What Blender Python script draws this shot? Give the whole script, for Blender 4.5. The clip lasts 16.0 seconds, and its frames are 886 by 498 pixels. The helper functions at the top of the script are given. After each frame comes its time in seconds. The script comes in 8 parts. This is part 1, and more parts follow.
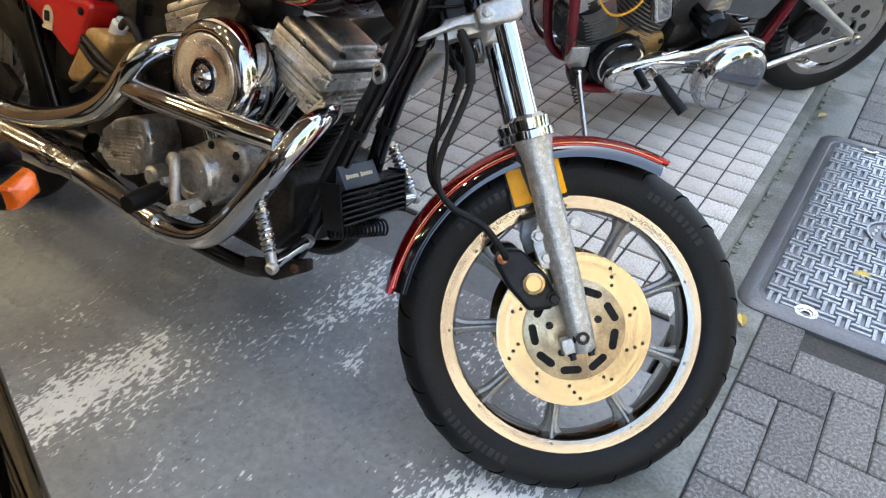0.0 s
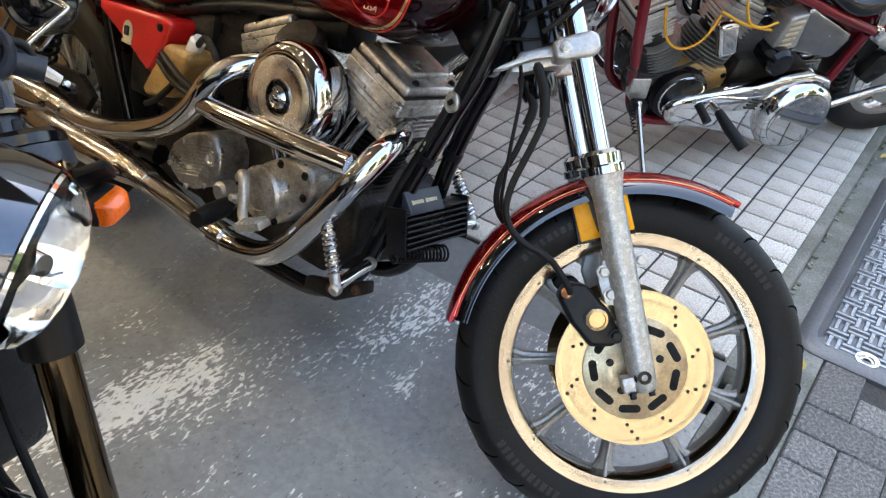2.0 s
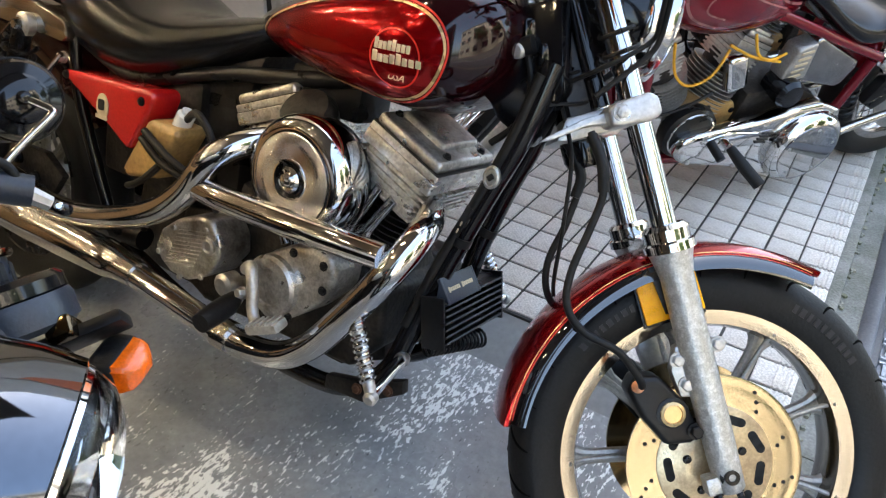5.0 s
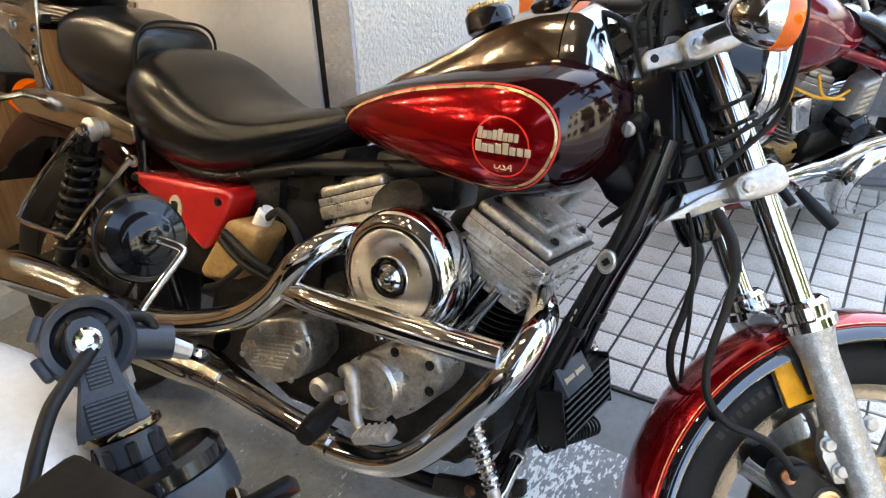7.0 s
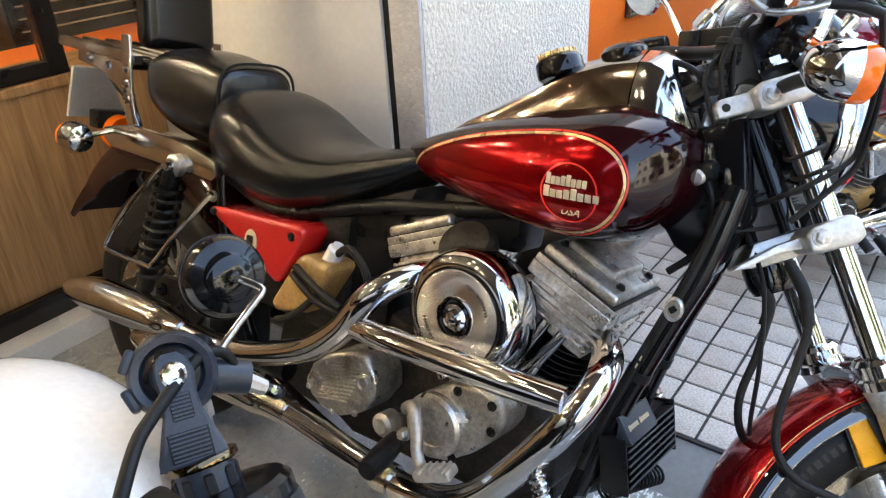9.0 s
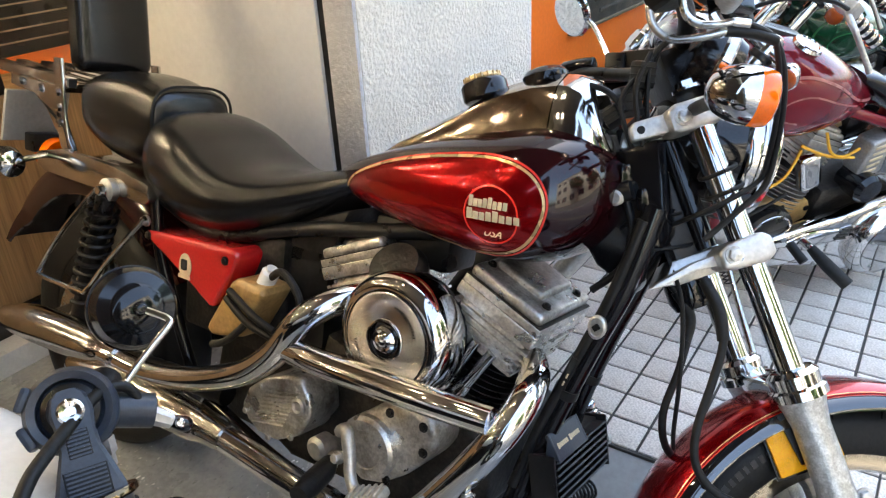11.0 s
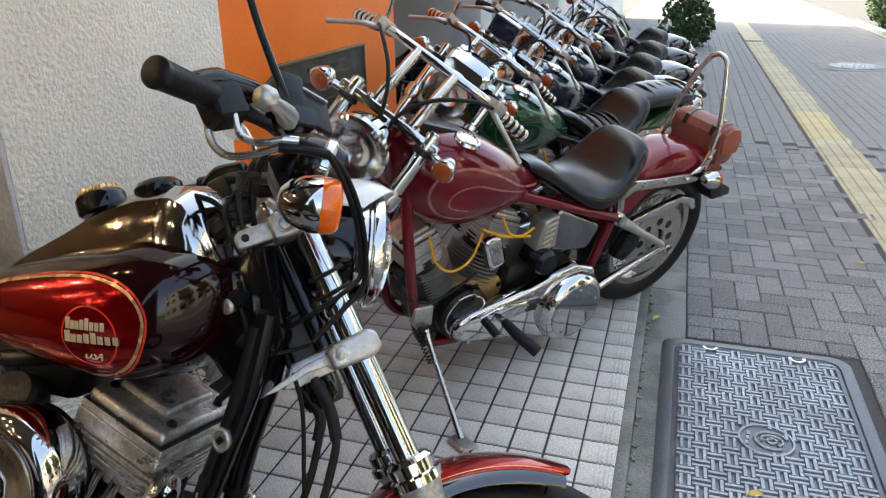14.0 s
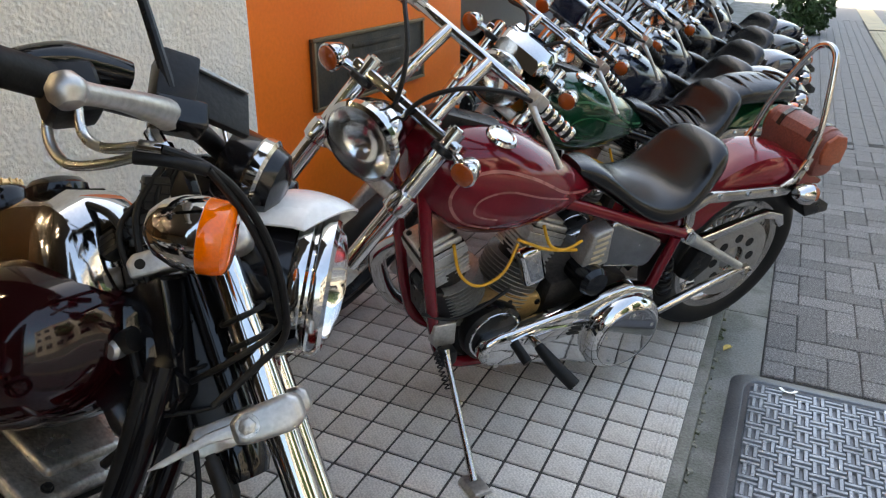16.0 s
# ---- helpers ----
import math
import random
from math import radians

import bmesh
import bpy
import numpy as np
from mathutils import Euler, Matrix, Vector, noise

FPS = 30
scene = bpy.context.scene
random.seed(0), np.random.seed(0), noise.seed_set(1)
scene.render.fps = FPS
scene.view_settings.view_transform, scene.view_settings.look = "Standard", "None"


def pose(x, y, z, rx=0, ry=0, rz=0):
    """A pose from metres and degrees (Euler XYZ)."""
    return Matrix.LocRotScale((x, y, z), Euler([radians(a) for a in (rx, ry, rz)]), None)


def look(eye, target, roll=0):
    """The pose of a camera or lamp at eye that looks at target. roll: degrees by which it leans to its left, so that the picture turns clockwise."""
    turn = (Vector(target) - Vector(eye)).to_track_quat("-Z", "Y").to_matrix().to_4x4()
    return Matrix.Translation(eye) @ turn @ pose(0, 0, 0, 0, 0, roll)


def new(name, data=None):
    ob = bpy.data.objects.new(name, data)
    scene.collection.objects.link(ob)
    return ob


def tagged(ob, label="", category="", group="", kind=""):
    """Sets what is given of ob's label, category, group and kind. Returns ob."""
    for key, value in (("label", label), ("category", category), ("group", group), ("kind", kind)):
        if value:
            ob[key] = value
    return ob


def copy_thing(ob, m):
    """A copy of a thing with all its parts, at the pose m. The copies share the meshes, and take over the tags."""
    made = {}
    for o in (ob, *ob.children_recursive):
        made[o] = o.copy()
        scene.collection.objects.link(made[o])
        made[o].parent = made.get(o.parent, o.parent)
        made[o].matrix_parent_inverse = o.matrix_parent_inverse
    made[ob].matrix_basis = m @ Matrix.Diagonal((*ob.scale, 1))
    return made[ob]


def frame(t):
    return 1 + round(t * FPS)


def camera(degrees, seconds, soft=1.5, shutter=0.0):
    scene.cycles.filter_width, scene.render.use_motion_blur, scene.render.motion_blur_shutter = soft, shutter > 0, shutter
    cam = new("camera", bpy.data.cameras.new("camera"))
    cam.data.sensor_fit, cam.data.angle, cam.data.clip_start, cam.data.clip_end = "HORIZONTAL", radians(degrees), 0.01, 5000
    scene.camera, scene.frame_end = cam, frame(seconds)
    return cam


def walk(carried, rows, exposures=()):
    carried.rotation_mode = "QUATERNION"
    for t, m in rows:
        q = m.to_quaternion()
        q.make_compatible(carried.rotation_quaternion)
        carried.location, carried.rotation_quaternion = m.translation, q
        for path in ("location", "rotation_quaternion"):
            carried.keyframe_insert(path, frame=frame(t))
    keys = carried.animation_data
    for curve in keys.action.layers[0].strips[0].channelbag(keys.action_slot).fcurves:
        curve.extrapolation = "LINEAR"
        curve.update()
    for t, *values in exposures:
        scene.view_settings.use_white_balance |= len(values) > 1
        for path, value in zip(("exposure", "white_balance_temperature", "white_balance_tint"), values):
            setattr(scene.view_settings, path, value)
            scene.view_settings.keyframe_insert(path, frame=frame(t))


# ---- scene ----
cam = camera(62.2, 16.0, 1.25)

PATH = [
    (0, (0.286, -0.963, 1.178), (-0.556, 0.398, -0.021), 3.1),
    (0.5, (0.27, -0.964, 1.18), (-0.59, 0.39, -0.014), 3.7),
    (1, (0.255, -0.972, 1.184), (-0.654, 0.353, -0.006), 3.8),
    (1.5, (0.239, -0.979, 1.188), (-0.685, 0.339, 0.001), 3.9),
    (2, (0.231, -0.986, 1.194), (-0.701, 0.344, 0.026), 4.1),
    (2.5, (0.227, -0.993, 1.194), (-0.707, 0.34, 0.031), 4.3),
    (3, (0.224, -0.996, 1.2), (-0.712, 0.339, 0.041), 4.0),
    (3.5, (0.192, -1.006, 1.201), (-0.744, 0.34, 0.056), 4.0),
    (3.7, (0.173, -1.012, 1.204), (-0.744, 0.349, 0.06), 4.5),
    (5.8, (-0.108, -0.849, 1.183), (-0.93, 0.597, 0.073), 1.0),
    (6, (-0.128, -0.864, 1.19), (-0.954, 0.579, 0.078), 0.1),
    (6.5, (-0.165, -0.883, 1.218), (-1.033, 0.574, 0.159), -1.7),
    (7, (-0.187, -0.899, 1.224), (-1.113, 0.551, 0.204), -2.3),
    (7.5, (-0.21, -0.903, 1.246), (-1.158, 0.537, 0.234), -2.1),
    (8, (-0.21, -0.903, 1.249), (-1.205, 0.523, 0.261), -2.8),
    (8.5, (-0.203, -0.909, 1.244), (-1.258, 0.499, 0.294), -2.8),
    (8.7, (-0.197, -0.911, 1.245), (-1.272, 0.488, 0.302), -3.0),
    (10.8, (-0.141, -0.882, 1.263), (-1.23, 0.523, 0.347), -4.2),
    (11, (-0.135, -0.874, 1.262), (-1.154, 0.585, 0.35), -3.0),
    (11.5, (-0.118, -0.865, 1.264), (-0.963, 0.714, 0.375), -1.1),
    (12, (-0.099, -0.867, 1.259), (-0.776, 0.799, 0.384), 0.6),
    (12.5, (-0.087, -0.878, 1.258), (-0.625, 0.839, 0.385), 1.8),
    (13, (-0.058, -0.869, 1.277), (-0.541, 0.898, 0.475), 1.2),
    (13.5, (0.029, -0.81, 1.293), (-0.511, 0.978, 0.576), -0.6),
    (14, (0.112, -0.744, 1.293), (-0.452, 1.031, 0.564), -0.6),
    (14.5, (0.111, -0.732, 1.299), (-0.428, 1.041, 0.547), -0.6),
    (15, (0.104, -0.684, 1.298), (-0.367, 1.093, 0.51), -1.0),
    (15.5, (0.156, -0.538, 1.28), (-0.385, 1.245, 0.553), 0.7),
    (16, (0.162, -0.405, 1.261), (-0.614, 1.264, 0.48), 0.5),
]
EXPOSURES = [(0, 3.04, 7000, 4), (3.5, 3.14, 6850, 4), (6, 3.34, 6950, 4), (7, 3.44, 6800, 4), (8.5, 3.50, 6700, 4), (11, 3.44, 6750, 4), (12.5, 2.84, 7200, 4), (14.5, 2.50, 7350, 4), (16, 2.44, 7400, 4)]
walk(cam, [(t, look(eye, to, roll)) for t, eye, to, roll in PATH], EXPOSURES)

# ---- light ----
world = bpy.data.worlds.new("sky")
scene.world = world
world.use_nodes = True
wn = world.node_tree.nodes
sky = wn.new("ShaderNodeTexSky")
sky.sky_type = "NISHITA"
sky.sun_disc = False
sky.sun_elevation = radians(48)
sky.sun_rotation = radians(-70)
sky.dust_density, sky.ozone_density, sky.air_density = 5.0, 0.6, 0.9
wn["Background"].inputs[1].default_value = 0.15
world.node_tree.links.new(sky.outputs[0], wn["Background"].inputs[0])
sun_data = bpy.data.lights.new("sun", "SUN")
sun_data.energy, sun_data.angle, sun_data.color = 2.2, radians(0.6), (1.0, 0.94, 0.85)
sun = new("sun", sun_data)
sun.matrix_world = look((-9, 3.3, 10.6), (0, 0, 0))


# ---- materials ----
def mat(name, base, rough=0.5, metal=0.0, var=0.15, scale=6.0, fine=90.0, bump=0.1, coat=0.0, rvar=0.12, tint=None, low=0.42, high=0.62, rand=0.0, spec=None, crisp=0.2, stretch=None):
    """Noise at two scales over a base colour; tint is a second colour that shows in patches; rand varies it from piece to piece."""
    m = bpy.data.materials.new(name)
    m.use_nodes = True
    n, l = m.node_tree.nodes, m.node_tree.links
    b = n["Principled BSDF"]
    co = n.new("ShaderNodeTexCoord")
    big, small = n.new("ShaderNodeTexNoise"), n.new("ShaderNodeTexNoise")
    big.inputs["Scale"].default_value, big.inputs["Detail"].default_value = scale, 6
    small.inputs["Scale"].default_value, small.inputs["Detail"].default_value = fine, 4
    where = co.outputs["Object"]
    if stretch:
        mp = n.new("ShaderNodeMapping")
        mp.inputs["Scale"].default_value = stretch
        l.new(where, mp.inputs[0])
        where = mp.outputs[0]
    l.new(where, big.inputs["Vector"])
    l.new(where, small.inputs["Vector"])
    ramp = n.new("ShaderNodeValToRGB")
    ramp.color_ramp.elements[0].position, ramp.color_ramp.elements[1].position = low, high
    ramp.color_ramp.elements[0].color = (*base, 1)
    ramp.color_ramp.elements[1].color = (*(tint or [c * (1 + var) for c in base]), 1)
    l.new(big.outputs[0], ramp.inputs[0])
    grain = n.new("ShaderNodeMix")
    grain.data_type, grain.blend_type = "RGBA", "MULTIPLY"
    grain.inputs[0].default_value = 1.0
    gr = n.new("ShaderNodeMapRange")
    gr.inputs[1].default_value, gr.inputs[2].default_value = 0.5 - crisp, 0.5 + crisp
    gr.inputs[3].default_value, gr.inputs[4].default_value = 1 - var, 1 + var * 0.5
    l.new(small.outputs[0], gr.inputs[0])
    l.new(ramp.outputs[0], grain.inputs[6])
    l.new(gr.outputs[0], grain.inputs[7])
    out = grain.outputs[2]
    if rand:
        info, vary = n.new("ShaderNodeObjectInfo"), n.new("ShaderNodeMapRange")
        vary.inputs[3].default_value, vary.inputs[4].default_value = 1 - rand, 1 + rand
        l.new(info.outputs["Random"], vary.inputs[0])
        mul = n.new("ShaderNodeMix")
        mul.data_type, mul.blend_type = "RGBA", "MULTIPLY"
        mul.inputs[0].default_value = 1.0
        l.new(out, mul.inputs[6])
        l.new(vary.outputs[0], mul.inputs[7])
        out = mul.outputs[2]
    l.new(out, b.inputs["Base Color"])
    rr = n.new("ShaderNodeMapRange")
    rr.inputs[1].default_value, rr.inputs[2].default_value = 0.3, 0.7
    rr.inputs[3].default_value, rr.inputs[4].default_value = max(0.02, rough - rvar), min(1, rough + rvar)
    l.new(big.outputs[0], rr.inputs[0])
    l.new(rr.outputs[0], b.inputs["Roughness"])
    b.inputs["Metallic"].default_value = metal
    if spec is not None:
        b.inputs["Specular IOR Level"].default_value = spec
    if coat:
        b.inputs["Coat Weight"].default_value, b.inputs["Coat Roughness"].default_value = coat, 0.03
    if bump:
        bp = n.new("ShaderNodeBump")
        bp.inputs["Strength"].default_value, bp.inputs["Distance"].default_value = min(bump, 1.0), 0.004 * max(bump, 1.0)
        l.new(small.outputs[0], bp.inputs["Height"])
        l.new(bp.outputs[0], b.inputs["Normal"])
    return m


def lamp_mat(name, colour, strength):
    m = bpy.data.materials.new(name)
    m.use_nodes = True
    b = m.node_tree.nodes["Principled BSDF"]
    b.inputs["Base Color"].default_value = (*colour, 1)
    b.inputs["Emission Color"].default_value = (*colour, 1)
    b.inputs["Emission Strength"].default_value = strength
    return m


def glass_mat(name, colour, rough=0.05, trans=1.0):
    m = bpy.data.materials.new(name)
    m.use_nodes = True
    b = m.node_tree.nodes["Principled BSDF"]
    b.inputs["Base Color"].default_value = (*colour, 1)
    b.inputs["Roughness"].default_value = rough
    b.inputs["Transmission Weight"].default_value = trans
    b.inputs["IOR"].default_value = 1.45
    return m


CHROME = mat("chrome", (0.62, 0.61, 0.60), 0.06, 1.0, 0.06, 9, 160, 0.02, rvar=0.04)
OLD_CHROME = mat("aged chrome", (0.56, 0.53, 0.49), 0.13, 1.0, 0.12, 14, 200, 0.04, rvar=0.07, tint=(0.49, 0.46, 0.42))
BRUSHED = mat("brushed aluminium", (0.62, 0.60, 0.56), 0.26, 1.0, 0.10, 30, 300, 0.03, rvar=0.08)
ALLOY = mat("cast aluminium", (0.50, 0.49, 0.47), 0.42, 0.9, 0.2, 12, 120, 0.15)
OLD_ALLOY = mat("stained aluminium", (0.62, 0.60, 0.565), 0.34, 0.85, 0.30, 22, 190, 0.25, tint=(0.30, 0.265, 0.225), low=0.48, high=0.70)
FORK_ALLOY = mat("mottled fork aluminium", (0.52, 0.52, 0.505), 0.40, 0.75, 0.25, 95, 320, 0.25, tint=(0.70, 0.70, 0.69), low=0.46, high=0.62)
RIM_ALLOY = mat("worn rim aluminium", (0.40, 0.375, 0.335), 0.12, 1.0, 0.08, 5, 220, 0.05, rvar=0.05, tint=(0.33, 0.305, 0.27), low=0.40, high=0.66)
SPOKE_ALLOY = mat("grey cast spokes", (0.36, 0.35, 0.33), 0.45, 0.75, 0.2, 16, 150, 0.15)
BRASS = mat("gold brake disc", (0.46, 0.39, 0.265), 0.15, 1.0, 0.06, 5, 260, 0.03, rvar=0.04, tint=(0.43, 0.36, 0.245))
CARRIER = mat("dull brass carrier", (0.58, 0.47, 0.31), 0.38, 0.9, 0.2, 26, 220, 0.15, tint=(0.42, 0.33, 0.22))
BLACK = mat("gloss black paint", (0.005, 0.005, 0.006), 0.10, 0.0, 0.3, 8, 90, 0.0, rvar=0.05, spec=0.45)
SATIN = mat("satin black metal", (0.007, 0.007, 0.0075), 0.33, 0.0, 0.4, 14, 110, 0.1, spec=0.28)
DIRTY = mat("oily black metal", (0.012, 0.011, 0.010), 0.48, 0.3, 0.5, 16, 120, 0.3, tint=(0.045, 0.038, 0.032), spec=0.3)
RUBBER = mat("black rubber", (0.007, 0.007, 0.0075), 0.5, 0.0, 0.3, 9, 130, 0.2, tint=(0.010, 0.010, 0.010), spec=0.25)
TYRE = mat("tyre rubber", (0.006, 0.006, 0.0065), 0.56, 0.0, 0.3, 7, 160, 0.2, tint=(0.010, 0.0098, 0.0095), spec=0.27)
GROOVE = mat("tread groove", (0.002, 0.002, 0.002), 0.9, 0.0, 0.3, 20, 120, 0.0, spec=0.03)
DEEP_BLACK = mat("deep gloss black", (0.006, 0.006, 0.008), 0.04, 0.0, 0.2, 8, 90, 0.0, rvar=0.02, spec=1.0, coat=1.0)
TYRE_MARK = mat("tyre lettering rubber", (0.016, 0.016, 0.017), 0.5, 0.0, 0.2, 9, 160, 0.1, spec=0.35)
BOX_STEEL = mat("brushed dark steel", (0.30, 0.29, 0.28), 0.20, 1.0, 0.2, 20, 200, 0.05, rvar=0.08)
LEATHER = mat("black leather", (0.005, 0.005, 0.0055), 0.21, 0.0, 0.25, 5, 420, 0.10, rvar=0.06, spec=0.52)
RED = mat("candy red paint", (0.31, 0.0012, 0.004), 0.16, 0.75, 0.10, 3, 400, 0.0, coat=0.6, rvar=0.03, tint=(0.37, 0.0016, 0.005), spec=0.3)
MAROON = mat("dark maroon paint", (0.012, 0.0016, 0.0026), 0.07, 0.0, 0.2, 3, 300, 0.0, rvar=0.03, spec=0.5)
COVER_RED = mat("bright red paint", (0.52, 0.012, 0.014), 0.22, 0.1, 0.12, 5, 200, 0.03, coat=0.8, rvar=0.06)
WINE = mat("wine red paint", (0.15, 0.004, 0.011), 0.08, 0.15, 0.15, 5, 240, 0.0, coat=0.3, rvar=0.03, tint=(0.19, 0.006, 0.015), spec=0.38)
GREEN = mat("dark green paint", (0.004, 0.055, 0.022), 0.18, 0.2, 0.2, 5, 240, 0.03, coat=0.9, rvar=0.05)
NAVY = mat("black blue paint", (0.010, 0.014, 0.03), 0.18, 0.2, 0.2, 5, 240, 0.03, coat=0.9, rvar=0.05)
GOLD = mat("gold stripe", (0.72, 0.50, 0.24), 0.3, 0.6, 0.1, 20, 200, 0.02)
STRIPE = mat("red stripe", (0.62, 0.03, 0.02), 0.3, 0.0, 0.1, 20, 200, 0.02)
CREAM = mat("cream lettering", (0.60, 0.50, 0.34), 0.35, 0.2, 0.1, 20, 200, 0.02)
AMBER = mat("amber plastic lens", (1.0, 0.165, 0.0), 0.10, 0.0, 0.10, 30, 300, 0.05, coat=1.0, rvar=0.05, spec=0.3)
LENS_AMBER = mat("orange lens", (0.80, 0.13, 0.006), 0.10, 0.0, 0.15, 40, 300, 0.2, coat=0.8, rvar=0.04)
DIM_AMBER = mat("dark amber lens", (0.32, 0.06, 0.008), 0.15, 0.0, 0.15, 30, 300, 0.1, coat=0.7, rvar=0.05)
YELLOW = mat("amber reflector", (1.0, 0.43, 0.0), 0.3, 0.0, 0.15, 60, 500, 0.3, coat=0.1, rvar=0.05, spec=0.25)
TAN = mat("tan plastic bottle", (0.42, 0.26, 0.09), 0.45, 0.0, 0.25, 12, 120, 0.1, tint=(0.30, 0.17, 0.06))
BAG = mat("brown leather bag", (0.22, 0.065, 0.050), 0.48, 0.0, 0.3, 9, 160, 0.3, tint=(0.23, 0.065, 0.045))
TAN_LEATHER = mat("orange-brown leather", (0.30, 0.060, 0.022), 0.42, 0.0, 0.3, 9, 160, 0.25, tint=(0.36, 0.085, 0.035))
WHITE = mat("white paint", (0.80, 0.80, 0.79), 0.25, 0.0, 0.06, 4, 120, 0.02, coat=0.7, rvar=0.06)


def spun(name, base, rough, centre, axis):
    """Metal brushed in circles round a centre, with streaks that run out from it."""
    m = mat(name, base, rough, 1.0, 0.06, 6, 260, 0.0, rvar=0.03)
    n, l = m.node_tree.nodes, m.node_tree.links
    tang = n.new("ShaderNodeTangent")
    tang.direction_type, tang.axis = "RADIAL", axis
    b = n["Principled BSDF"]
    b.inputs["Anisotropic"].default_value = 0.95
    l.new(tang.outputs[0], b.inputs["Tangent"])
    co, shift, turn = n.new("ShaderNodeTexCoord"), n.new("ShaderNodeMapping"), n.new("ShaderNodeMapping")
    shift.inputs["Location"].default_value = [-c for c in centre]
    turn.inputs["Rotation"].default_value[0] = radians(90)
    l.new(co.outputs["Object"], shift.inputs[0])
    l.new(shift.outputs[0], turn.inputs[0])
    ang, streak = n.new("ShaderNodeTexGradient"), n.new("ShaderNodeTexNoise")
    ang.gradient_type = "RADIAL"
    streak.noise_dimensions = "1D"
    streak.inputs["Scale"].default_value, streak.inputs["Detail"].default_value = 9.0, 4
    l.new(turn.outputs[0], ang.inputs[0])
    l.new(ang.outputs["Fac"], streak.inputs["W"])
    bump = n.new("ShaderNodeBump")
    bump.inputs["Strength"].default_value, bump.inputs["Distance"].default_value = 0.05, 0.014
    l.new(streak.outputs[0], bump.inputs["Height"])
    l.new(bump.outputs[0], b.inputs["Normal"])
    return m


SPUN = spun("spun aluminium", (0.70, 0.68, 0.66), 0.24, (-0.733, -0.2, 0.622), "Y")
# the disc is turned on a lathe: its gloss spreads across the grooves
turned = BRASS.node_tree.nodes.new("ShaderNodeTangent")
turned.direction_type, turned.axis = "RADIAL", "Y"
BRASS.node_tree.nodes["Principled BSDF"].inputs["Anisotropic"].default_value = 0.75
BRASS.node_tree.links.new(turned.outputs[0], BRASS.node_tree.nodes["Principled BSDF"].inputs["Tangent"])
MIRROR = mat("mirror glass", (0.85, 0.86, 0.86), 0.03, 1.0, 0.02, 4, 120, 0.0, rvar=0.01)
YELLOW_WIRE = mat("yellow ignition lead", (0.72, 0.36, 0.02), 0.4, 0.0, 0.15, 20, 120, 0.05)
DARK_GAP = mat("dark recess", (0.006, 0.006, 0.006), 0.8, 0.0, 0.3, 20, 120, 0.0)
CLEAR = glass_mat("clear lens", (0.97, 0.98, 0.98), 0.02)
FLUTED = glass_mat("fluted lamp glass", (0.97, 0.98, 0.98), 0.12)
BOWL = mat("bright lamp bowl", (0.88, 0.88, 0.87), 0.14, 1.0, 0.05, 9, 120, 0.02, rvar=0.03)
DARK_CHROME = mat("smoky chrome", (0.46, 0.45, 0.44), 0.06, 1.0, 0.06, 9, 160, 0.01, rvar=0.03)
LAMP_SHELL = mat("smoky lamp shell", (0.13, 0.14, 0.16), 0.07, 1.0, 0.06, 7, 160, 0.0, rvar=0.03)
MIRROR_BACK = mat("soft black shell", (0.006, 0.006, 0.007), 0.10, 0.0, 0.2, 9, 160, 0.0, spec=0.5, rvar=0.03)
REFLECTOR = mat("faceted reflector", (0.86, 0.86, 0.85), 0.06, 1.0, 0.05, 9, 120, 0.02, rvar=0.03)
GREY_PLASTIC = mat("blue-grey plastic", (0.026, 0.033, 0.047), 0.38, 0.0, 0.2, 12, 220, 0.1)

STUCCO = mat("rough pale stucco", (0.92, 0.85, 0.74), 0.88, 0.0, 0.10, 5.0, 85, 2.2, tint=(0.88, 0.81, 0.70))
# the wall's stucco again, greyed to put the shade of its side face into colour
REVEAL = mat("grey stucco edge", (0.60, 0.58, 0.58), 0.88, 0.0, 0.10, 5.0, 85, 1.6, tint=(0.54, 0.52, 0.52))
PANEL = mat("grey painted panel", (0.72, 0.70, 0.68), 0.55, 0.0, 0.05, 1.0, 60, 0.25, tint=(0.68, 0.665, 0.655))
ORANGE = mat("orange painted wall", (0.96, 0.20, 0.012), 0.55, 0.0, 0.06, 2, 70, 0.12, tint=(0.92, 0.18, 0.010))
BRONZE = mat("weathered bronze", (0.060, 0.047, 0.030), 0.65, 0.2, 0.3, 12, 120, 0.3, tint=(0.045, 0.04, 0.032))
CONCRETE = mat("pale concrete", (0.27, 0.27, 0.25), 0.85, 0.0, 0.3, 7, 130, 0.8, tint=(0.17, 0.175, 0.15), low=0.40, high=0.62)
MORTAR = mat("dark joint", (0.055, 0.053, 0.05), 0.9, 0.0, 0.3, 12, 150, 0.5)
TILE = mat("pale floor tile", (0.68, 0.66, 0.62), 0.5, 0.0, 0.24, 5, 170, 0.2, tint=(0.52, 0.485, 0.435), low=0.45, high=0.68, rand=0.09, crisp=0.10)
PAVER = mat("grey granite paver", (0.17, 0.165, 0.162), 0.85, 0.0, 0.6, 130, 520, 1.0, tint=(0.40, 0.39, 0.38), low=0.40, high=0.66, rand=0.22, crisp=0.10)
TACTILE = mat("yellow tactile block", (0.46, 0.40, 0.26), 0.8, 0.0, 0.2, 5, 120, 0.3, tint=(0.40, 0.36, 0.26), rand=0.08)
COVER = mat("grey cast cover", (0.33, 0.35, 0.375), 0.30, 0.45, 0.25, 6, 160, 0.2, tint=(0.25, 0.265, 0.285))
COVER_DARK = mat("dark cover rim", (0.115, 0.122, 0.135), 0.36, 0.4, 0.2, 6, 160, 0.2)
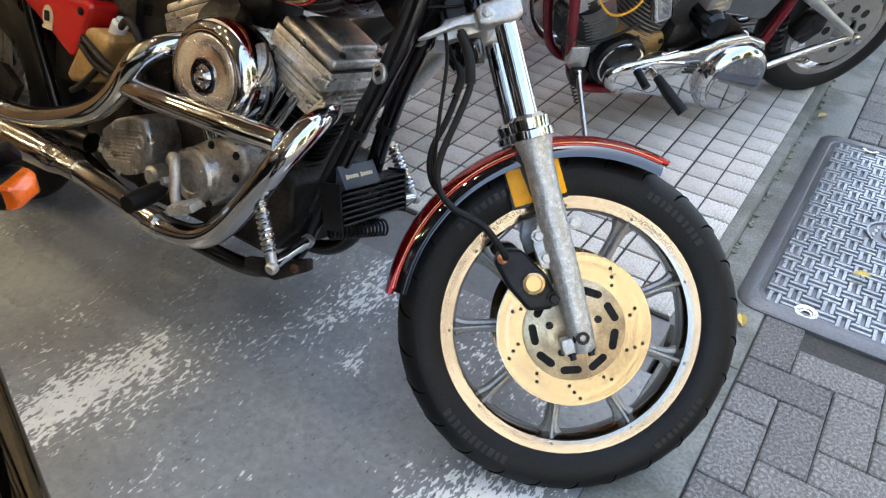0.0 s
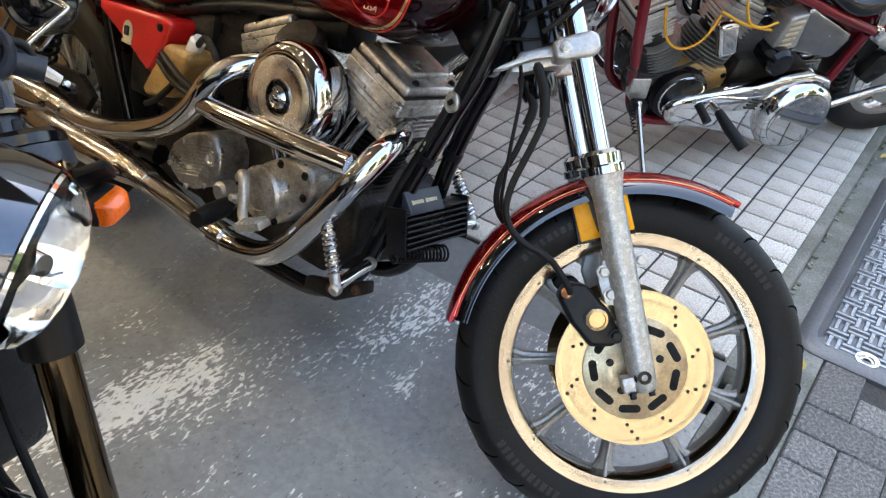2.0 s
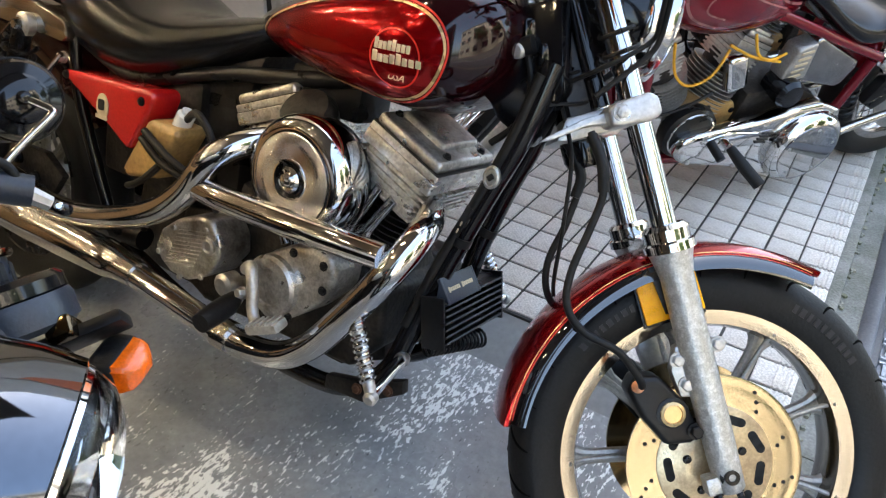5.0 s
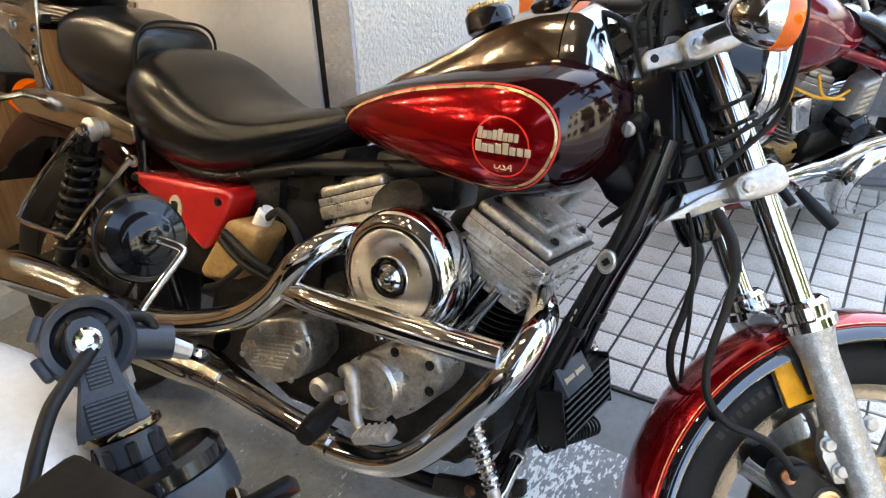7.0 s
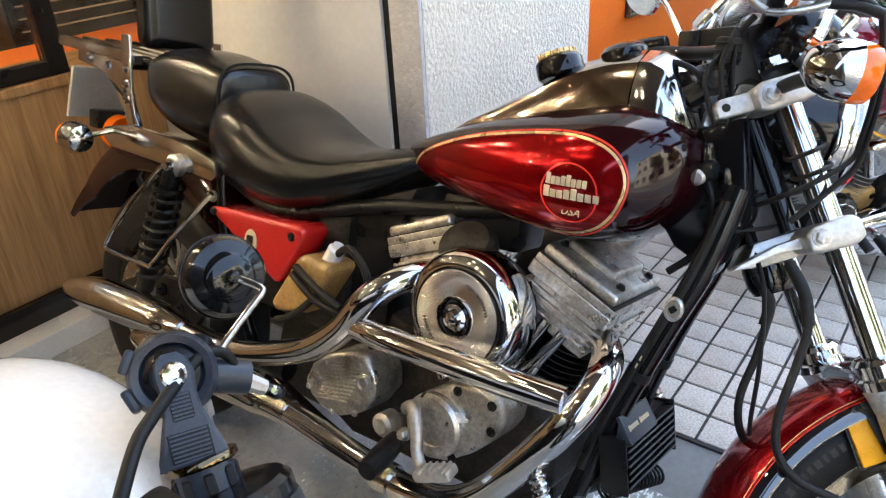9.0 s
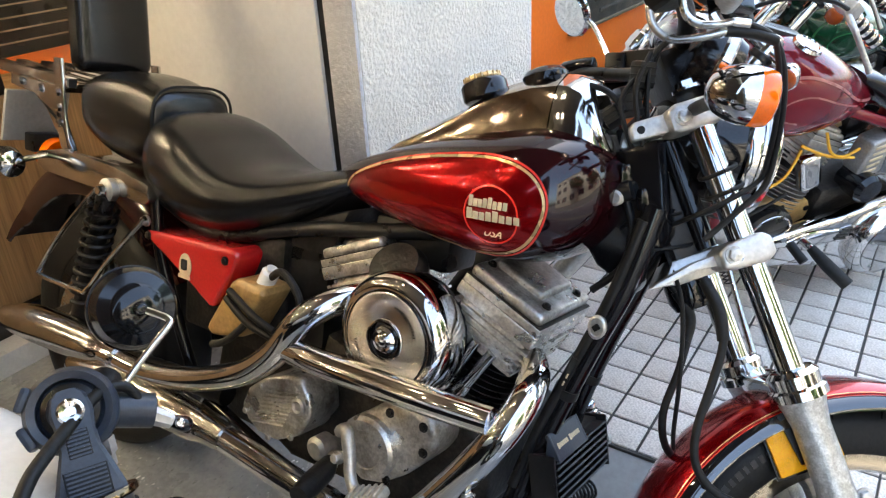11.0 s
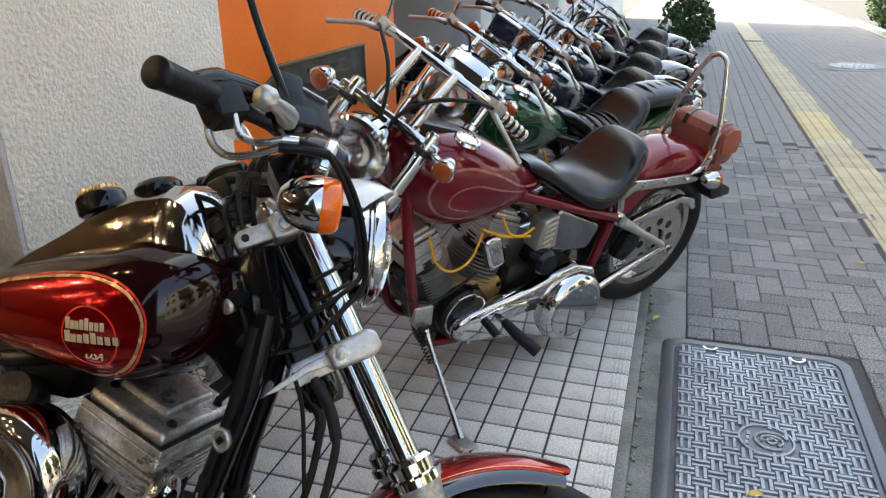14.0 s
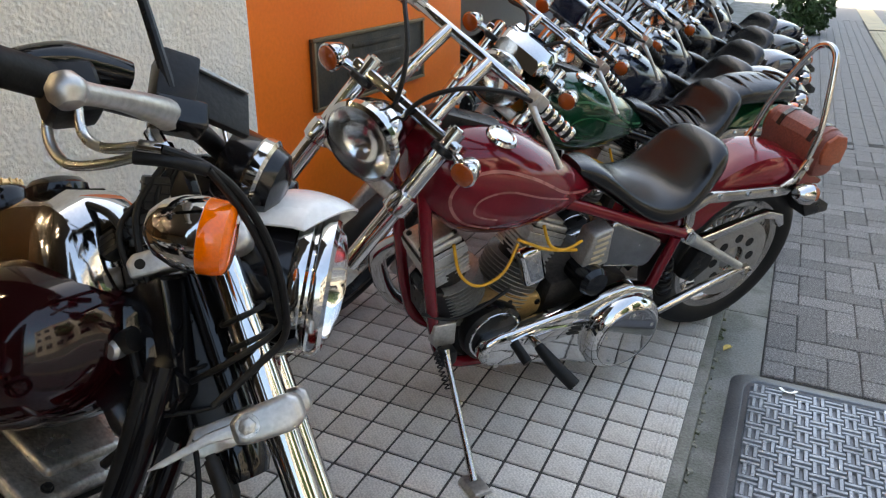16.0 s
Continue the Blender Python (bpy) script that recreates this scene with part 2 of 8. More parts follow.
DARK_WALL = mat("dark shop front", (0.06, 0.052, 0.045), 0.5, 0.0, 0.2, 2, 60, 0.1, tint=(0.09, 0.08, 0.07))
PALE_TILE = mat("brown facade tile", (0.32, 0.29, 0.25), 0.6, 0.0, 0.08, 2, 60, 0.1, tint=(0.27, 0.245, 0.21))
ASPHALT = mat("asphalt", (0.075, 0.074, 0.073), 0.9, 0.0, 0.4, 3, 220, 0.6, tint=(0.10, 0.099, 0.097))
WOOD = mat("oak counter front", (0.46, 0.27, 0.12), 0.42, 0.0, 0.28, 9, 60, 0.1, tint=(0.34, 0.185, 0.075), low=0.38, high=0.66, stretch=(3.0, 3.0, 0.12))
LEAF = mat("green leaves", (0.05, 0.10, 0.025), 0.6, 0.0, 0.4, 5, 60, 0.2, tint=(0.03, 0.06, 0.015))
BARK = mat("bark", (0.12, 0.085, 0.06), 0.9, 0.0, 0.4, 8, 60, 0.8)
SOFFIT = mat("soffit board", (0.13, 0.12, 0.11), 0.6, 0.0, 0.1, 2, 60, 0.1)
LAMP = lamp_mat("warm lamp", (1.0, 0.78, 0.52), 28.0)


def worn_floor():
    """Grey floor paint, worn through to pale concrete in flakes and streaks."""
    m = mat("worn grey floor paint", (0.33, 0.345, 0.355), 0.30, 0.0, 0.16, 3.0, 70, 0.12, tint=(0.23, 0.242, 0.252))
    n, l = m.node_tree.nodes, m.node_tree.links
    b = n["Principled BSDF"]
    old = b.inputs["Base Color"].links[0].from_socket
    co = n.new("ShaderNodeTexCoord")
    stretch = n.new("ShaderNodeMapping")
    stretch.inputs["Scale"].default_value = (2.3, 0.9, 1.0)
    l.new(co.outputs["Object"], stretch.inputs[0])
    wide, flake, speck = (n.new("ShaderNodeTexNoise") for _ in range(3))
    for node, sc in ((wide, 1.6), (flake, 48.0), (speck, 46.0)):
        node.inputs["Scale"].default_value, node.inputs["Detail"].default_value = sc, 7
        node.inputs["Roughness"].default_value = 0.65
        l.new(stretch.outputs[0], node.inputs["Vector"])
    add = n.new("ShaderNodeMath")
    add.operation = "MULTIPLY_ADD"
    add.inputs[1].default_value = 1.0
    l.new(wide.outputs[0], add.inputs[0])
    l.new(flake.outputs[0], add.inputs[2])
    # the worst wear: a streak across the floor and a patch by the wheel
    worn = []
    for place, turned, size, amount in (((-0.92, -0.42, -0.065), 66, (0.42, 0.13, 1), 0.195), ((-0.12, -0.23, -0.065), 20, (0.16, 0.12, 1), 0.19), ((-0.72, 0.20, -0.065), 50, (0.24, 0.13, 1), 0.035), ((-0.50, -0.05, -0.065), 15, (0.09, 0.06, 1), 0.14)):
        local, dist, fade = n.new("ShaderNodeMapping"), n.new("ShaderNodeVectorMath"), n.new("ShaderNodeMapRange")
        local.vector_type = "TEXTURE"
        local.inputs["Location"].default_value, local.inputs["Scale"].default_value = place, size
        local.inputs["Rotation"].default_value[2] = radians(turned)
        l.new(co.outputs["Object"], local.inputs[0])
        dist.operation = "LENGTH"
        l.new(local.outputs[0], dist.inputs[0])
        fade.interpolation_type = "SMOOTHSTEP"
        fade.inputs[1].default_value, fade.inputs[2].default_value = 0.15, 1.5
        fade.inputs[3].default_value, fade.inputs[4].default_value = amount, -0.012
        l.new(dist.outputs["Value"], fade.inputs[0])
        worn.append(fade.outputs[0])
    total = add.outputs[0]
    for wear in worn:
        more = n.new("ShaderNodeMath")
        l.new(total, more.inputs[0])
        l.new(wear, more.inputs[1])
        total = more.outputs[0]
    step = n.new("ShaderNodeMapRange")
    step.inputs[1].default_value, step.inputs[2].default_value = 1.105, 1.122
    l.new(total, step.inputs[0])
    mix = n.new("ShaderNodeMix")
    mix.data_type = "RGBA"
    mix.inputs[7].default_value = (0.86, 0.88, 0.87, 1)
    l.new(step.outputs[0], mix.inputs[0])
    l.new(old, mix.inputs[6])
    dark = n.new("ShaderNodeMapRange")
    dark.inputs[1].default_value, dark.inputs[2].default_value = 0.60, 0.68
    dark.inputs[3].default_value, dark.inputs[4].default_value = 1.0, 0.40
    l.new(speck.outputs[0], dark.inputs[0])
    mul = n.new("ShaderNodeMix")
    mul.data_type, mul.blend_type = "RGBA", "MULTIPLY"
    mul.inputs[0].default_value = 1.0
    l.new(mix.outputs[2], mul.inputs[6])
    l.new(dark.outputs[0], mul.inputs[7])
    l.new(mul.outputs[2], b.inputs["Base Color"])
    return m


FLOOR_PAINT = worn_floor()


# ---- mesh helpers ----
def part(name, bm, material, parent=None, label="", sharp=35):
    """Links a bmesh as one mesh object, under its thing where one is given."""
    me = bpy.data.meshes.new(name)
    bmesh.ops.recalc_face_normals(bm, faces=bm.faces)
    bm.to_mesh(me)
    bm.free()
    me.polygons.foreach_set("use_smooth", [True] * len(me.polygons))
    me.set_sharp_from_angle(angle=radians(sharp))
    me.materials.append(material)
    ob = new(name, me)
    if parent:
        ob.parent = parent
    if label:
        tagged(ob, label)
    return ob


def thing(name, m, label, category, group=""):
    """An empty at the base of a thing made of several parts."""
    ob = new(name)
    ob.empty_display_size = 0.1
    ob.matrix_world = m
    return tagged(ob, label, category, group)


def spline(pts, per=6):
    """Points along a smooth curve through pts."""
    p = [Vector(q) for q in pts]
    if len(p) < 3:
        return p
    out = []
    for i in range(len(p) - 1):
        a, b, c, d = p[max(i - 1, 0)], p[i], p[i + 1], p[min(i + 2, len(p) - 1)]
        for k in range(per):
            t = k / per
            out.append(0.5 * ((2 * b) + (c - a) * t + (2 * a - 5 * b + 4 * c - d) * t * t + (3 * b - a - 3 * c + d) * t ** 3))
    return out + [p[-1]]


def tube(pts, rad, n=12, bm=None, per=6, smooth=True):
    """A round bar or pipe along pts; rad is one radius or one for each given point."""
    bm = bm or bmesh.new()
    path = spline(pts, per) if smooth else [Vector(q) for q in pts]
    if isinstance(rad, (int, float)):
        rads = [rad] * len(path)
    else:
        u = np.linspace(0, len(rad) - 1, len(path))
        rads = np.interp(u, range(len(rad)), rad)
    up = Vector((0.13, 0.31, 0.94))
    rings = []
    for i, q in enumerate(path):
        d = (path[min(i + 1, len(path) - 1)] - path[max(i - 1, 0)]).normalized()
        s = d.cross(up)
        if s.length < 1e-4:
            s = d.orthogonal()
        s.normalize()
        up = s.cross(d).normalized()
        rings.append([bm.verts.new(q + (s * math.cos(a) + up * math.sin(a)) * float(rads[i])) for a in (2 * math.pi * k / n for k in range(n))])
    for a, b in zip(rings, rings[1:]):
        for k in range(n):
            bm.faces.new((a[k], a[(k + 1) % n], b[(k + 1) % n], b[k]))
    bm.faces.new(rings[0][::-1])
    bm.faces.new(rings[-1])
    return bm


def axis_matrix(origin, direction):
    """Local z along direction, at origin."""
    return Matrix.Translation(origin) @ Vector(direction).to_track_quat("Z", "Y").to_matrix().to_4x4()


def lathe(profile, m=None, n=32, bm=None, closed=False, caps=True):
    """Turns (radius, height) pairs round local z; closed joins the last pair to the first."""
    bm = bm or bmesh.new()
    m = m or Matrix()
    rings = []
    for r, h in profile:
        if r < 1e-6:
            rings.append([bm.verts.new(m @ Vector((0, 0, h)))])
        else:
            rings.append([bm.verts.new(m @ Vector((r * math.cos(a), r * math.sin(a), h))) for a in (2 * math.pi * k / n for k in range(n))])
    pairs = list(zip(rings, rings[1:])) + ([(rings[-1], rings[0])] if closed else [])
    for a, b in pairs:
        for k in range(n):
            j = (k + 1) % n
            if len(a) == 1 and len(b) == 1:
                continue
            if len(a) == 1:
                bm.faces.new((a[0], b[j], b[k]))
            elif len(b) == 1:
                bm.faces.new((a[k], a[j], b[0]))
            else:
                bm.faces.new((a[k], a[j], b[j], b[k]))
    if caps and not closed:
        for ring, flip in ((rings[0], True), (rings[-1], False)):
            if len(ring) > 1:
                bm.faces.new(ring[::-1] if flip else ring)
    return bm


def box(sx, sy, sz, m=None, bevel=0.0, bm=None, seg=2):
    """A box of those sizes round its middle, with rounded edges."""
    own = bmesh.new()
    bmesh.ops.create_cube(own, size=1.0, matrix=Matrix.Diagonal((sx, sy, sz, 1)))
    if bevel:
        bmesh.ops.bevel(own, geom=own.edges[:], offset=bevel, segments=seg, affect="EDGES", profile=0.6)
    own.transform(m or Matrix())
    return merged(own, bm)


def merged(own, bm):
    """Adds own to bm, or gives own back where there is none."""
    if bm is None:
        return own
    verts = [bm.verts.new(v.co) for v in own.verts]
    own.verts.index_update()
    for f in own.faces:
        bm.faces.new([verts[v.index] for v in f.verts])
    own.free()
    return bm


def prism(outline, y0, y1, bevel=0.0, bm=None, m=None, seg=2):
    """An outline in x and z, drawn out from y0 to y1."""
    own = bmesh.new()
    a = [own.verts.new((x, y0, z)) for x, z in outline]
    b = [own.verts.new((x, y1, z)) for x, z in outline]
    own.faces.new(a)
    own.faces.new(b[::-1])
    for k in range(len(a)):
        j = (k + 1) % len(a)
        own.faces.new((a[k], b[k], b[j], a[j]))
    bmesh.ops.recalc_face_normals(own, faces=own.faces)
    if bevel:
        bmesh.ops.bevel(own, geom=own.edges[:], offset=bevel, segments=seg, affect="EDGES", profile=0.6)
    if m:
        own.transform(m)
    return merged(own, bm)


def loft(sections, bm=None, cap=True):
    """Skin over closed rings of points, all of one count."""
    bm = bm or bmesh.new()
    rings = [[bm.verts.new(p) for p in s] for s in sections]
    n = len(rings[0])
    for a, b in zip(rings, rings[1:]):
        for k in range(n):
            bm.faces.new((a[k], a[(k + 1) % n], b[(k + 1) % n], b[k]))
    if cap:
        bm.faces.new(rings[0][::-1])
        bm.faces.new(rings[-1])
    return bm


def oval(x, zb, zt, w, n=44, p=2.5, low=1.0):
    """A rounded cross section at x; low narrows its foot."""
    out = []
    for k in range(n):
        a = 2 * math.pi * k / n
        c, s = math.cos(a), math.sin(a)
        y = w * math.copysign(abs(c) ** (2 / p), c)
        z = (zt - zb) / 2 * math.copysign(abs(s) ** (2 / p), s)
        if s < 0:
            y *= 1 - (1 - low) * abs(s)
        out.append(Vector((x, y, (zb + zt) / 2 + z)))
    return out


def body_loft(stations, per=6, p=2.5, low=1.0):
    """A skin over stations of x, low z, high z and half width, smoothly between them."""
    q = spline([tuple(r[:3]) for r in stations], per)
    w = spline([(r[3], 0, 0) for r in stations], per)
    return loft([oval(a.x, a.y, a.z, max(b.x, 0.004), p=p, low=low) for a, b in zip(q, w)])


def arc(centre, r, a0, a1, n=24):
    """Points of an arc in x and z, degrees from +x upward."""
    return [(centre[0] + r * math.cos(radians(a0 + (a1 - a0) * k / n)), centre[1] + r * math.sin(radians(a0 + (a1 - a0) * k / n))) for k in range(n + 1)]


def mudguard(centre, r, a0, a1, w, drop, thick=0.004, n=30, bm=None, start=0.0):
    """A curved mudguard: a domed strip whose sides hang down by drop."""
    secs = []
    for k in range(n + 1):
        a = radians(a0 + (a1 - a0) * k / n)
        end = min(1.0, 0.25 + 5.0 * min(k, n - k) / n)
        ring = []
        for lay, rr in ((0, r), (1, r - thick)):
            pts = []
            for j in range(11):
                t = -1 + 2 * j / 10
                y = (w - lay * thick) * math.copysign(min(1, abs(t) * 1.25) ** 0.9, t)
                down = drop * end * max(0.0, (abs(t) - 0.5) * 2) ** 1.6 + 0.006 * t * t
                pts.append((y, rr - down))
            ring += pts if lay == 0 else pts[::-1]
        secs.append([Vector((centre[0] + q * math.cos(a), y, centre[1] + q * math.sin(a))) for y, q in ring])
    return loft(secs, bm)


def coil(a, b, r, wire, turns, n=6, bm=None):
    """A spring from a to b."""
    a, b = Vector(a), Vector(b)
    m = axis_matrix(a, b - a)
    h = (b - a).length
    steps = int(turns * 14)
    return tube([m @ Vector((r * math.cos(2 * math.pi * turns * k / steps), r * math.sin(2 * math.pi * turns * k / steps), h * k / steps)) for k in range(steps + 1)], wire, n, bm, smooth=False)


def bolt(m, r=0.009, h=0.008, bm=None):
    """A hexagon bolt head on a washer, standing on local z."""
    bm = lathe([(r * 1.35, 0), (r * 1.35, h * 0.3)], m, 14, bm)
    return lathe([(r, h * 0.3), (r, h * 0.9), (r * 0.8, h)], m, 6, bm)


# ---- the place: ground, pavement, forecourt, walls ----
def slab(name, x0, x1, y0, y1, z0, z1, material, bevel=0.0, parent=None):
    return part(name, box(x1 - x0, y1 - y0, z1 - z0, Matrix.Translation(((x0 + x1) / 2, (y0 + y1) / 2, (z0 + z1) / 2)), bevel), material, parent)


def structure(ob, label, category):
    return tagged(ob, label, category, kind="structure")


ground_bm = bmesh.new()
bmesh.ops.create_grid(ground_bm, x_segments=4, y_segments=4, size=300, matrix=Matrix.Translation((0, 0, -0.16)))
structure(part("ground", ground_bm, ASPHALT), "grey asphalt road surface reaching into the distance", "ground")
floor = structure(slab("floor", -2.33, 0.075, -7, 0.335, -0.12, -0.065, FLOOR_PAINT), "grey painted concrete floor worn through in white flakes", "floor")
structure(part("threshold_ramp", prism([(0.33, -0.12), (0.33, -0.066), (0.472, -0.012), (0.472, -0.12)], -0.06, 1.34, 0.0, None, Matrix(((0, -1, 0, 0), (1, 0, 0, 0), (0, 0, 1, 0), (0, 0, 0, 1)))), mat("smooth grey threshold", (0.24, 0.25, 0.255), 0.5, 0, 0.12, 4, 60, 0.1)), "smooth grey sloping step up to the tiles", "ramp")
tile_bed = structure(slab("tile_bed", -1.34, 0.052, 0.472, 9.0, -0.12, -0.004, MORTAR), "raised tiled forecourt with dark joints", "floor")
kerb_face = structure(slab("riser", 0.0525, 0.088, 0.47, 9.0, -0.12, -0.014, CONCRETE, 0.006), "rough mortar edge below the tile nosing", "kerb")
structure(slab("gutter_strip", 0.076, 0.240, -7, 0.4695, -0.12, -0.0625, CONCRETE, 0.004), "pale concrete strip beside the floor", "kerb")
structure(slab("kerb", 0.0885, 0.240, 0.4705, 2.36, -0.12, -0.061, CONCRETE, 0.004), "pale concrete kerb strip beside the tiles", "kerb")
for y0, y1 in ((2.366, 3.36), (3.366, 4.36), (4.366, 5.36), (5.366, 6.36), (6.366, 7.36), (7.366, 9.0)):
    structure(slab("kerb", 0.0885, 0.240, y0, y1, -0.12, -0.061, CONCRETE, 0.004), "pale concrete kerb stone", "kerb")
structure(slab("kerb", -1.34, 0.240, 9.006, 40, -0.12, -0.061, CONCRETE, 0.004), "pale concrete paving along the buildings", "pavement")
pavement = structure(slab("pavement", 0.2405, 3.60, -7, 60, -0.12, -0.069, MORTAR), "grey block pavement with dark joints", "pavement")
for y in range(-2, 12):
    structure(slab("road_kerb", 3.605, 3.76, y * 3.0, y * 3.0 + 2.99, -0.20, -0.03 if y != 5 else 0.02, mat("kerb concrete", (0.5, 0.5, 0.47), 0.85, 0, 0.15, 5, 120, 0.4) if y == -2 else bpy.data.materials["kerb concrete"], 0.015), "pale concrete kerb stone beside the road", "kerb")

structure(slab("wall_white", -1.70, -1.297, 0.4895, 1.375, -0.12, 2.7, STUCCO, 0.008), "rough white stucco wall", "wall")
orange = structure(slab("wall_orange", -1.70, -1.314, 1.376, 2.95, -0.12, 2.7, ORANGE, 0.004), "bright orange painted wall", "wall")
structure(slab("reveal", -1.391, -1.2985, 0.476, 0.489, -0.065, 2.68, REVEAL, 0.003), "stucco edge strip of the wall, greyed as its shaded side", "wall")
structure(slab("door_gap", -1.4150, -1.3915, 0.484, 0.4890, -0.065, 2.68, DARK_GAP), "dark vertical gap beside the panel", "trim")
structure(slab("panel_wall", -2.46, -1.4155, 0.474, 0.60, -0.12, 2.7, PANEL, 0.004), "grey painted steel panel wall", "wall")
structure(slab("soffit", -2.6, 0.05, -7, 0.47, 2.70, 2.8, SOFFIT), "brown soffit above the forecourt", "ceiling")
structure(slab("facade_upper", -9.0, -1.30, -9, 10, 2.801, 6.5, STUCCO), "plain upper wall of the building", "wall")
# two walls added out of view, dark so that they return little light
structure(slab("facade_side", -9.0, -2.47, -9.0, -7.0, -0.12, 2.8, DARK_WALL), "plain wall added out of view to close the forecourt", "wall")
structure(slab("wall_south", -2.47, 0.3, -7.2, -7.0, -0.12, 2.8, DARK_WALL), "plain dark wall added out of view behind the forecourt", "wall")

# shop front: white plinth, oak counter front, glazing, room behind
structure(slab("plinth", -2.42, -2.33, -7, 0.474, -0.12, 0.01, WHITE, 0.004), "white painted plinth along the shop front", "plinth")
structure(slab("toe_recess", -2.50, -2.4205, -7, 0.474, -0.12, 0.085, BLACK), "black recess below the counter front", "trim")
structure(slab("counter_front", -2.52, -2.44, -7, 0.474, 0.086, 0.70, WOOD, 0.003), "oak boarded front of the shop counter", "wall")
structure(slab("counter_top", -2.75, -2.43, -7, 0.474, 0.701, 0.73, WOOD, 0.004), "oak sill of the shop window", "sill")
for y in (-3.2, -1.6, 0.170):
    structure(slab("mullion", -2.50, -2.45, y - 0.03, y + 0.03, 0.731, 2.699, SATIN, 0.003), "black steel window mullion", "window")
structure(slab("window_rail", -2.50, -2.45, -4.78, 0.139, 0.732, 0.775, SATIN, 0.003), "black steel bottom rail of the shop window", "window")
pane_mat = glass_mat("window glass", (0.95, 0.97, 0.97), 0.0)
for y0, y1 in ((-4.78, -3.231), (-3.169, -1.631), (-1.569, 0.139), (0.201, 0.473)):
    pane = structure(slab("window_pane", -2.478, -2.472, y0, y1, 0.777, 2.69, pane_mat), "clear shop window pane", "window")
    pane.visible_shadow = False
structure(slab("shop_floor", -7, -2.521, -7, 3, -0.12, -0.06, WOOD), "brown floor of the shop", "floor")
structure(slab("shop_back_wall", -5.6, -5.5, -7, 3, -0.06, 2.7, mat("dark shop wall", (0.10, 0.06, 0.035), 0.6, 0, 0.3, 3, 40, 0.1, tint=(0.16, 0.09, 0.05))), "dark brown back wall of the shop", "wall")
structure(slab("shop_side_wall", -5.5, -1.46, 1.50, 1.60, -0.06, 2.7, bpy.data.materials["dark shop wall"]), "dark side wall of the shop", "wall")
tagged(slab("shop_bench", -3.5, -3.0, -1.9, 1.30, -0.06, 0.64, ORANGE, 0.01), "orange painted bench inside the shop", "bench")
board = thing("slatted_board", pose(-3.555, 0.98, -0.06), "dark slatted display board with pale rails", "board")
part("backing", box(0.03, 0.86, 1.95, Matrix.Translation((-0.02, 0, 0.975)), 0.004), SATIN, board)
for k in range(24):
    part("rail", box(0.012, 0.80, 0.006, Matrix.Translation((0.012, 0, 0.745 + 0.052 * k)), 0.002, seg=1), CREAM, board)
    for y in (-0.41, 0.41):
        part("rail_bolt", bolt(axis_matrix((0.0, y, 0.745 + 0.052 * k), (1, 0, 0)), 0.008, 0.008), SATIN, board)
tagged(part("pillar", box(0.08, 0.08, 2.7, Matrix.Translation((-3.6, -0.15, 1.29)), 0.004), SATIN), "black steel post inside the shop", "post")
for x in (-3.4, -4.6):
    for y in (-4.2, -2.4, -0.6):
        tagged(part("shop_lamp", lathe([(0.07, 0), (0.075, 0.03), (0.02, 0.05)], Matrix.Translation((x, y, 2.60)), 16), LAMP), "warm round lamp below the shop ceiling", "lamp", "shop lamps")
structure(slab("shop_ceiling", -7, -2.521, -7, 3, 2.70, 2.79, SOFFIT), "brown ceiling of the shop", "ceiling")
for x in (-2.0, -1.5):
    for y in (-2.6, -1.5, -0.4):
        lamp = thing("downlight", pose(x, y, 2.70), "small warm downlight in the soffit", "lamp", "downlights")
        part("bezel", lathe([(0.06, 0), (0.06, -0.012), (0.042, -0.012), (0.042, 0)], None, 20, closed=True), WHITE, lamp)
        part("bulb", lathe([(0.04, -0.001), (0.038, -0.008), (0.0, -0.010)], None, 16), LAMP, lamp)

plaque = thing("bronze_plaque", pose(-1.3135, 1.690, 0.700), "weathered bronze plaque with raised unreadable lines", "plaque")
part("plate", box(0.014, 0.82, 0.245, Matrix.Translation((0.008, 0.41, 0.122)), 0.003), BRONZE, plaque)
rim_bm = bmesh.new()
for yy, zz, sy, sz in ((0.41, 0.240, 0.83, 0.012), (0.41, 0.006, 0.83, 0.012), (0.006, 0.122, 0.012, 0.222), (0.814, 0.122, 0.012, 0.222)):
    box(0.012, sy, sz, Matrix.Translation((0.017, yy, zz)), 0.002, rim_bm)
part("border", rim_bm, mat("dull brass border", (0.20, 0.15, 0.085), 0.5, 0.5, 0.2, 12, 120, 0.2), plaque, "dull border")
for k, (y0, w) in enumerate(((0.25, 0.36), (0.18, 0.46), (0.21, 0.40), (0.26, 0.3))):
    part("line", box(0.006, w, 0.018, Matrix.Translation((0.017, y0 + w / 2, 0.195 - 0.048 * k)), 0.002), BRONZE, plaque)

# shop bay further on, its shade painted as a black back wall, and the buildings beyond
structure(slab("bay_floor", -5.0, -1.345, 2.951, 9.0, -0.12, -0.006, CONCRETE), "concrete floor of the open bay", "floor")
structure(slab("bay_back", -5.2, -5.001, 2.9, 9.0, -0.12, 2.8, SATIN), "back wall of the open bay, blackened for its shade", "wall")
structure(slab("bay_pier", -1.60, -1.36, 4.9, 5.25, -0.12, 2.8, PANEL, 0.01), "grey pier of the open bay", "wall")
structure(slab("bay_end", -5.0, -1.36, 8.6, 9.0, -0.12, 2.8, PANEL, 0.01), "grey end wall of the open bay", "wall")
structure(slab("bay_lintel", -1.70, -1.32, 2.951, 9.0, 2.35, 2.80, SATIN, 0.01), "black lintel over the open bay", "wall")

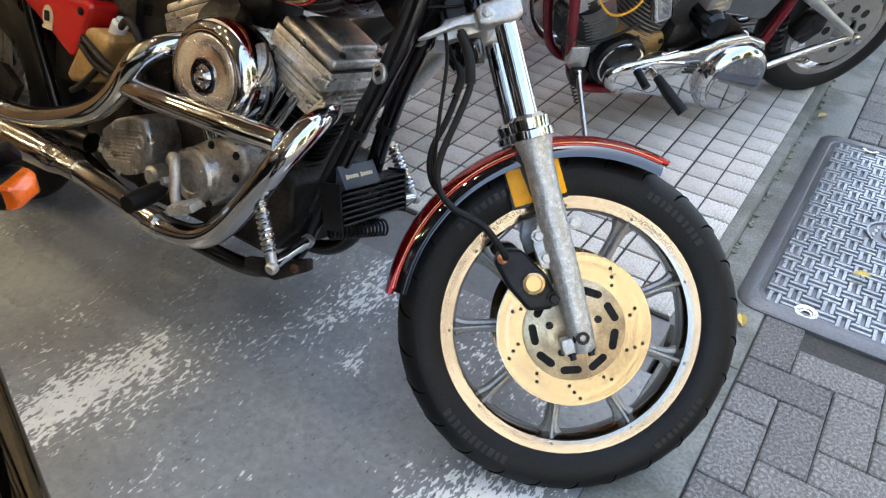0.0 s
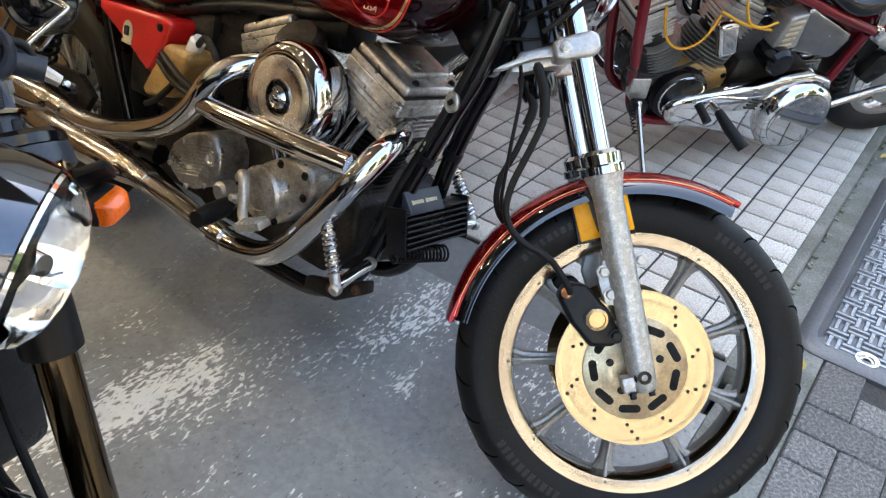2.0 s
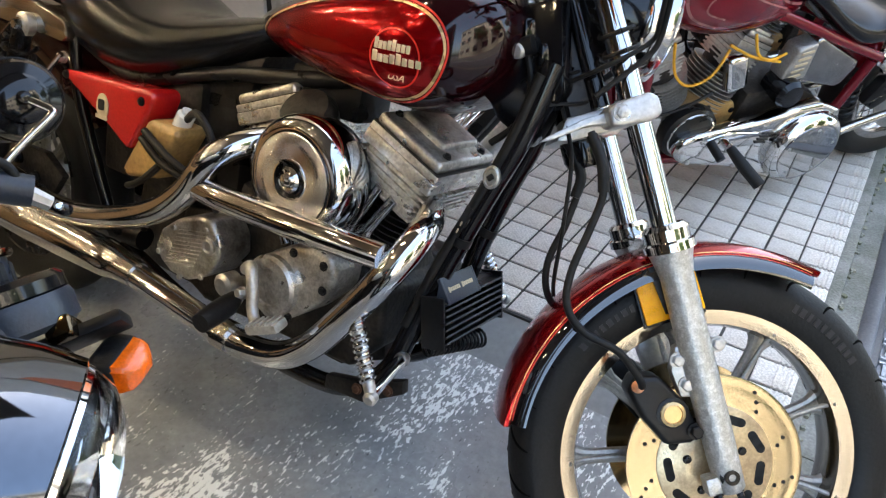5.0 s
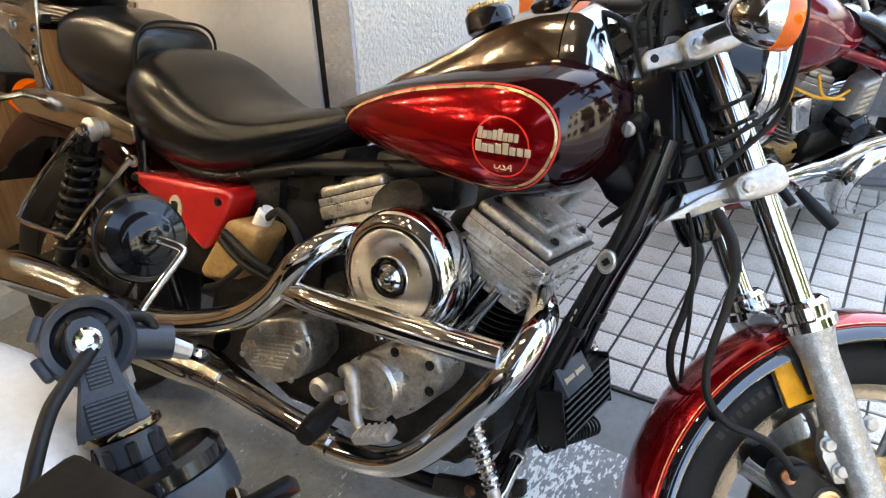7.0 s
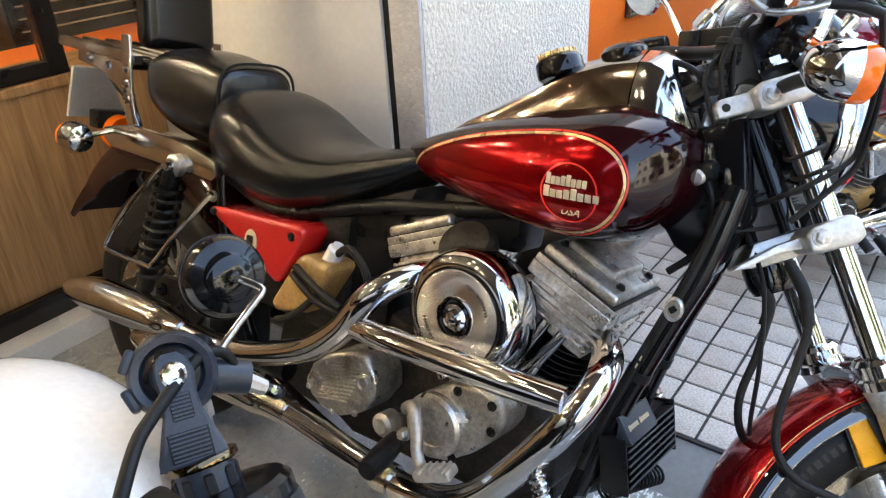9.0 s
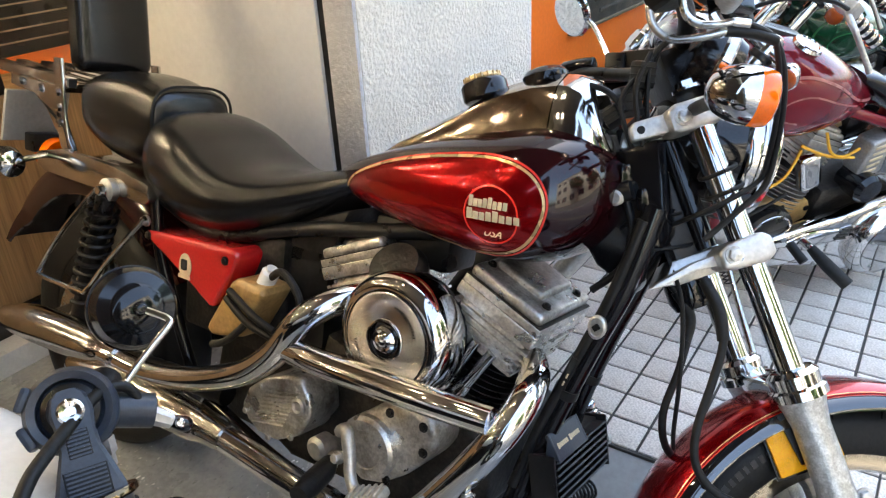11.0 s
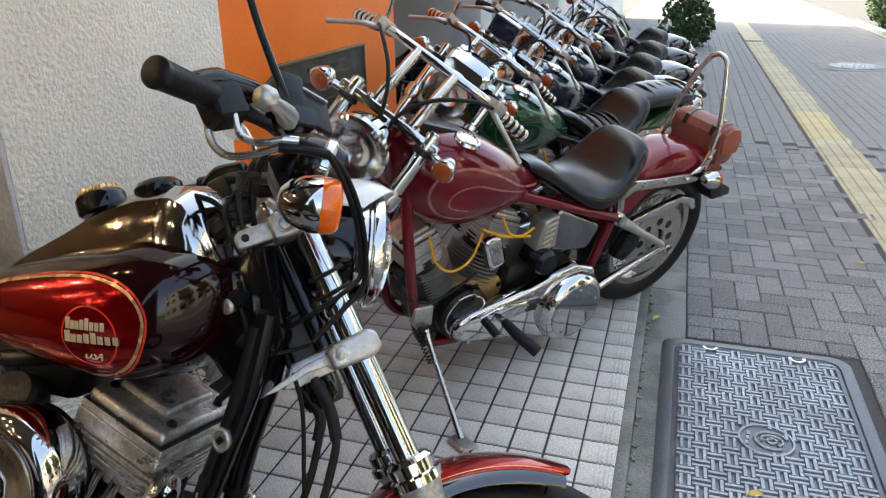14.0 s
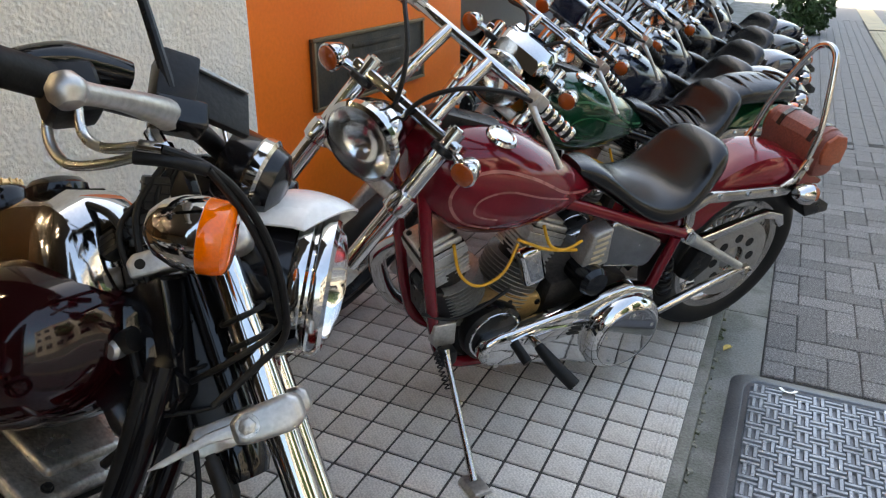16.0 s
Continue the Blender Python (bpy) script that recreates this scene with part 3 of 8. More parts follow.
# added wall, its height and length chosen to keep sun off the pavement
structure(slab("facade_lower", -9.0, -1.36, 9.001, 19.0, -0.12, 8.5, PANEL), "tall plain grey wall added to shade the far pavement", "wall")

# the building across the street, which the paint and chrome mirror
across = thing("opposite_building", pose(11.0, -4.0, -0.16), "brown tiled building across the street with dark windows", "building")
part("wall", box(4.0, 20.0, 9.0, Matrix.Translation((2.0, 0, 4.5)), 0.02), PALE_TILE, across)
part("roof", box(4.4, 20.4, 0.3, Matrix.Translation((2.0, 0, 9.15)), 0.03), CONCRETE, across, "flat concrete roof")
for row in range(3):
    for col in range(6):
        win = part("window", box(0.08, 1.9, 1.5, Matrix.Translation((-0.02, -8.0 + 3.2 * col, 1.7 + 2.9 * row)), 0.01), WHITE, across, "white window frame")
        part("pane", box(0.04, 0.86, 1.36, Matrix.Translation((-0.05, -8.46 + 3.2 * col, 1.7 + 2.9 * row)), 0.004), BLACK, win)
        part("pane", box(0.04, 0.86, 1.36, Matrix.Translation((-0.05, -7.54 + 3.2 * col, 1.7 + 2.9 * row)), 0.004), BLACK, win)

# added wall out of view; keeps street light off the forecourt behind the camera
structure(slab("wall_side", 0.30, 0.45, -7.0, -1.9, -0.069, 2.70, DARK_WALL), "plain dark wall added out of view to screen off the street", "wall")


# ---- the red touring motorcycle, right side seen ----
TANK = [(-0.990, 0.836, 0.862, 0.03), (-0.92, 0.808, 0.893, 0.085), (-0.82, 0.79, 0.932, 0.128), (-0.72, 0.777, 0.962, 0.152), (-0.62, 0.770, 0.986, 0.162),
        (-0.55, 0.776, 1.0, 0.158), (-0.492, 0.80, 0.992, 0.136), (-0.456, 0.838, 0.968, 0.098), (-0.440, 0.87, 0.940, 0.05)]


def dense(table, per=6):
    """The stations of a loft, filled in as its skin is."""
    return np.array(sorted((a.x, a.y, a.z, b.x) for a, b in zip(spline([r[:3] for r in table], per), spline([(r[3], 0, 0) for r in table], per))))


DENSE = {}


def tank_side(x, z, lift=0.0, table=TANK):
    """The half width of the tank at x and z, with lift metres more."""
    if id(table) not in DENSE:
        DENSE[id(table)] = dense(table)
    t = DENSE[id(table)]
    zb, zt, w = (np.interp(x, t[:, 0], t[:, k]) for k in (1, 2, 3))
    s = min(0.999, abs((z - (zb + zt) / 2) / ((zt - zb) / 2)))
    return w * (1 - s ** 2.5) ** (1 / 2.5) + lift


def outline_on_tank(outline, lift, side):
    return [Vector((p.x, side * tank_side(p.x, p.z, lift), p.z)) for p in spline([(x, 0, z) for x, z in outline], 8)]


def strip_on_tank(outline, side, lift, half):
    """A flat stripe of that half width, laid along an outline on the tank's side."""
    pts = outline_on_tank(outline, lift, side)
    bm = bmesh.new()
    n = len(pts)
    cen = sum(pts, Vector()) / n
    rows = []
    for k, p in enumerate(pts):
        d = (pts[(k + 1) % n] - pts[k - 1]).normalized()
        s = d.cross(Vector((0, 1, 0))).normalized() * half
        a, b = p + s, p - s
        rows.append((bm.verts.new((a.x, side * tank_side(a.x, a.z, lift), a.z)), bm.verts.new((b.x, side * tank_side(b.x, b.z, lift), b.z))))
    for a, b in zip(rows, rows[1:]):
        bm.faces.new((a[0], a[1], b[1], b[0]))
    return bm


def patch_on_tank(outline, side, lift, rings=9):
    """A panel that fills an outline on the tank's side."""
    flat = [Vector((p.x, 0, p.z)) for p in spline([(x, 0, z) for x, z in outline], 8)][:-1]
    cen = sum(flat, Vector()) / len(flat)
    bm = bmesh.new()
    prev, tip = None, bm.verts.new((cen.x, side * tank_side(cen.x, cen.z, lift), cen.z))
    for r in range(1, rings + 1):
        row = []
        for p in flat:
            q = cen + (p - cen) * (r / rings)
            row.append(bm.verts.new((q.x, side * tank_side(q.x, q.z, lift), q.z)))
        for k in range(len(row)):
            j = (k + 1) % len(row)
            bm.faces.new((row[k], row[j], tip) if prev is None else (prev[k], prev[j], row[j], row[k]))
        prev = row
    return bm


# half width and drop of a tyre's crown, in shares of its width
CROWN = ((0.0, 0.0), (0.10, 0.008), (0.20, 0.035), (0.30, 0.085), (0.38, 0.145), (0.44, 0.215), (0.48, 0.29))


def crown_drop(y):
    for (y0, d0), (y1, d1) in zip(CROWN, CROWN[1:]):
        if y <= y1:
            return d0 + (d1 - d0) * (y - y0) / (y1 - y0)
    return CROWN[-1][1]


def tyre_bm(c, R, w, rim, m=None):
    """A tyre round a wheel centre in x and z, its axle along y."""
    turn = (m or Matrix()) @ Matrix.Translation((c[0], 0, c[1])) @ pose(0, 0, 0, 90, 0, 0)
    prof = [(rim, -w * 0.36), (rim + 0.006, -w * 0.42), (rim + (R - rim) * 0.35, -w * 0.49), (R - w * 0.36, -w * 0.5)] + [(R - w * d, -w * y) for y, d in CROWN[::-1]]
    prof += [(r, -h) for r, h in prof[-2::-1]]
    return lathe(prof, turn, 72, closed=True)


def wheel_parts(c, R, w, rim, spokes, parent, m=None, rim_mat=RIM_ALLOY, wire=False, label="", tread=True):
    """A wheel as one part (the rim), with tyre, spokes and hub below it."""
    M0 = m or Matrix()
    turn = M0 @ Matrix.Translation((c[0], 0, c[1])) @ pose(0, 0, 0, 90, 0, 0)
    prof = [(rim - 0.022, -w * 0.20), (rim - 0.016, -w * 0.36), (rim - 0.004, -w * 0.385), (rim + 0.012, -w * 0.40), (rim + 0.013, -w * 0.36), (rim, -w * 0.30)]
    prof += [(r, -h) for r, h in prof[::-1]]
    wheel = part("wheel", lathe(prof, turn, 72, closed=True), rim_mat, parent, label)
    part("tyre", tyre_bm(c, R, w, rim + 0.004, m), TYRE, wheel, "black road tyre")
    part("hub", lathe([(0.03, -w * 0.5), (0.045, -w * 0.42), (0.045, -w * 0.2), (0.032, -w * 0.1), (0.032, w * 0.1), (0.045, w * 0.2), (0.045, w * 0.42), (0.03, w * 0.5)], turn, 28), SPOKE_ALLOY, wheel)
    for k in range(spokes):
        a = 2 * math.pi * k / spokes + 0.122
        if wire:
            bm = bmesh.new()
            for s in (-1, 1):
                p0 = turn @ Vector((0.04 * math.cos(a + s * 0.9), 0.04 * math.sin(a + s * 0.9), s * w * 0.35))
                p1 = turn @ Vector(((rim - 0.015) * math.cos(a), (rim - 0.015) * math.sin(a), 0))
                tube([p0, p1], 0.0022, 6, bm, smooth=False)
            part("spoke", bm, CHROME, wheel)
        else:
            local = turn @ pose(0, 0, 0, 0, 0, math.degrees(a))
            bm = bmesh.new()
            for s in (-1, 1):
                tube([local @ Vector((0.04, s * 0.007, 0)), local @ Vector((rim * 0.55, s * 0.006, 0)), local @ Vector((rim * 0.84, s * 0.007, 0)), local @ Vector((rim - 0.010, s * 0.022, 0))], [0.010, 0.008, 0.008, 0.012], 8, bm, per=3)
            for h in (-1, 1):
                tube([local @ Vector((0.045, 0, h * w * 0.30)), local @ Vector((rim * 0.55, 0, h * w * 0.13)), local @ Vector((rim * 0.86, 0, h * w * 0.20)), local @ Vector((rim - 0.006, 0, h * w * 0.36))], [0.006, 0.0045, 0.004, 0.005], 8, bm, per=3)
            box(rim - 0.06, 0.018, 0.012, local @ Matrix.Translation(((rim + 0.03) / 2, 0, 0)), 0.002, bm)
            part("spoke", bm, SPOKE_ALLOY, wheel)
    if tread:
        for a0, count, high in ((200, 11, 0.016), (292, 9, 0.011), (20, 10, 0.014), (100, 9, 0.012)):
            for k in range(count):
                wide = (0.010, 0.007, 0.009, 0.006)[k % 4]
                for sgn in (-1, 1):
                    part("sidewall_mark", box(high, wide, 0.0016, turn @ pose(0, 0, 0, 0, 0, a0 + 2.9 * k) @ Matrix.Translation((rim + (R - rim) * 0.50, 0, sgn * w * 0.497)), 0.0), TYRE_MARK, wheel)
        for k in range(26):
            a = 2 * math.pi * k / 26
            for s in (-1, 1):
                pts = []
                for i in range(8):
                    t = i / 7
                    share = 0.05 + 0.41 * t
                    rr = R - w * crown_drop(share) - 0.0014
                    aa = a + s * 0.06 + 0.16 * t - 0.05 * t * t
                    pts.append(turn @ Vector((rr * math.cos(aa), rr * math.sin(aa), s * w * share)))
                part("groove", tube(pts, [0.0016, 0.0028, 0.0030, 0.0030, 0.0030, 0.0028, 0.0024, 0.0015], 6, per=2), GROOVE, wheel)
    return wheel


def disc_parts(c, r, y, parent, m=None, side=-1):
    """A drilled brake disc at y on the axle."""
    turn = (m or Matrix()) @ Matrix.Translation((c[0], y, c[1])) @ pose(0, 0, 0, 90, 0, 0)
    out = -side
    face = turn @ Matrix.Diagonal((1, 1, out, 1))
    disc = part("brake_disc", lathe([(r * 0.60, -0.0025), (r, -0.0025), (r, 0.0025), (r * 0.95, 0.0028), (r * 0.92, 0.0023), (r * 0.88, 0.0028), (r * 0.80, 0.0023), (r * 0.72, 0.0028), (r * 0.60, 0.0025)], face, 72, closed=True), BRASS, parent, "gold drilled brake disc")
    part("carrier", lathe([(r * 0.28, 0.0), (r * 0.655, 0.0022), (r * 0.665, 0.0036), (r * 0.645, 0.0048), (r * 0.40, 0.0052), (r * 0.36, 0.0075), (r * 0.28, 0.0075)], face, 56), CARRIER, disc, "dull brass disc carrier")
    for k in range(9):
        a = 2 * math.pi * (k + 0.3) / 9
        part("slot", box(0.0150, 0.026, 0.0016, face @ pose(0, 0, 0, 0, 0, math.degrees(a)) @ Matrix.Translation((r * 0.525, 0, 0.0050)) @ pose(0, 0, 0, 0, 0, 6), 0.0007, seg=1), DARK_GAP, disc)
        for h in (-0.013, 0.013):
            part("slot", lathe([(0.0, 0.0), (0.0075, 0.0), (0.0075, 0.0016), (0, 0.0016)], face @ pose(0, 0, 0, 0, 0, math.degrees(a)) @ Matrix.Translation((r * 0.525, 0, 0.0050)) @ pose(0, 0, 0, 0, 0, 6) @ Matrix.Translation((0, h, -0.0008)), 12), DARK_GAP, disc)
    for k in range(5):
        a = 2 * math.pi * (k + 0.15) / 5
        part("bolt", bolt(face @ pose(0, 0, 0, 0, 0, math.degrees(a)) @ Matrix.Translation((r * 0.33, 0, 0.007)), 0.0055, 0.005), SATIN, disc)
    for k in range(10):
        for q in range(3 if k % 2 else 2):
            a = 2 * math.pi * k / 10 + 0.085 * q
            part("hole", lathe([(0.0, 0.0), (0.0034, 0.0), (0.0034, 0.0006), (0, 0.0006)], face @ pose(0, 0, 0, 0, 0, math.degrees(a)) @ Matrix.Translation((r * (0.74 + 0.085 * q), 0, 0.0026)), 10), DARK_GAP, disc)
    return disc


def engine(parent, base_f, base_r, tilt, y_half, alloy, head=0.0, dirt=DIRTY, half=0.085, out=-1, fin_r=0.086, fin_mat=SATIN, rod_mat=SATIN):
    """Two finned cylinders in a V with rocker boxes; out is the side of the pushrods."""
    for base, sign in ((base_f, 1), (base_r, -1)):
        m = Matrix.Translation((base[0], 0, base[1])) @ pose(0, 0, 0, 0, sign * tilt, 0)
        cyl = part("cylinder", lathe([(0.062, 0.0), (0.062, 0.24)], m, 28), dirt, parent, "dark finned cylinder")
        for k in range(11):
            part("fin", lathe([(0.060, -0.0016), (fin_r, -0.0010), (fin_r, 0.0010), (0.060, 0.0016)], m @ Matrix.Translation((0, 0, 0.07 + 0.0125 * k)), 32), fin_mat, cyl)
        top = part("cylinder_head", box(2 * half - 0.024, 2 * y_half * 0.93, 0.072, m @ Matrix.Translation((0.003, 0, 0.246)), 0.012), alloy, parent, "stained aluminium cylinder head")
        for k in range(5):
            w = 2 * half - 0.018 + 0.0035 * k
            part("fin", box(w, 2 * y_half * (0.94 + 0.012 * k), 0.0058, m @ Matrix.Translation((0.004, 0, 0.218 + 0.0125 * k)), 0.0024, seg=2), alloy, top)
        rocker = part("rocker_box", box(2 * half, 2 * y_half * 1.02, 0.026, m @ Matrix.Translation((0.003, 0, 0.294 + head)), 0.006, seg=3), alloy, parent, "worn aluminium rocker box")
        part("middle", box(2 * half - 0.003, 2 * y_half * 1.01, 0.017, m @ Matrix.Translation((0.003, 0, 0.3135 + head)), 0.005, seg=3), alloy, rocker)
        part("lid", box(2 * half - 0.014, 2 * y_half * 0.96, 0.022, m @ Matrix.Translation((0.001, 0, 0.330 + head)), 0.010, seg=4), alloy, rocker)
        part("lid_rise", box(2 * half - 0.06, 2 * y_half * 0.62, 0.020, m @ Matrix.Translation((-0.008, 0.01, 0.342 + head)), 0.009, seg=4), alloy, rocker)
        for z in (0.3065, 0.3215):
            part("joint", box(2 * half - 0.006, 2 * y_half * 1.0, 0.002, m @ Matrix.Translation((0.003, 0, z + head)), 0.0, seg=1), dirt, rocker)
        for dx in (-half * 0.72, half * 0.72):
            for dy in (-0.6, 0.6):
                part("bolt", bolt(m @ Matrix.Translation((dx, y_half * dy, 0.341 + head)), 0.006, 0.007), SATIN, rocker)
        for dx in (0.012, 0.046):
            lo = Vector((base[0] * 0.6 + (base_f[0] + base_r[0]) * 0.2 + sign * dx * 0.8, out * y_half * 1.0, base[1] + 0.045))
            hi = m @ Vector((sign * (dx - 0.014), out * y_half * 0.94, 0.232))
            rod = part("pushrod_tube", tube([lo, hi], [0.0125, 0.010], 14, smooth=False), rod_mat, parent, "bright pushrod tube" if rod_mat is not SATIN else "black pushrod tube")
            part("collar", tube([lo.lerp(hi, 0.46), lo.lerp(hi, 0.50), lo.lerp(hi, 0.58)], [0.015, 0.015, 0.0125], 16, smooth=False), OLD_CHROME, rod)


LEAN = pose(-0.063, -0.118, -0.065, -16.5, 0, -1)
bike = thing("motorcycle", LEAN, "red and maroon motorcycle with chrome engine covers, leaning on its stand", "motorcycle")
tank = part("fuel_tank", body_loft(TANK), MAROON, bike, "dark maroon fuel tank with red side panels")
PANEL_LINE = [(-0.905, 0.838), (-0.865, 0.872), (-0.775, 0.908), (-0.672, 0.932), (-0.59, 0.941), (-0.538, 0.928), (-0.515, 0.893), (-0.525, 0.848), (-0.558, 0.815), (-0.615, 0.800), (-0.72, 0.802), (-0.815, 0.812), (-0.877, 0.823), (-0.905, 0.838)]
PANEL_LINE = [(-0.503 + (x + 0.515) * 1.128, 0.787 + (z - 0.800) * 1.128) for x, z in PANEL_LINE]
INNER = [(-0.722 + (x + 0.722) * 0.987, 0.866 + (z - 0.866) * 0.962) for x, z in PANEL_LINE]
for side in (-1, 1):
    part("side_panel", patch_on_tank(PANEL_LINE, side, 0.0022), RED, tank, "candy red panel")
    part("gold_line", strip_on_tank(INNER, side, 0.0034, 0.0020), GOLD, tank, "gold pinstripe")
    part("red_line", strip_on_tank([(-0.722 + (x + 0.722) * 1.006, 0.866 + (z - 0.866) * 1.02) for x, z in PANEL_LINE], side, 0.0030, 0.0014), STRIPE, tank, "thin red line")
badge_ring = [(-0.583 + 0.044 * math.cos(2 * math.pi * k / 16), 0.860 + 0.044 * math.sin(2 * math.pi * k / 16)) for k in range(17)]
part("badge_ring", strip_on_tank(badge_ring, -1, 0.0034, 0.0012), STRIPE, tank, "thin red ring")
for x, z, w, h in ((-0.588, 0.878, 0.066, 0.0170), (-0.579, 0.859, 0.088, 0.0170)):
    n = 7 if w < 0.06 else 8
    for k in range(n):
        xx = x - w / 2 + w * (k + 0.5) / n
        zz = z + (xx - x) * 0.04
        hh = h * (1.0, 0.72, 0.72, 0.95, 0.72, 0.72, 0.4, 0.7)[k] if n == 7 else h * (1.0, 0.72, 0.72, 0.85, 1.0, 0.72, 0.72, 0.72)[k]
        part("lettering", box(w / n * 0.90, 0.0016, hh, Matrix.Translation((xx, -tank_side(xx, zz, 0.0034), zz - (h - hh) / 2)) @ pose(0, 0, 0, math.degrees(math.atan2(tank_side(xx, zz - 0.008) - tank_side(xx, zz + 0.008), 0.016)) * -1, 0, 0), 0.0008, seg=1), CREAM, tank)
usa_font = bpy.data.curves.new("usa", "FONT")
usa_font.body, usa_font.size, usa_font.extrude, usa_font.shear, usa_font.align_x = "USA", 0.017, 0.0006, 0.25, "CENTER"
usa_tmp = bpy.data.objects.new("usa", usa_font)
usa_mesh = bpy.data.meshes.new_from_object(usa_tmp)
bpy.data.objects.remove(usa_tmp)
usa_mesh.materials.append(CREAM)
usa = new("lettering", usa_mesh)
usa.parent = tank
usa.matrix_local = Matrix.Translation((-0.578, -tank_side(-0.578, 0.832, 0.004), 0.827)) @ pose(0, 0, 0, 78, 0, 2)

dash = part("dash_console", loft([[Vector((x, y * w, z0 + (z1 - z0) * t)) for y, t in ((-1, 0), (-1, 0.55), (-0.82, 0.85), (-0.4, 1), (0.4, 1), (0.82, 0.85), (1, 0.55), (1, 0))] for x, z0, z1, w in
    ((-0.90, 0.885, 0.905, 0.028), (-0.86, 0.89, 0.930, 0.046), (-0.79, 0.90, 0.968, 0.058), (-0.735, 0.91, 1.000, 0.064), (-0.69, 0.92, 1.030, 0.068), (-0.65, 0.93, 1.050, 0.070), (-0.60, 0.94, 1.068, 0.072), (-0.555, 0.94, 1.078, 0.072))]), mat("dark chrome console", (0.30, 0.24, 0.20), 0.10, 1.0, 0.1, 8, 120, 0.02, rvar=0.04), bike, "dark chromed dash console")
part("dash_front", loft([[Vector((x, y * w, z0 + (z1 - z0) * t)) for y, t in ((-1, 0), (-1, 0.55), (-0.82, 0.85), (-0.4, 1), (0.4, 1), (0.82, 0.85), (1, 0.55), (1, 0))] for x, z0, z1, w in
    ((-0.552, 0.955, 1.077, 0.0735), (-0.535, 0.95, 1.078, 0.0745), (-0.515, 0.945, 1.070, 0.073), (-0.497, 0.94, 1.046, 0.070), (-0.480, 0.935, 1.016, 0.064), (-0.465, 0.93, 0.985, 0.053), (-0.452, 0.925, 0.958, 0.038), (-0.444, 0.92, 0.938, 0.020))]), mat("smoky chrome nose", (0.50, 0.49, 0.485), 0.07, 1.0, 0.08, 9, 160, 0.02, rvar=0.05), dash, "bright chrome front of the console")
cap_m = Matrix.Translation((-0.708, 0, 1.020)) @ pose(0, 0, 0, 0, -24, 0)
cap = part("fuel_cap", lathe([(0.036, 0), (0.04, 0.004), (0.04, 0.026), (0.036, 0.032), (0.0, 0.033)], cap_m, 32), BLACK, bike, "black fuel cap with a gold top")
part("cap_top", lathe([(0.030, 0.033), (0.032, 0.036), (0.029, 0.042), (0.0, 0.044)], cap_m, 24), GOLD, cap, "gold knurled top")
for k in range(18):
    a = 2 * math.pi * k / 18
    part("knurl", box(0.004, 0.003, 0.010, cap_m @ pose(0, 0, 0, 0, 0, math.degrees(a)) @ Matrix.Translation((0.031, 0, 0.038)), 0.001, seg=1), GOLD, cap)
part("vent_cap", lathe([(0.018, 0), (0.02, 0.004), (0.017, 0.014), (0, 0.016)], Matrix.Translation((-0.83, 0.03, 0.935)) @ pose(0, 0, 0, 0, -25, 0), 20), SATIN, bike)
part("ignition_cover", lathe([(0.036, -0.02), (0.038, 0.0), (0.037, 0.010), (0.030, 0.018), (0.016, 0.022), (0.0, 0.023)], Matrix.Translation((-0.603, 0.0, 1.063)) @ pose(0, 0, 0, 0, -20, 0), 36), BLACK, bike, "black ignition cover")
part("tank_knob", lathe([(0.006, 0), (0.006, 0.02), (0.012, 0.022), (0.012, 0.034), (0.008, 0.038), (0, 0.038)], axis_matrix((-0.442, -0.012, 0.905), (0.1, -1, 0)), 16), ALLOY, bike)

part("rider_seat", body_loft([(-0.895, 0.835, 0.866, 0.045), (-0.950, 0.790, 0.858, 0.08), (-1.020, 0.745, 0.846, 0.11), (-1.118, 0.699, 0.827, 0.145), (-1.199, 0.673, 0.829, 0.17), (-1.280, 0.662, 0.860, 0.18), (-1.346, 0.663, 0.895, 0.178), (-1.412, 0.675, 0.911, 0.165), (-1.468, 0.702, 0.894, 0.135), (-1.510, 0.742, 0.852, 0.085)], p=2.7, low=0.82), LEATHER, bike, "broad black leather rider seat")
pillion = part("pillion_seat", body_loft([(-1.470, 0.843, 0.933, 0.085), (-1.484, 0.808, 0.950, 0.105), (-1.522, 0.763, 0.960, 0.112), (-1.588, 0.758, 0.973, 0.114), (-1.680, 0.773, 0.973, 0.112), (-1.753, 0.808, 0.956, 0.105), (-1.790, 0.848, 0.928, 0.07)], p=3.2, low=0.9), LEATHER, bike, "black leather pillion seat")
front_edge = oval(-1.478, 0.803, 0.958, 0.1085, p=3.2, low=0.9)
part("piping", tube([tuple(p) for p in front_edge] + [tuple(front_edge[0])], 0.0034, 8, smooth=False), RUBBER, pillion, "raised black piping")
part("backrest", box(0.064, 0.200, 0.34, Matrix.Translation((-1.815, 0, 1.125)) @ pose(0, 0, 0, 0, -8, 0), 0.036, seg=5), LEATHER, bike, "black padded backrest")
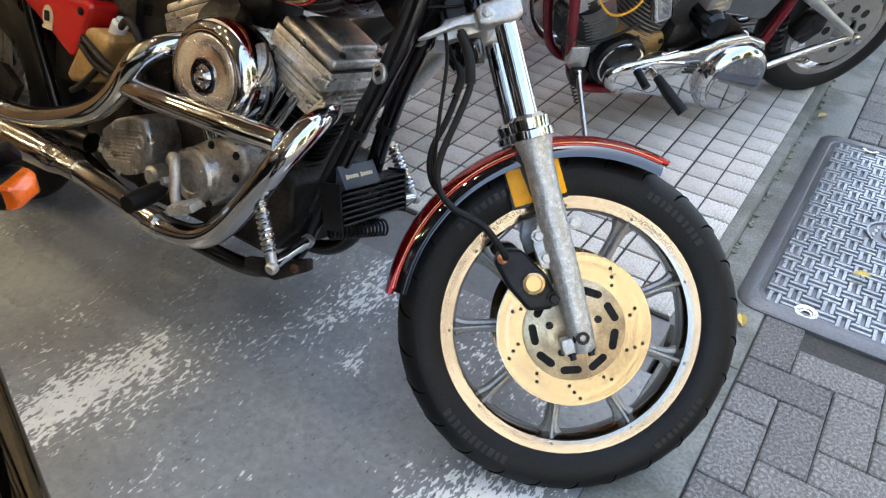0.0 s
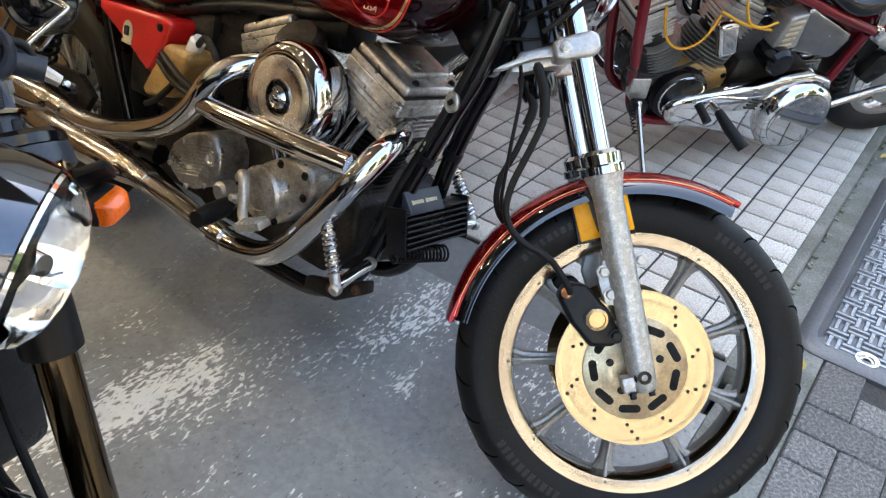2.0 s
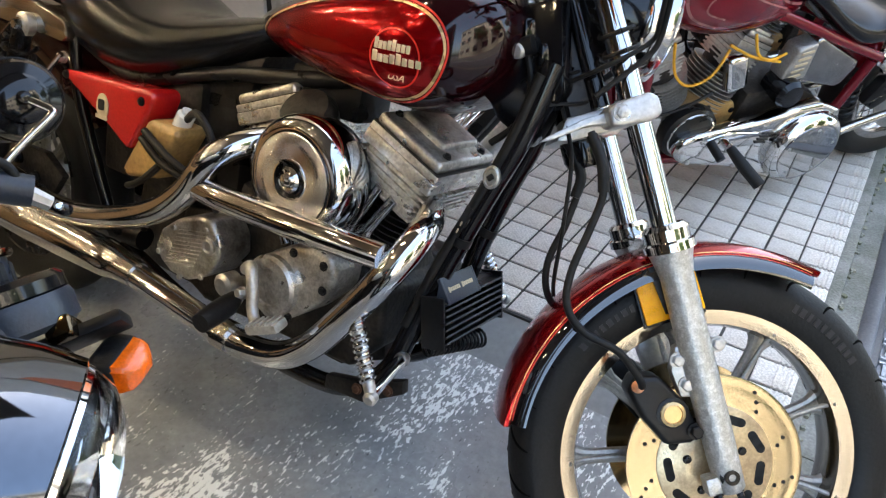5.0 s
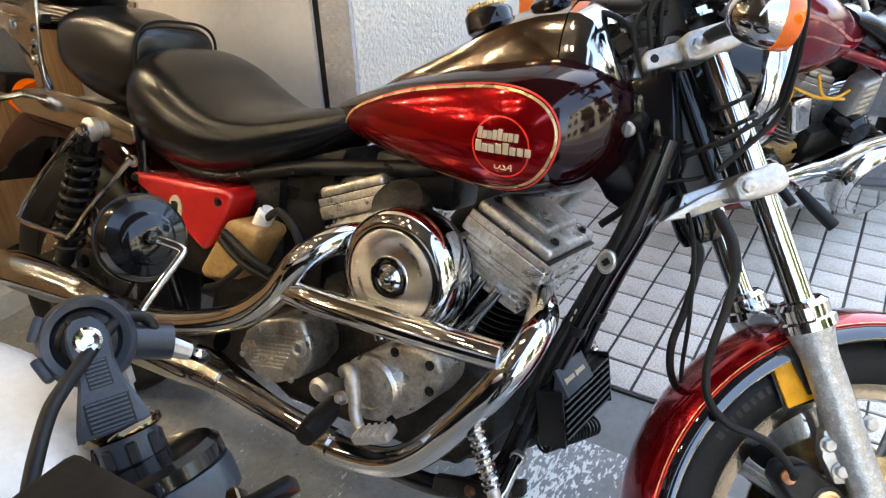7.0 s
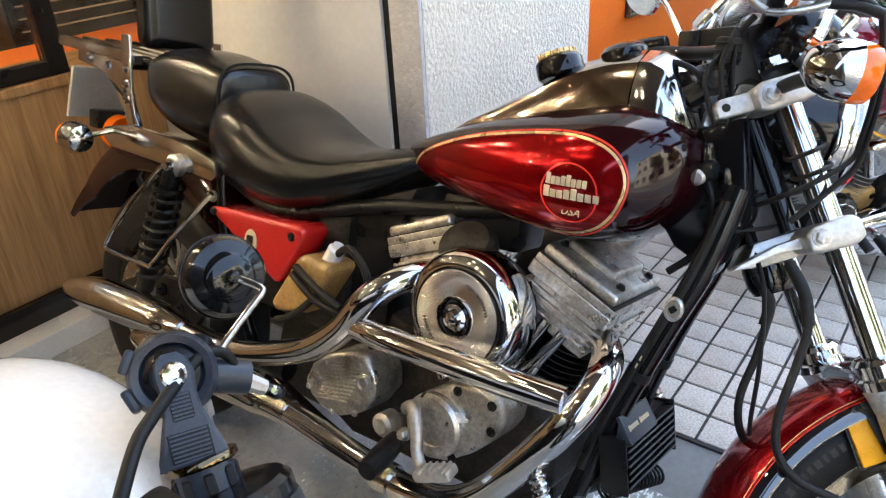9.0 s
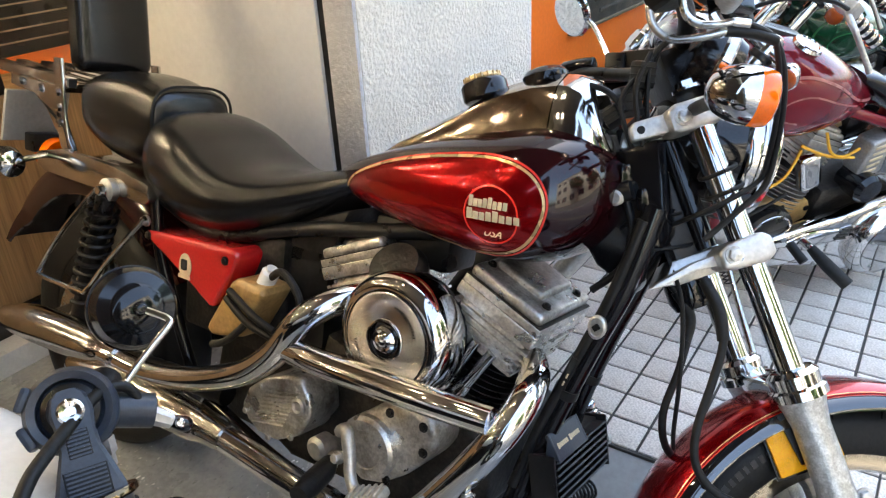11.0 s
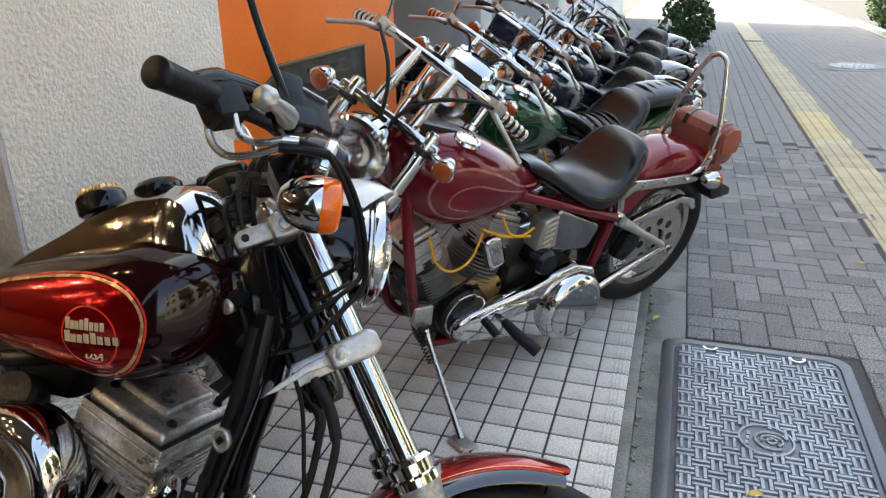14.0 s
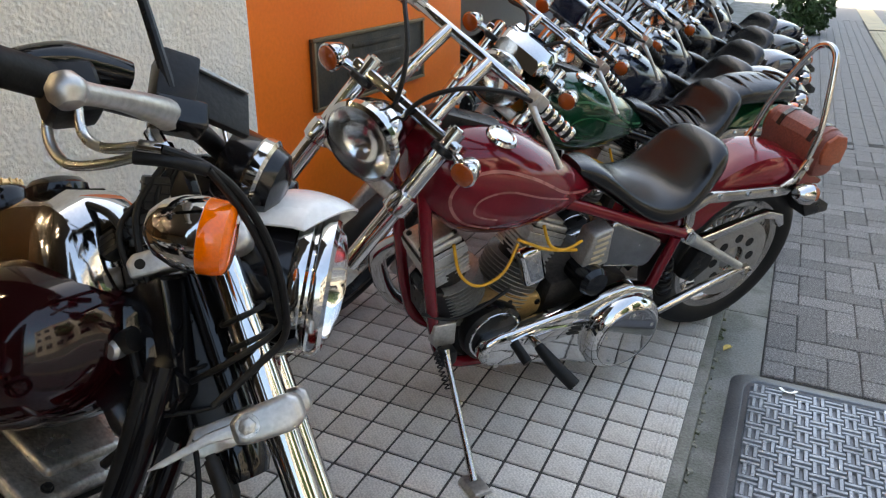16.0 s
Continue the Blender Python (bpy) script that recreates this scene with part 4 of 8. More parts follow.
for s in (-1, 1):
    part("backrest_bracket", prism([(-1.770, 0.740), (-1.700, 0.730), (-1.758, 0.800), (-1.776, 0.860), (-1.790, 0.985), (-1.822, 0.985), (-1.812, 0.860), (-1.798, 0.790)], s * 0.126, s * 0.134, 0.002), CHROME, bike, "chrome backrest bracket")
    for k in range(3):
        part("bracket_bolt", bolt(axis_matrix((-1.795 - 0.004 * k, s * 0.134, 0.835 + 0.035 * k), (0, s, 0)), 0.009, 0.007), CHROME, bike)
    part("fender_strut", prism([(-1.830, 0.735), (-1.795, 0.720), (-1.406, 0.713), (-1.392, 0.724), (-1.396, 0.756), (-1.521, 0.777), (-1.724, 0.784), (-1.830, 0.763)], s * 0.148, s * 0.172, 0.005), OLD_CHROME, bike, "grey metal mudguard strut")
    shock = part("shock_absorber", tube([(-1.519, s * 0.185, 0.720), (-1.620, s * 0.185, 0.410)], 0.021, 16, smooth=False), SATIN, bike, "black spring shock absorber")
    part("spring", coil((-1.527, s * 0.185, 0.695), (-1.604, s * 0.185, 0.456), 0.031, 0.0055, 10), SATIN, shock)
    part("shock_top", lathe([(0.024, 0), (0.026, 0.006), (0.026, 0.018), (0.018, 0.024)], axis_matrix((-1.516, s * 0.172, 0.726), (0, s, 0)), 20), ALLOY, shock)
    part("bolt", bolt(axis_matrix((-1.516, s * 0.196, 0.726), (0, s, 0)), 0.011, 0.014), CHROME, shock)
    part("shock_foot", lathe([(0.022, 0), (0.022, 0.03), (0.012, 0.036)], axis_matrix((-1.622, s * 0.168, 0.402), (0, s, 0)), 20), ALLOY, shock)
    part("bag_guard", tube([(-1.535, s * 0.20, 0.724), (-1.638, s * 0.215, 0.615), (-1.728, s * 0.22, 0.505), (-1.714, s * 0.222, 0.488), (-1.563, s * 0.222, 0.492), (-1.535, s * 0.22, 0.502), (-1.475, s * 0.21, 0.578), (-1.375, s * 0.19, 0.694)], 0.0062, 10), CHROME, bike, "bent chrome wire guard")
    part("bolt", bolt(axis_matrix((-1.382, s * 0.18, 0.686), (0, s, 0)), 0.009, 0.014), ALLOY, bike)
    ind = part("rear_indicator", lathe([(0.008, -0.035), (0.03, -0.025), (0.038, 0.0), (0.036, 0.018), (0.030, 0.022)], axis_matrix((-1.810, s * 0.25, 0.740), (-1, 0, 0)), 24), CHROME, bike, "chrome rear indicator with an amber lens")
    part("lens", lathe([(0.034, 0.018), (0.032, 0.034), (0.02, 0.042), (0, 0.044)], axis_matrix((-1.810, s * 0.25, 0.740), (-1, 0, 0)), 24), AMBER, ind, "amber lens")
    part("stalk", tube([(-1.790, s * 0.17, 0.760), (-1.790, s * 0.25, 0.745)], 0.007, 10, smooth=False), CHROME, ind)
rack = part("luggage_rack", box(0.030, 0.215, 0.022, Matrix.Translation((-1.86, 0, 0.912)) @ pose(0, 0, 0, 0, 3, 0), 0.003), CHROME, bike, "chrome luggage rack of square bars")
for y in (-0.098, -0.034, 0.032, 0.098):
    part("rail", box(0.36, 0.027, 0.027, Matrix.Translation((-1.985, y, 0.936)) @ pose(0, 0, 0, 0, 3, 0), 0.003), CHROME, rack)
    part("rail_end", box(0.002, 0.019, 0.019, Matrix.Translation((-1.8045, y, 0.9265)) @ pose(0, 0, 0, 0, 3, 0), 0.0), DARK_GAP, rack)
for s in (-1, 1):
    part("rack_stay", prism([(-1.775, 0.775), (-1.745, 0.77), (-1.800, 0.855), (-1.815, 0.915), (-2.04, 0.928), (-2.04, 0.902), (-1.93, 0.890), (-1.875, 0.860), (-1.835, 0.815)], s * 0.117, s * 0.123, 0.002), CHROME, rack, "chrome gusset plate")
    part("rack_bolt", bolt(axis_matrix((-1.90, s * 0.123, 0.905), (0, s, 0)), 0.010, 0.008), CHROME, rack)
    part("rack_bolt", bolt(axis_matrix((-1.99, s * 0.123, 0.914), (0, s, 0)), 0.010, 0.008), CHROME, rack)
part("number_plate", box(0.012, 0.17, 0.14, Matrix.Translation((-2.10, -0.03, 0.815)) @ pose(0, 0, 0, 0, 12, 0), 0.003), mat("pale plate back", (0.45, 0.46, 0.46), 0.4, 0.3, 0.1, 10, 100, 0.05), bike, "pale grey plate")
part("plate_bolt", bolt(axis_matrix((-2.107, -0.03, 0.868), (-1, 0, 0.2)), 0.008, 0.005), OLD_CHROME, bike)
part("plate_bracket", box(0.05, 0.08, 0.05, Matrix.Translation((-2.08, -0.02, 0.745)), 0.006), SATIN, bike)
part("tail_lamp", lathe([(0.045, 0), (0.05, 0.015), (0.046, 0.05), (0.02, 0.06), (0, 0.06)], axis_matrix((-2.030, 0, 0.710), (-1, 0, 0.1)), 28), AMBER, bike, "red and amber tail lamp")
part("rear_mudguard", mudguard((-1.740, 0.325), 0.432, 30, 160, 0.098, 0.085), MAROON, bike, "dark maroon rear mudguard")
rear_wheel = wheel_parts((-1.740, 0.310), 0.322, 0.13, 0.205, 9, bike, rim_mat=SATIN, label="dark cast rear wheel", tread=False)
part("rear_disc", lathe([(0.05, -0.003), (0.142, -0.003), (0.142, 0.003), (0.05, 0.003)], Matrix.Translation((-1.740, -0.085, 0.310)) @ pose(0, 0, 0, 90, 0, 0), 48, closed=True), BRUSHED, rear_wheel)
for s in (-1, 1):
    part("swing_arm", tube([(-1.20, s * 0.10, 0.33), (-1.45, s * 0.125, 0.325), (-1.86, s * 0.13, 0.31)], [0.026, 0.024, 0.022], 14), SATIN, bike)
part("belt_guard", prism([(-1.86, 0.29), (-1.80, 0.27), (-1.50, 0.33), (-1.45, 0.40), (-1.52, 0.44), (-1.68, 0.43), (-1.82, 0.36)], -0.135, -0.115, 0.006), DIRTY, bike, "dirty black rear bracket plate")
for x, z in ((-1.62, 0.40), (-1.55, 0.37), (-1.72, 0.37)):
    part("bolt", bolt(axis_matrix((x, -0.135, z), (0, -1, 0)), 0.012, 0.016), SATIN, bike)

side_cover = part("side_cover", prism([(-1.435, 0.646), (-1.416, 0.656), (-1.145, 0.676), (-1.128, 0.664), (-1.144, 0.623), (-1.190, 0.545), (-1.205, 0.538), (-1.249, 0.562), (-1.354, 0.611)], -0.158, -0.075, 0.012, seg=3), COVER_RED, bike, "bright red triangular side cover")
part("badge", lathe([(0, 0), (0.021, 0), (0.021, 0.002), (0, 0.003)], axis_matrix((-1.281, -0.1585, 0.608), (0, -1, 0)) @ Matrix.Diagonal((0.9, 1.3, 1, 1)), 24), CREAM, side_cover, "small cream shield badge")
part("badge_mark", box(0.016, 0.002, 0.022, Matrix.Translation((-1.281, -0.162, 0.612)), 0.003), DARK_GAP, side_cover)
part("badge_bar", box(0.036, 0.003, 0.008, Matrix.Translation((-1.281, -0.161, 0.586)), 0.001), CREAM, side_cover)
for x, z in ((-1.162, 0.648), (-1.408, 0.646)):
    part("bolt", bolt(axis_matrix((x, -0.1575, z), (0, -1, 0)), 0.007, 0.006), SATIN, side_cover)
part("battery_box", box(0.30, 0.20, 0.26, Matrix.Translation((-1.22, 0.01, 0.575)), 0.015), DIRTY, bike)
bottle = part("oil_bottle", prism([(-1.199, 0.503), (-1.183, 0.488), (-1.098, 0.508), (-1.039, 0.608), (-1.044, 0.623), (-1.114, 0.626), (-1.130, 0.618)], -0.17, -0.09, 0.014, seg=3), TAN, bike, "tan plastic overflow bottle")
part("bottle_cap", lathe([(0.018, 0), (0.018, 0.03), (0.012, 0.034), (0.012, 0.04)], axis_matrix((-1.071, -0.135, 0.620), (0.5, 0, 1)), 18), WHITE, bottle)
for pts in ([(-1.05, -0.14, 0.64), (-1.0, -0.16, 0.665), (-0.945, -0.17, 0.63), (-0.93, -0.18, 0.56), (-0.915, -0.17, 0.50)], [(-1.13, -0.178, 0.585), (-1.06, -0.185, 0.555), (-0.98, -0.18, 0.54), (-0.92, -0.17, 0.525)], [(-1.125, -0.176, 0.60), (-1.04, -0.19, 0.575), (-0.99, -0.185, 0.558)], [(-1.18, -0.165, 0.47), (-1.12, -0.18, 0.50), (-1.06, -0.175, 0.56)]):
    part("hose", tube(pts, 0.0075, 10), RUBBER, bike)

engine(bike, (-0.700, 0.42), (-0.775, 0.42), 22.5, 0.098, OLD_ALLOY, half=0.081, rod_mat=DARK_CHROME)
part("primary_case", prism([(-1.16, 0.29), (-1.12, 0.44), (-0.98, 0.49), (-0.60, 0.47), (-0.53, 0.40), (-0.54, 0.30), (-0.62, 0.25), (-1.08, 0.24)], 0.12, 0.21, 0.02, seg=3), SATIN, bike, "black primary drive case")
part("oil_tank", box(0.30, 0.20, 0.22, Matrix.Translation((-1.12, 0.03, 0.60)), 0.02), SATIN, bike, "black oil tank")
part("coil_pack", box(0.17, 0.10, 0.08, Matrix.Translation((-0.80, 0.0, 0.752)), 0.014), SATIN, bike)
part("under_seat_tray", prism([(-0.98, 0.66), (-0.93, 0.79), (-1.08, 0.735), (-1.30, 0.70), (-1.30, 0.64)], -0.07, 0.09, 0.012), DIRTY, bike, "black tray under the seat")
part("engine_guard", prism([(-1.30, 0.30), (-1.26, 0.56), (-1.10, 0.58), (-0.95, 0.52), (-0.60, 0.50), (-0.56, 0.30), (-0.66, 0.245), (-1.24, 0.25)], -0.055, 0.11, 0.015), DIRTY, bike, "oily black frame and engine mounts")
part("crankcase", prism([(-1.14, 0.30), (-1.10, 0.44), (-0.95, 0.47), (-0.86, 0.50), (-0.66, 0.50), (-0.57, 0.44), (-0.56, 0.34), (-0.62, 0.27), (-1.02, 0.25)], -0.085, 0.16, 0.015, seg=3), DIRTY, bike, "oily grey crankcase")
cam_cover = part("cam_cover", prism([(-0.814, 0.391), (-0.797, 0.445), (-0.777, 0.470), (-0.732, 0.498), (-0.684, 0.513), (-0.642, 0.505), (-0.626, 0.483), (-0.628, 0.450), (-0.642, 0.425), (-0.682, 0.382), (-0.727, 0.348), (-0.772, 0.335), (-0.802, 0.348)], -0.165, -0.08, 0.014, seg=3), OLD_ALLOY, bike, "stained aluminium timing cover")
part("points_cover", lathe([(0.058, -0.02), (0.058, 0.012), (0.052, 0.018), (0.036, 0.02), (0.034, 0.017), (0, 0.017)], axis_matrix((-0.756, -0.165, 0.412), (0, -1, 0)), 36), OLD_ALLOY, cam_cover)
for x, z in ((-0.652, 0.487), (-0.647, 0.442), (-0.715, 0.362), (-0.792, 0.452), (-0.722, 0.487)):
    part("bolt", bolt(axis_matrix((x, -0.164, z), (0, -1, 0)), 0.0065, 0.006), SATIN, cam_cover)
trans = part("gearbox_cover", prism([(-1.084, 0.373), (-1.069, 0.413), (-1.024, 0.450), (-0.964, 0.475), (-0.929, 0.476), (-0.904, 0.443), (-0.899, 0.408), (-0.929, 0.360), (-0.984, 0.330), (-1.034, 0.330), (-1.064, 0.346)], -0.168, -0.08, 0.012, seg=3), OLD_ALLOY, bike, "ribbed aluminium gearbox cover")
for k in range(10):
    part("rib", box(0.085, 0.005, 0.003, Matrix.Translation((-1.006 + 0.004 * k, -0.170, 0.360 + 0.009 * k)) @ pose(0, 0, 0, 0, -14, 0), 0.001, seg=1), OLD_ALLOY, trans)
part("filler_plug", lathe([(0.017, 0), (0.017, 0.006), (0.012, 0.009), (0.008, 0.006), (0, 0.006)], axis_matrix((-0.927, -0.167, 0.425), (0, -1, 0)), 24), ALLOY, trans)
for x, z in ((-0.939, 0.455), (-1.029, 0.43), (-1.069, 0.365), (-0.944, 0.355), (-1.004, 0.332)):
    part("bolt", bolt(axis_matrix((x, -0.167, z), (0, -1, 0)), 0.0055, 0.005), ALLOY, trans)

AC = axis_matrix((-0.733, -0.102, 0.622), (0, -1, 0)) @ Matrix.Diagonal((0.91, 0.91, 0.92, 1))
cleaner = part("air_cleaner", lathe([(0.100, 0.0), (0.116, 0.004), (0.1215, 0.014), (0.1225, 0.03), (0.1225, 0.052), (0.1205, 0.066), (0.115, 0.079), (0.107, 0.0875), (0.098, 0.091), (0.0915, 0.090), (0.0905, 0.086)], AC, 72), CHROME, bike, "round chrome air cleaner with a brushed face")
part("seam", lathe([(0.0912, 0.084), (0.0912, 0.0892), (0.0885, 0.0892), (0.0885, 0.084)], AC, 64, closed=True), BLACK, cleaner, "black groove")
part("face", lathe([(0.0890, 0.086), (0.0882, 0.0925), (0.0845, 0.0935), (0.060, 0.0945), (0.038, 0.0945), (0.037, 0.090)], AC, 72), SPUN, cleaner, "spun aluminium disc")
part("inner_ring", lathe([(0.040, 0.094), (0.0395, 0.097), (0.0365, 0.0975), (0.036, 0.094)], AC, 48, closed=True), CHROME, cleaner)
part("dark_ring", lathe([(0.036, 0.090), (0.034, 0.0955), (0.027, 0.094), (0.024, 0.092)], AC, 40), BLACK, cleaner, "black ring")
part("centre_dome", lathe([(0.026, 0.090), (0.0255, 0.097), (0.020, 0.102), (0.0145, 0.1005), (0.013, 0.106), (0.007, 0.110), (0, 0.110)], AC, 36), CHROME, cleaner, "chrome centre bolt")
for a0, n in ((20, 8), (62, 4), (195, 9), (255, 8)):
    for k in range(n):
        a = a0 + 4.6 * k
        part("lettering", box(0.0062 - 0.001 * (k % 2), 0.0026, 0.0005, AC @ pose(0, 0, 0, 0, 0, a) @ Matrix.Translation((0.068, 0, 0.0945)), 0.0), SATIN, cleaner)
part("backplate", lathe([(0.09, -0.03), (0.11, -0.012), (0.112, 0.002), (0.10, 0.004)], AC, 48), SATIN, cleaner)
part("carburettor", box(0.10, 0.08, 0.10, Matrix.Translation((-0.736, -0.06, 0.62)), 0.012), DIRTY, bike)
part("horn_cover", lathe([(0.05, -0.02), (0.055, 0.0), (0.045, 0.025), (0, 0.034)], axis_matrix((-0.775, -0.11, 0.715), (0, -0.7, 0.7)), 28), DIRTY, bike)

front_pipe = part("front_exhaust", tube([(-0.565, -0.02, 0.606), (-0.528, -0.055, 0.617), (-0.497, -0.105, 0.614), (-0.483, -0.155, 0.598), (-0.487, -0.190, 0.566), (-0.506, -0.206, 0.524), (-0.557, -0.208, 0.445), (-0.621, -0.208, 0.361), (-0.690, -0.208, 0.310), (-0.784, -0.208, 0.291), (-0.860, -0.208, 0.297), (-1.030, -0.212, 0.314), (-1.140, -0.215, 0.324)], 0.0255, 20), CHROME, bike, "chrome front exhaust pipe")
for x0, x1, z in ((-0.835, -0.80, 0.294), (-1.135, -1.105, 0.322)):
    part("clamp", tube([(x0, -0.208, z), (x1, -0.208, z)], 0.030, 20, smooth=False), OLD_CHROME, front_pipe)
part("lower_muffler", tube([(-1.070, -0.215, 0.320), (-1.120, -0.217, 0.324), (-1.160, -0.22, 0.326), (-1.280, -0.225, 0.328), (-1.410, -0.232, 0.328), (-1.500, -0.236, 0.326), (-1.560, -0.238, 0.325)], [0.027, 0.031, 0.038, 0.043, 0.043, 0.038, 0.020], 24), OLD_CHROME, bike, "long tapered chrome muffler")
upper_pipe = part("rear_exhaust", tube([(-0.790, -0.055, 0.655), (-0.822, -0.090, 0.660), (-0.850, -0.138, 0.655), (-0.876, -0.184, 0.638), (-0.910, -0.208, 0.600), (-0.962, -0.21, 0.528), (-1.045, -0.212, 0.463), (-1.180, -0.215, 0.408), (-1.295, -0.22, 0.383), (-1.379, -0.224, 0.381), (-1.469, -0.228, 0.387)], 0.0255, 20), CHROME, bike, "chrome rear exhaust pipe")
part("clamp", tube([(-1.408, -0.226, 0.384), (-1.435, -0.227, 0.386)], 0.030, 20, smooth=False), OLD_CHROME, upper_pipe)
part("upper_muffler", tube([(-1.400, -0.227, 0.386), (-1.440, -0.229, 0.388), (-1.480, -0.231, 0.387), (-1.585, -0.236, 0.384), (-1.689, -0.242, 0.379), (-1.762, -0.246, 0.372), (-1.830, -0.25, 0.365)], [0.027, 0.031, 0.040, 0.045, 0.045, 0.039, 0.024], 24), OLD_CHROME, bike, "tapered chrome rear muffler")
part("crossover_pipe", tube([(-0.955, -0.20, 0.546), (-0.88, -0.212, 0.551), (-0.82, -0.214, 0.553), (-0.729, -0.214, 0.557), (-0.62, -0.213, 0.562), (-0.510, -0.206, 0.566)], [0.022, 0.024, 0.024, 0.024, 0.024, 0.022], 20), CHROME, bike, "chrome crossover pipe")

pedal = part("brake_pedal", tube([(-0.805, -0.19, 0.430), (-0.780, -0.205, 0.445), (-0.760, -0.215, 0.410), (-0.750, -0.222, 0.382), (-0.730, -0.23, 0.363), (-0.700, -0.238, 0.368)], [0.012, 0.012, 0.011, 0.0105, 0.0105, 0.010], 14), ALLOY, bike, "grey cast brake pedal")
PAD = Matrix.Translation((-0.693, -0.245, 0.378)) @ pose(0, 0, 0, 14, -26, 0)
part("pad", box(0.075, 0.034, 0.018, PAD, 0.006), ALLOY, pedal)
for k in range(5):
    part("pad_rib", box(0.006, 0.032, 0.004, PAD @ Matrix.Translation((-0.028 + 0.014 * k, 0, 0.010)), 0.001, seg=1), ALLOY, pedal)
part("pedal_pivot", lathe([(0.022, 0), (0.022, 0.03), (0.014, 0.036)], axis_matrix((-0.845, -0.175, 0.385), (0, -1, 0)), 20), ALLOY, pedal)
for s in (-1, 1):
    peg = part("foot_peg", tube([(-0.815, s * 0.20, 0.372), (-0.805, s * 0.225, 0.368), (-0.797, s * 0.265, 0.363), (-0.791, s * 0.300, 0.358)], [0.013, 0.020, 0.021, 0.018], 16), RUBBER, bike, "black rubber foot peg")
    part("mount", tube([(-0.85, s * 0.15, 0.375), (-0.812, s * 0.205, 0.368)], 0.015, 14, smooth=False), ALLOY, peg)
    part("mount_bolt", bolt(axis_matrix((-0.79, s * 0.205, 0.392), (0, s, 0.2)), 0.009, 0.018), ALLOY, peg)
    up = 0.0 if s < 0 else 0.055
    hw = part("highway_peg", tube([(-0.549, s * 0.20, 0.452 + up), (-0.475, s * 0.222, 0.342 + up)], 0.0105, 14, smooth=False), ALLOY, bike, "ribbed chrome highway peg")
    part("ribbing", coil((-0.545, s * 0.201, 0.446 + up), (-0.484, s * 0.219, 0.356 + up), 0.0118, 0.0036, 11), CHROME, hw)
    part("peg_arm", tube([(-0.475, s * 0.222, 0.340 + up), (-0.500, s * 0.095, 0.352 + up * 0.7)], 0.0115, 14, smooth=False), CHROME, hw)
    part("arm_cap", lathe([(0.013, -0.004), (0.0145, 0.004), (0.011, 0.012), (0, 0.013)], axis_matrix((-0.498, s * 0.105, 0.351 + up * 0.7), (0, -s, 0)), 16), ALLOY, hw)
    part("end_bolt", lathe([(0.012, 0), (0.012, 0.012), (0.008, 0.016)], axis_matrix((-0.472, s * 0.220, 0.338 + up), (0.2, s, -0.2)), 12), ALLOY, hw)
    part("frame_tube", tube([(-0.382, s * 0.022, 0.90), (-0.402, s * 0.030, 0.78), (-0.440, s * 0.038, 0.66), (-0.476, s * 0.055, 0.53), (-0.505, s * 0.078, 0.40), (-0.53, s * 0.095, 0.31), (-0.60, s * 0.10, 0.245), (-0.72, s * 0.105, 0.225), (-1.0, s * 0.11, 0.235), (-1.25, s * 0.11, 0.30)], 0.0185, 16), BLACK, bike, "glossy black frame tube")
    part("wiring_sleeve", tube([(-0.392, s * 0.038, 0.88), (-0.414, s * 0.044, 0.77), (-0.450, s * 0.052, 0.65), (-0.486, s * 0.070, 0.53), (-0.512, s * 0.092, 0.41)], 0.0095, 14), SATIN, bike, "black wiring sleeve along the frame")
    part("frame_clip", lathe([(0.021, 0), (0.021, 0.016)], axis_matrix((-0.465, s * 0.047, 0.575), (0.25, 0, 1)), 18), SATIN, bike)
    part("upper_frame", tube([(-0.42, s * 0.03, 0.92), (-0.70, s * 0.05, 0.80), (-1.0, s * 0.085, 0.74), (-1.25, s * 0.11, 0.68), (-1.42, s * 0.13, 0.73), (-1.60, s * 0.14, 0.735)], 0.015, 12), SATIN, bike)
    part("rear_frame_tube", tube([(-1.41, s * 0.14, 0.735), (-1.40, s * 0.135, 0.62), (-1.37, s * 0.12, 0.50), (-1.30, s * 0.11, 0.34)], 0.0135, 12), BLACK, bike)
part("frame_emblem", lathe([(0.017, -0.006), (0.017, 0.003), (0.013, 0.005), (0.0115, 0.003), (0, 0.004)], axis_matrix((-0.428, -0.056, 0.705), (0.1, -1, 0.0)) @ Matrix.Diagonal((0.85, 1.15, 1, 1)), 28), ALLOY, bike, "small chrome medallion")
part("emblem_mark", box(0.010, 0.003, 0.012, Matrix.Translation((-0.428, -0.061, 0.705)) @ pose(0, 0, 0, 0, 45, 0), 0.002), SATIN, bike)
part("frame_label", box(0.012, 0.002, 0.10, Matrix.Translation((-0.463, -0.066, 0.60)) @ pose(0, 0, 0, 0, 15, 0), 0.001), SATIN, bike)
for k in range(4):
    part("label_bar", box(0.0025, 0.002, 0.008, Matrix.Translation((-0.4585 - 0.0042 * k, -0.0675, 0.616 - 0.014 * k)) @ pose(0, 0, 0, 0, 15, 0), 0.0), CREAM, bike)
part("neck_gusset", prism([(-0.47, 0.965), (-0.40, 1.0), (-0.355, 0.86), (-0.39, 0.76), (-0.46, 0.79), (-0.52, 0.86)], -0.02, 0.02, 0.008), BLACK, bike, "black steering head gusset")
REG = Matrix.Translation((-0.466, 0.012, 0.436)) @ pose(0, 0, 0, 0, -14, 0)
rect = part("regulator", box(0.030, 0.215, 0.086, REG, 0.005), SATIN, bike, "black finned regulator with a cover")
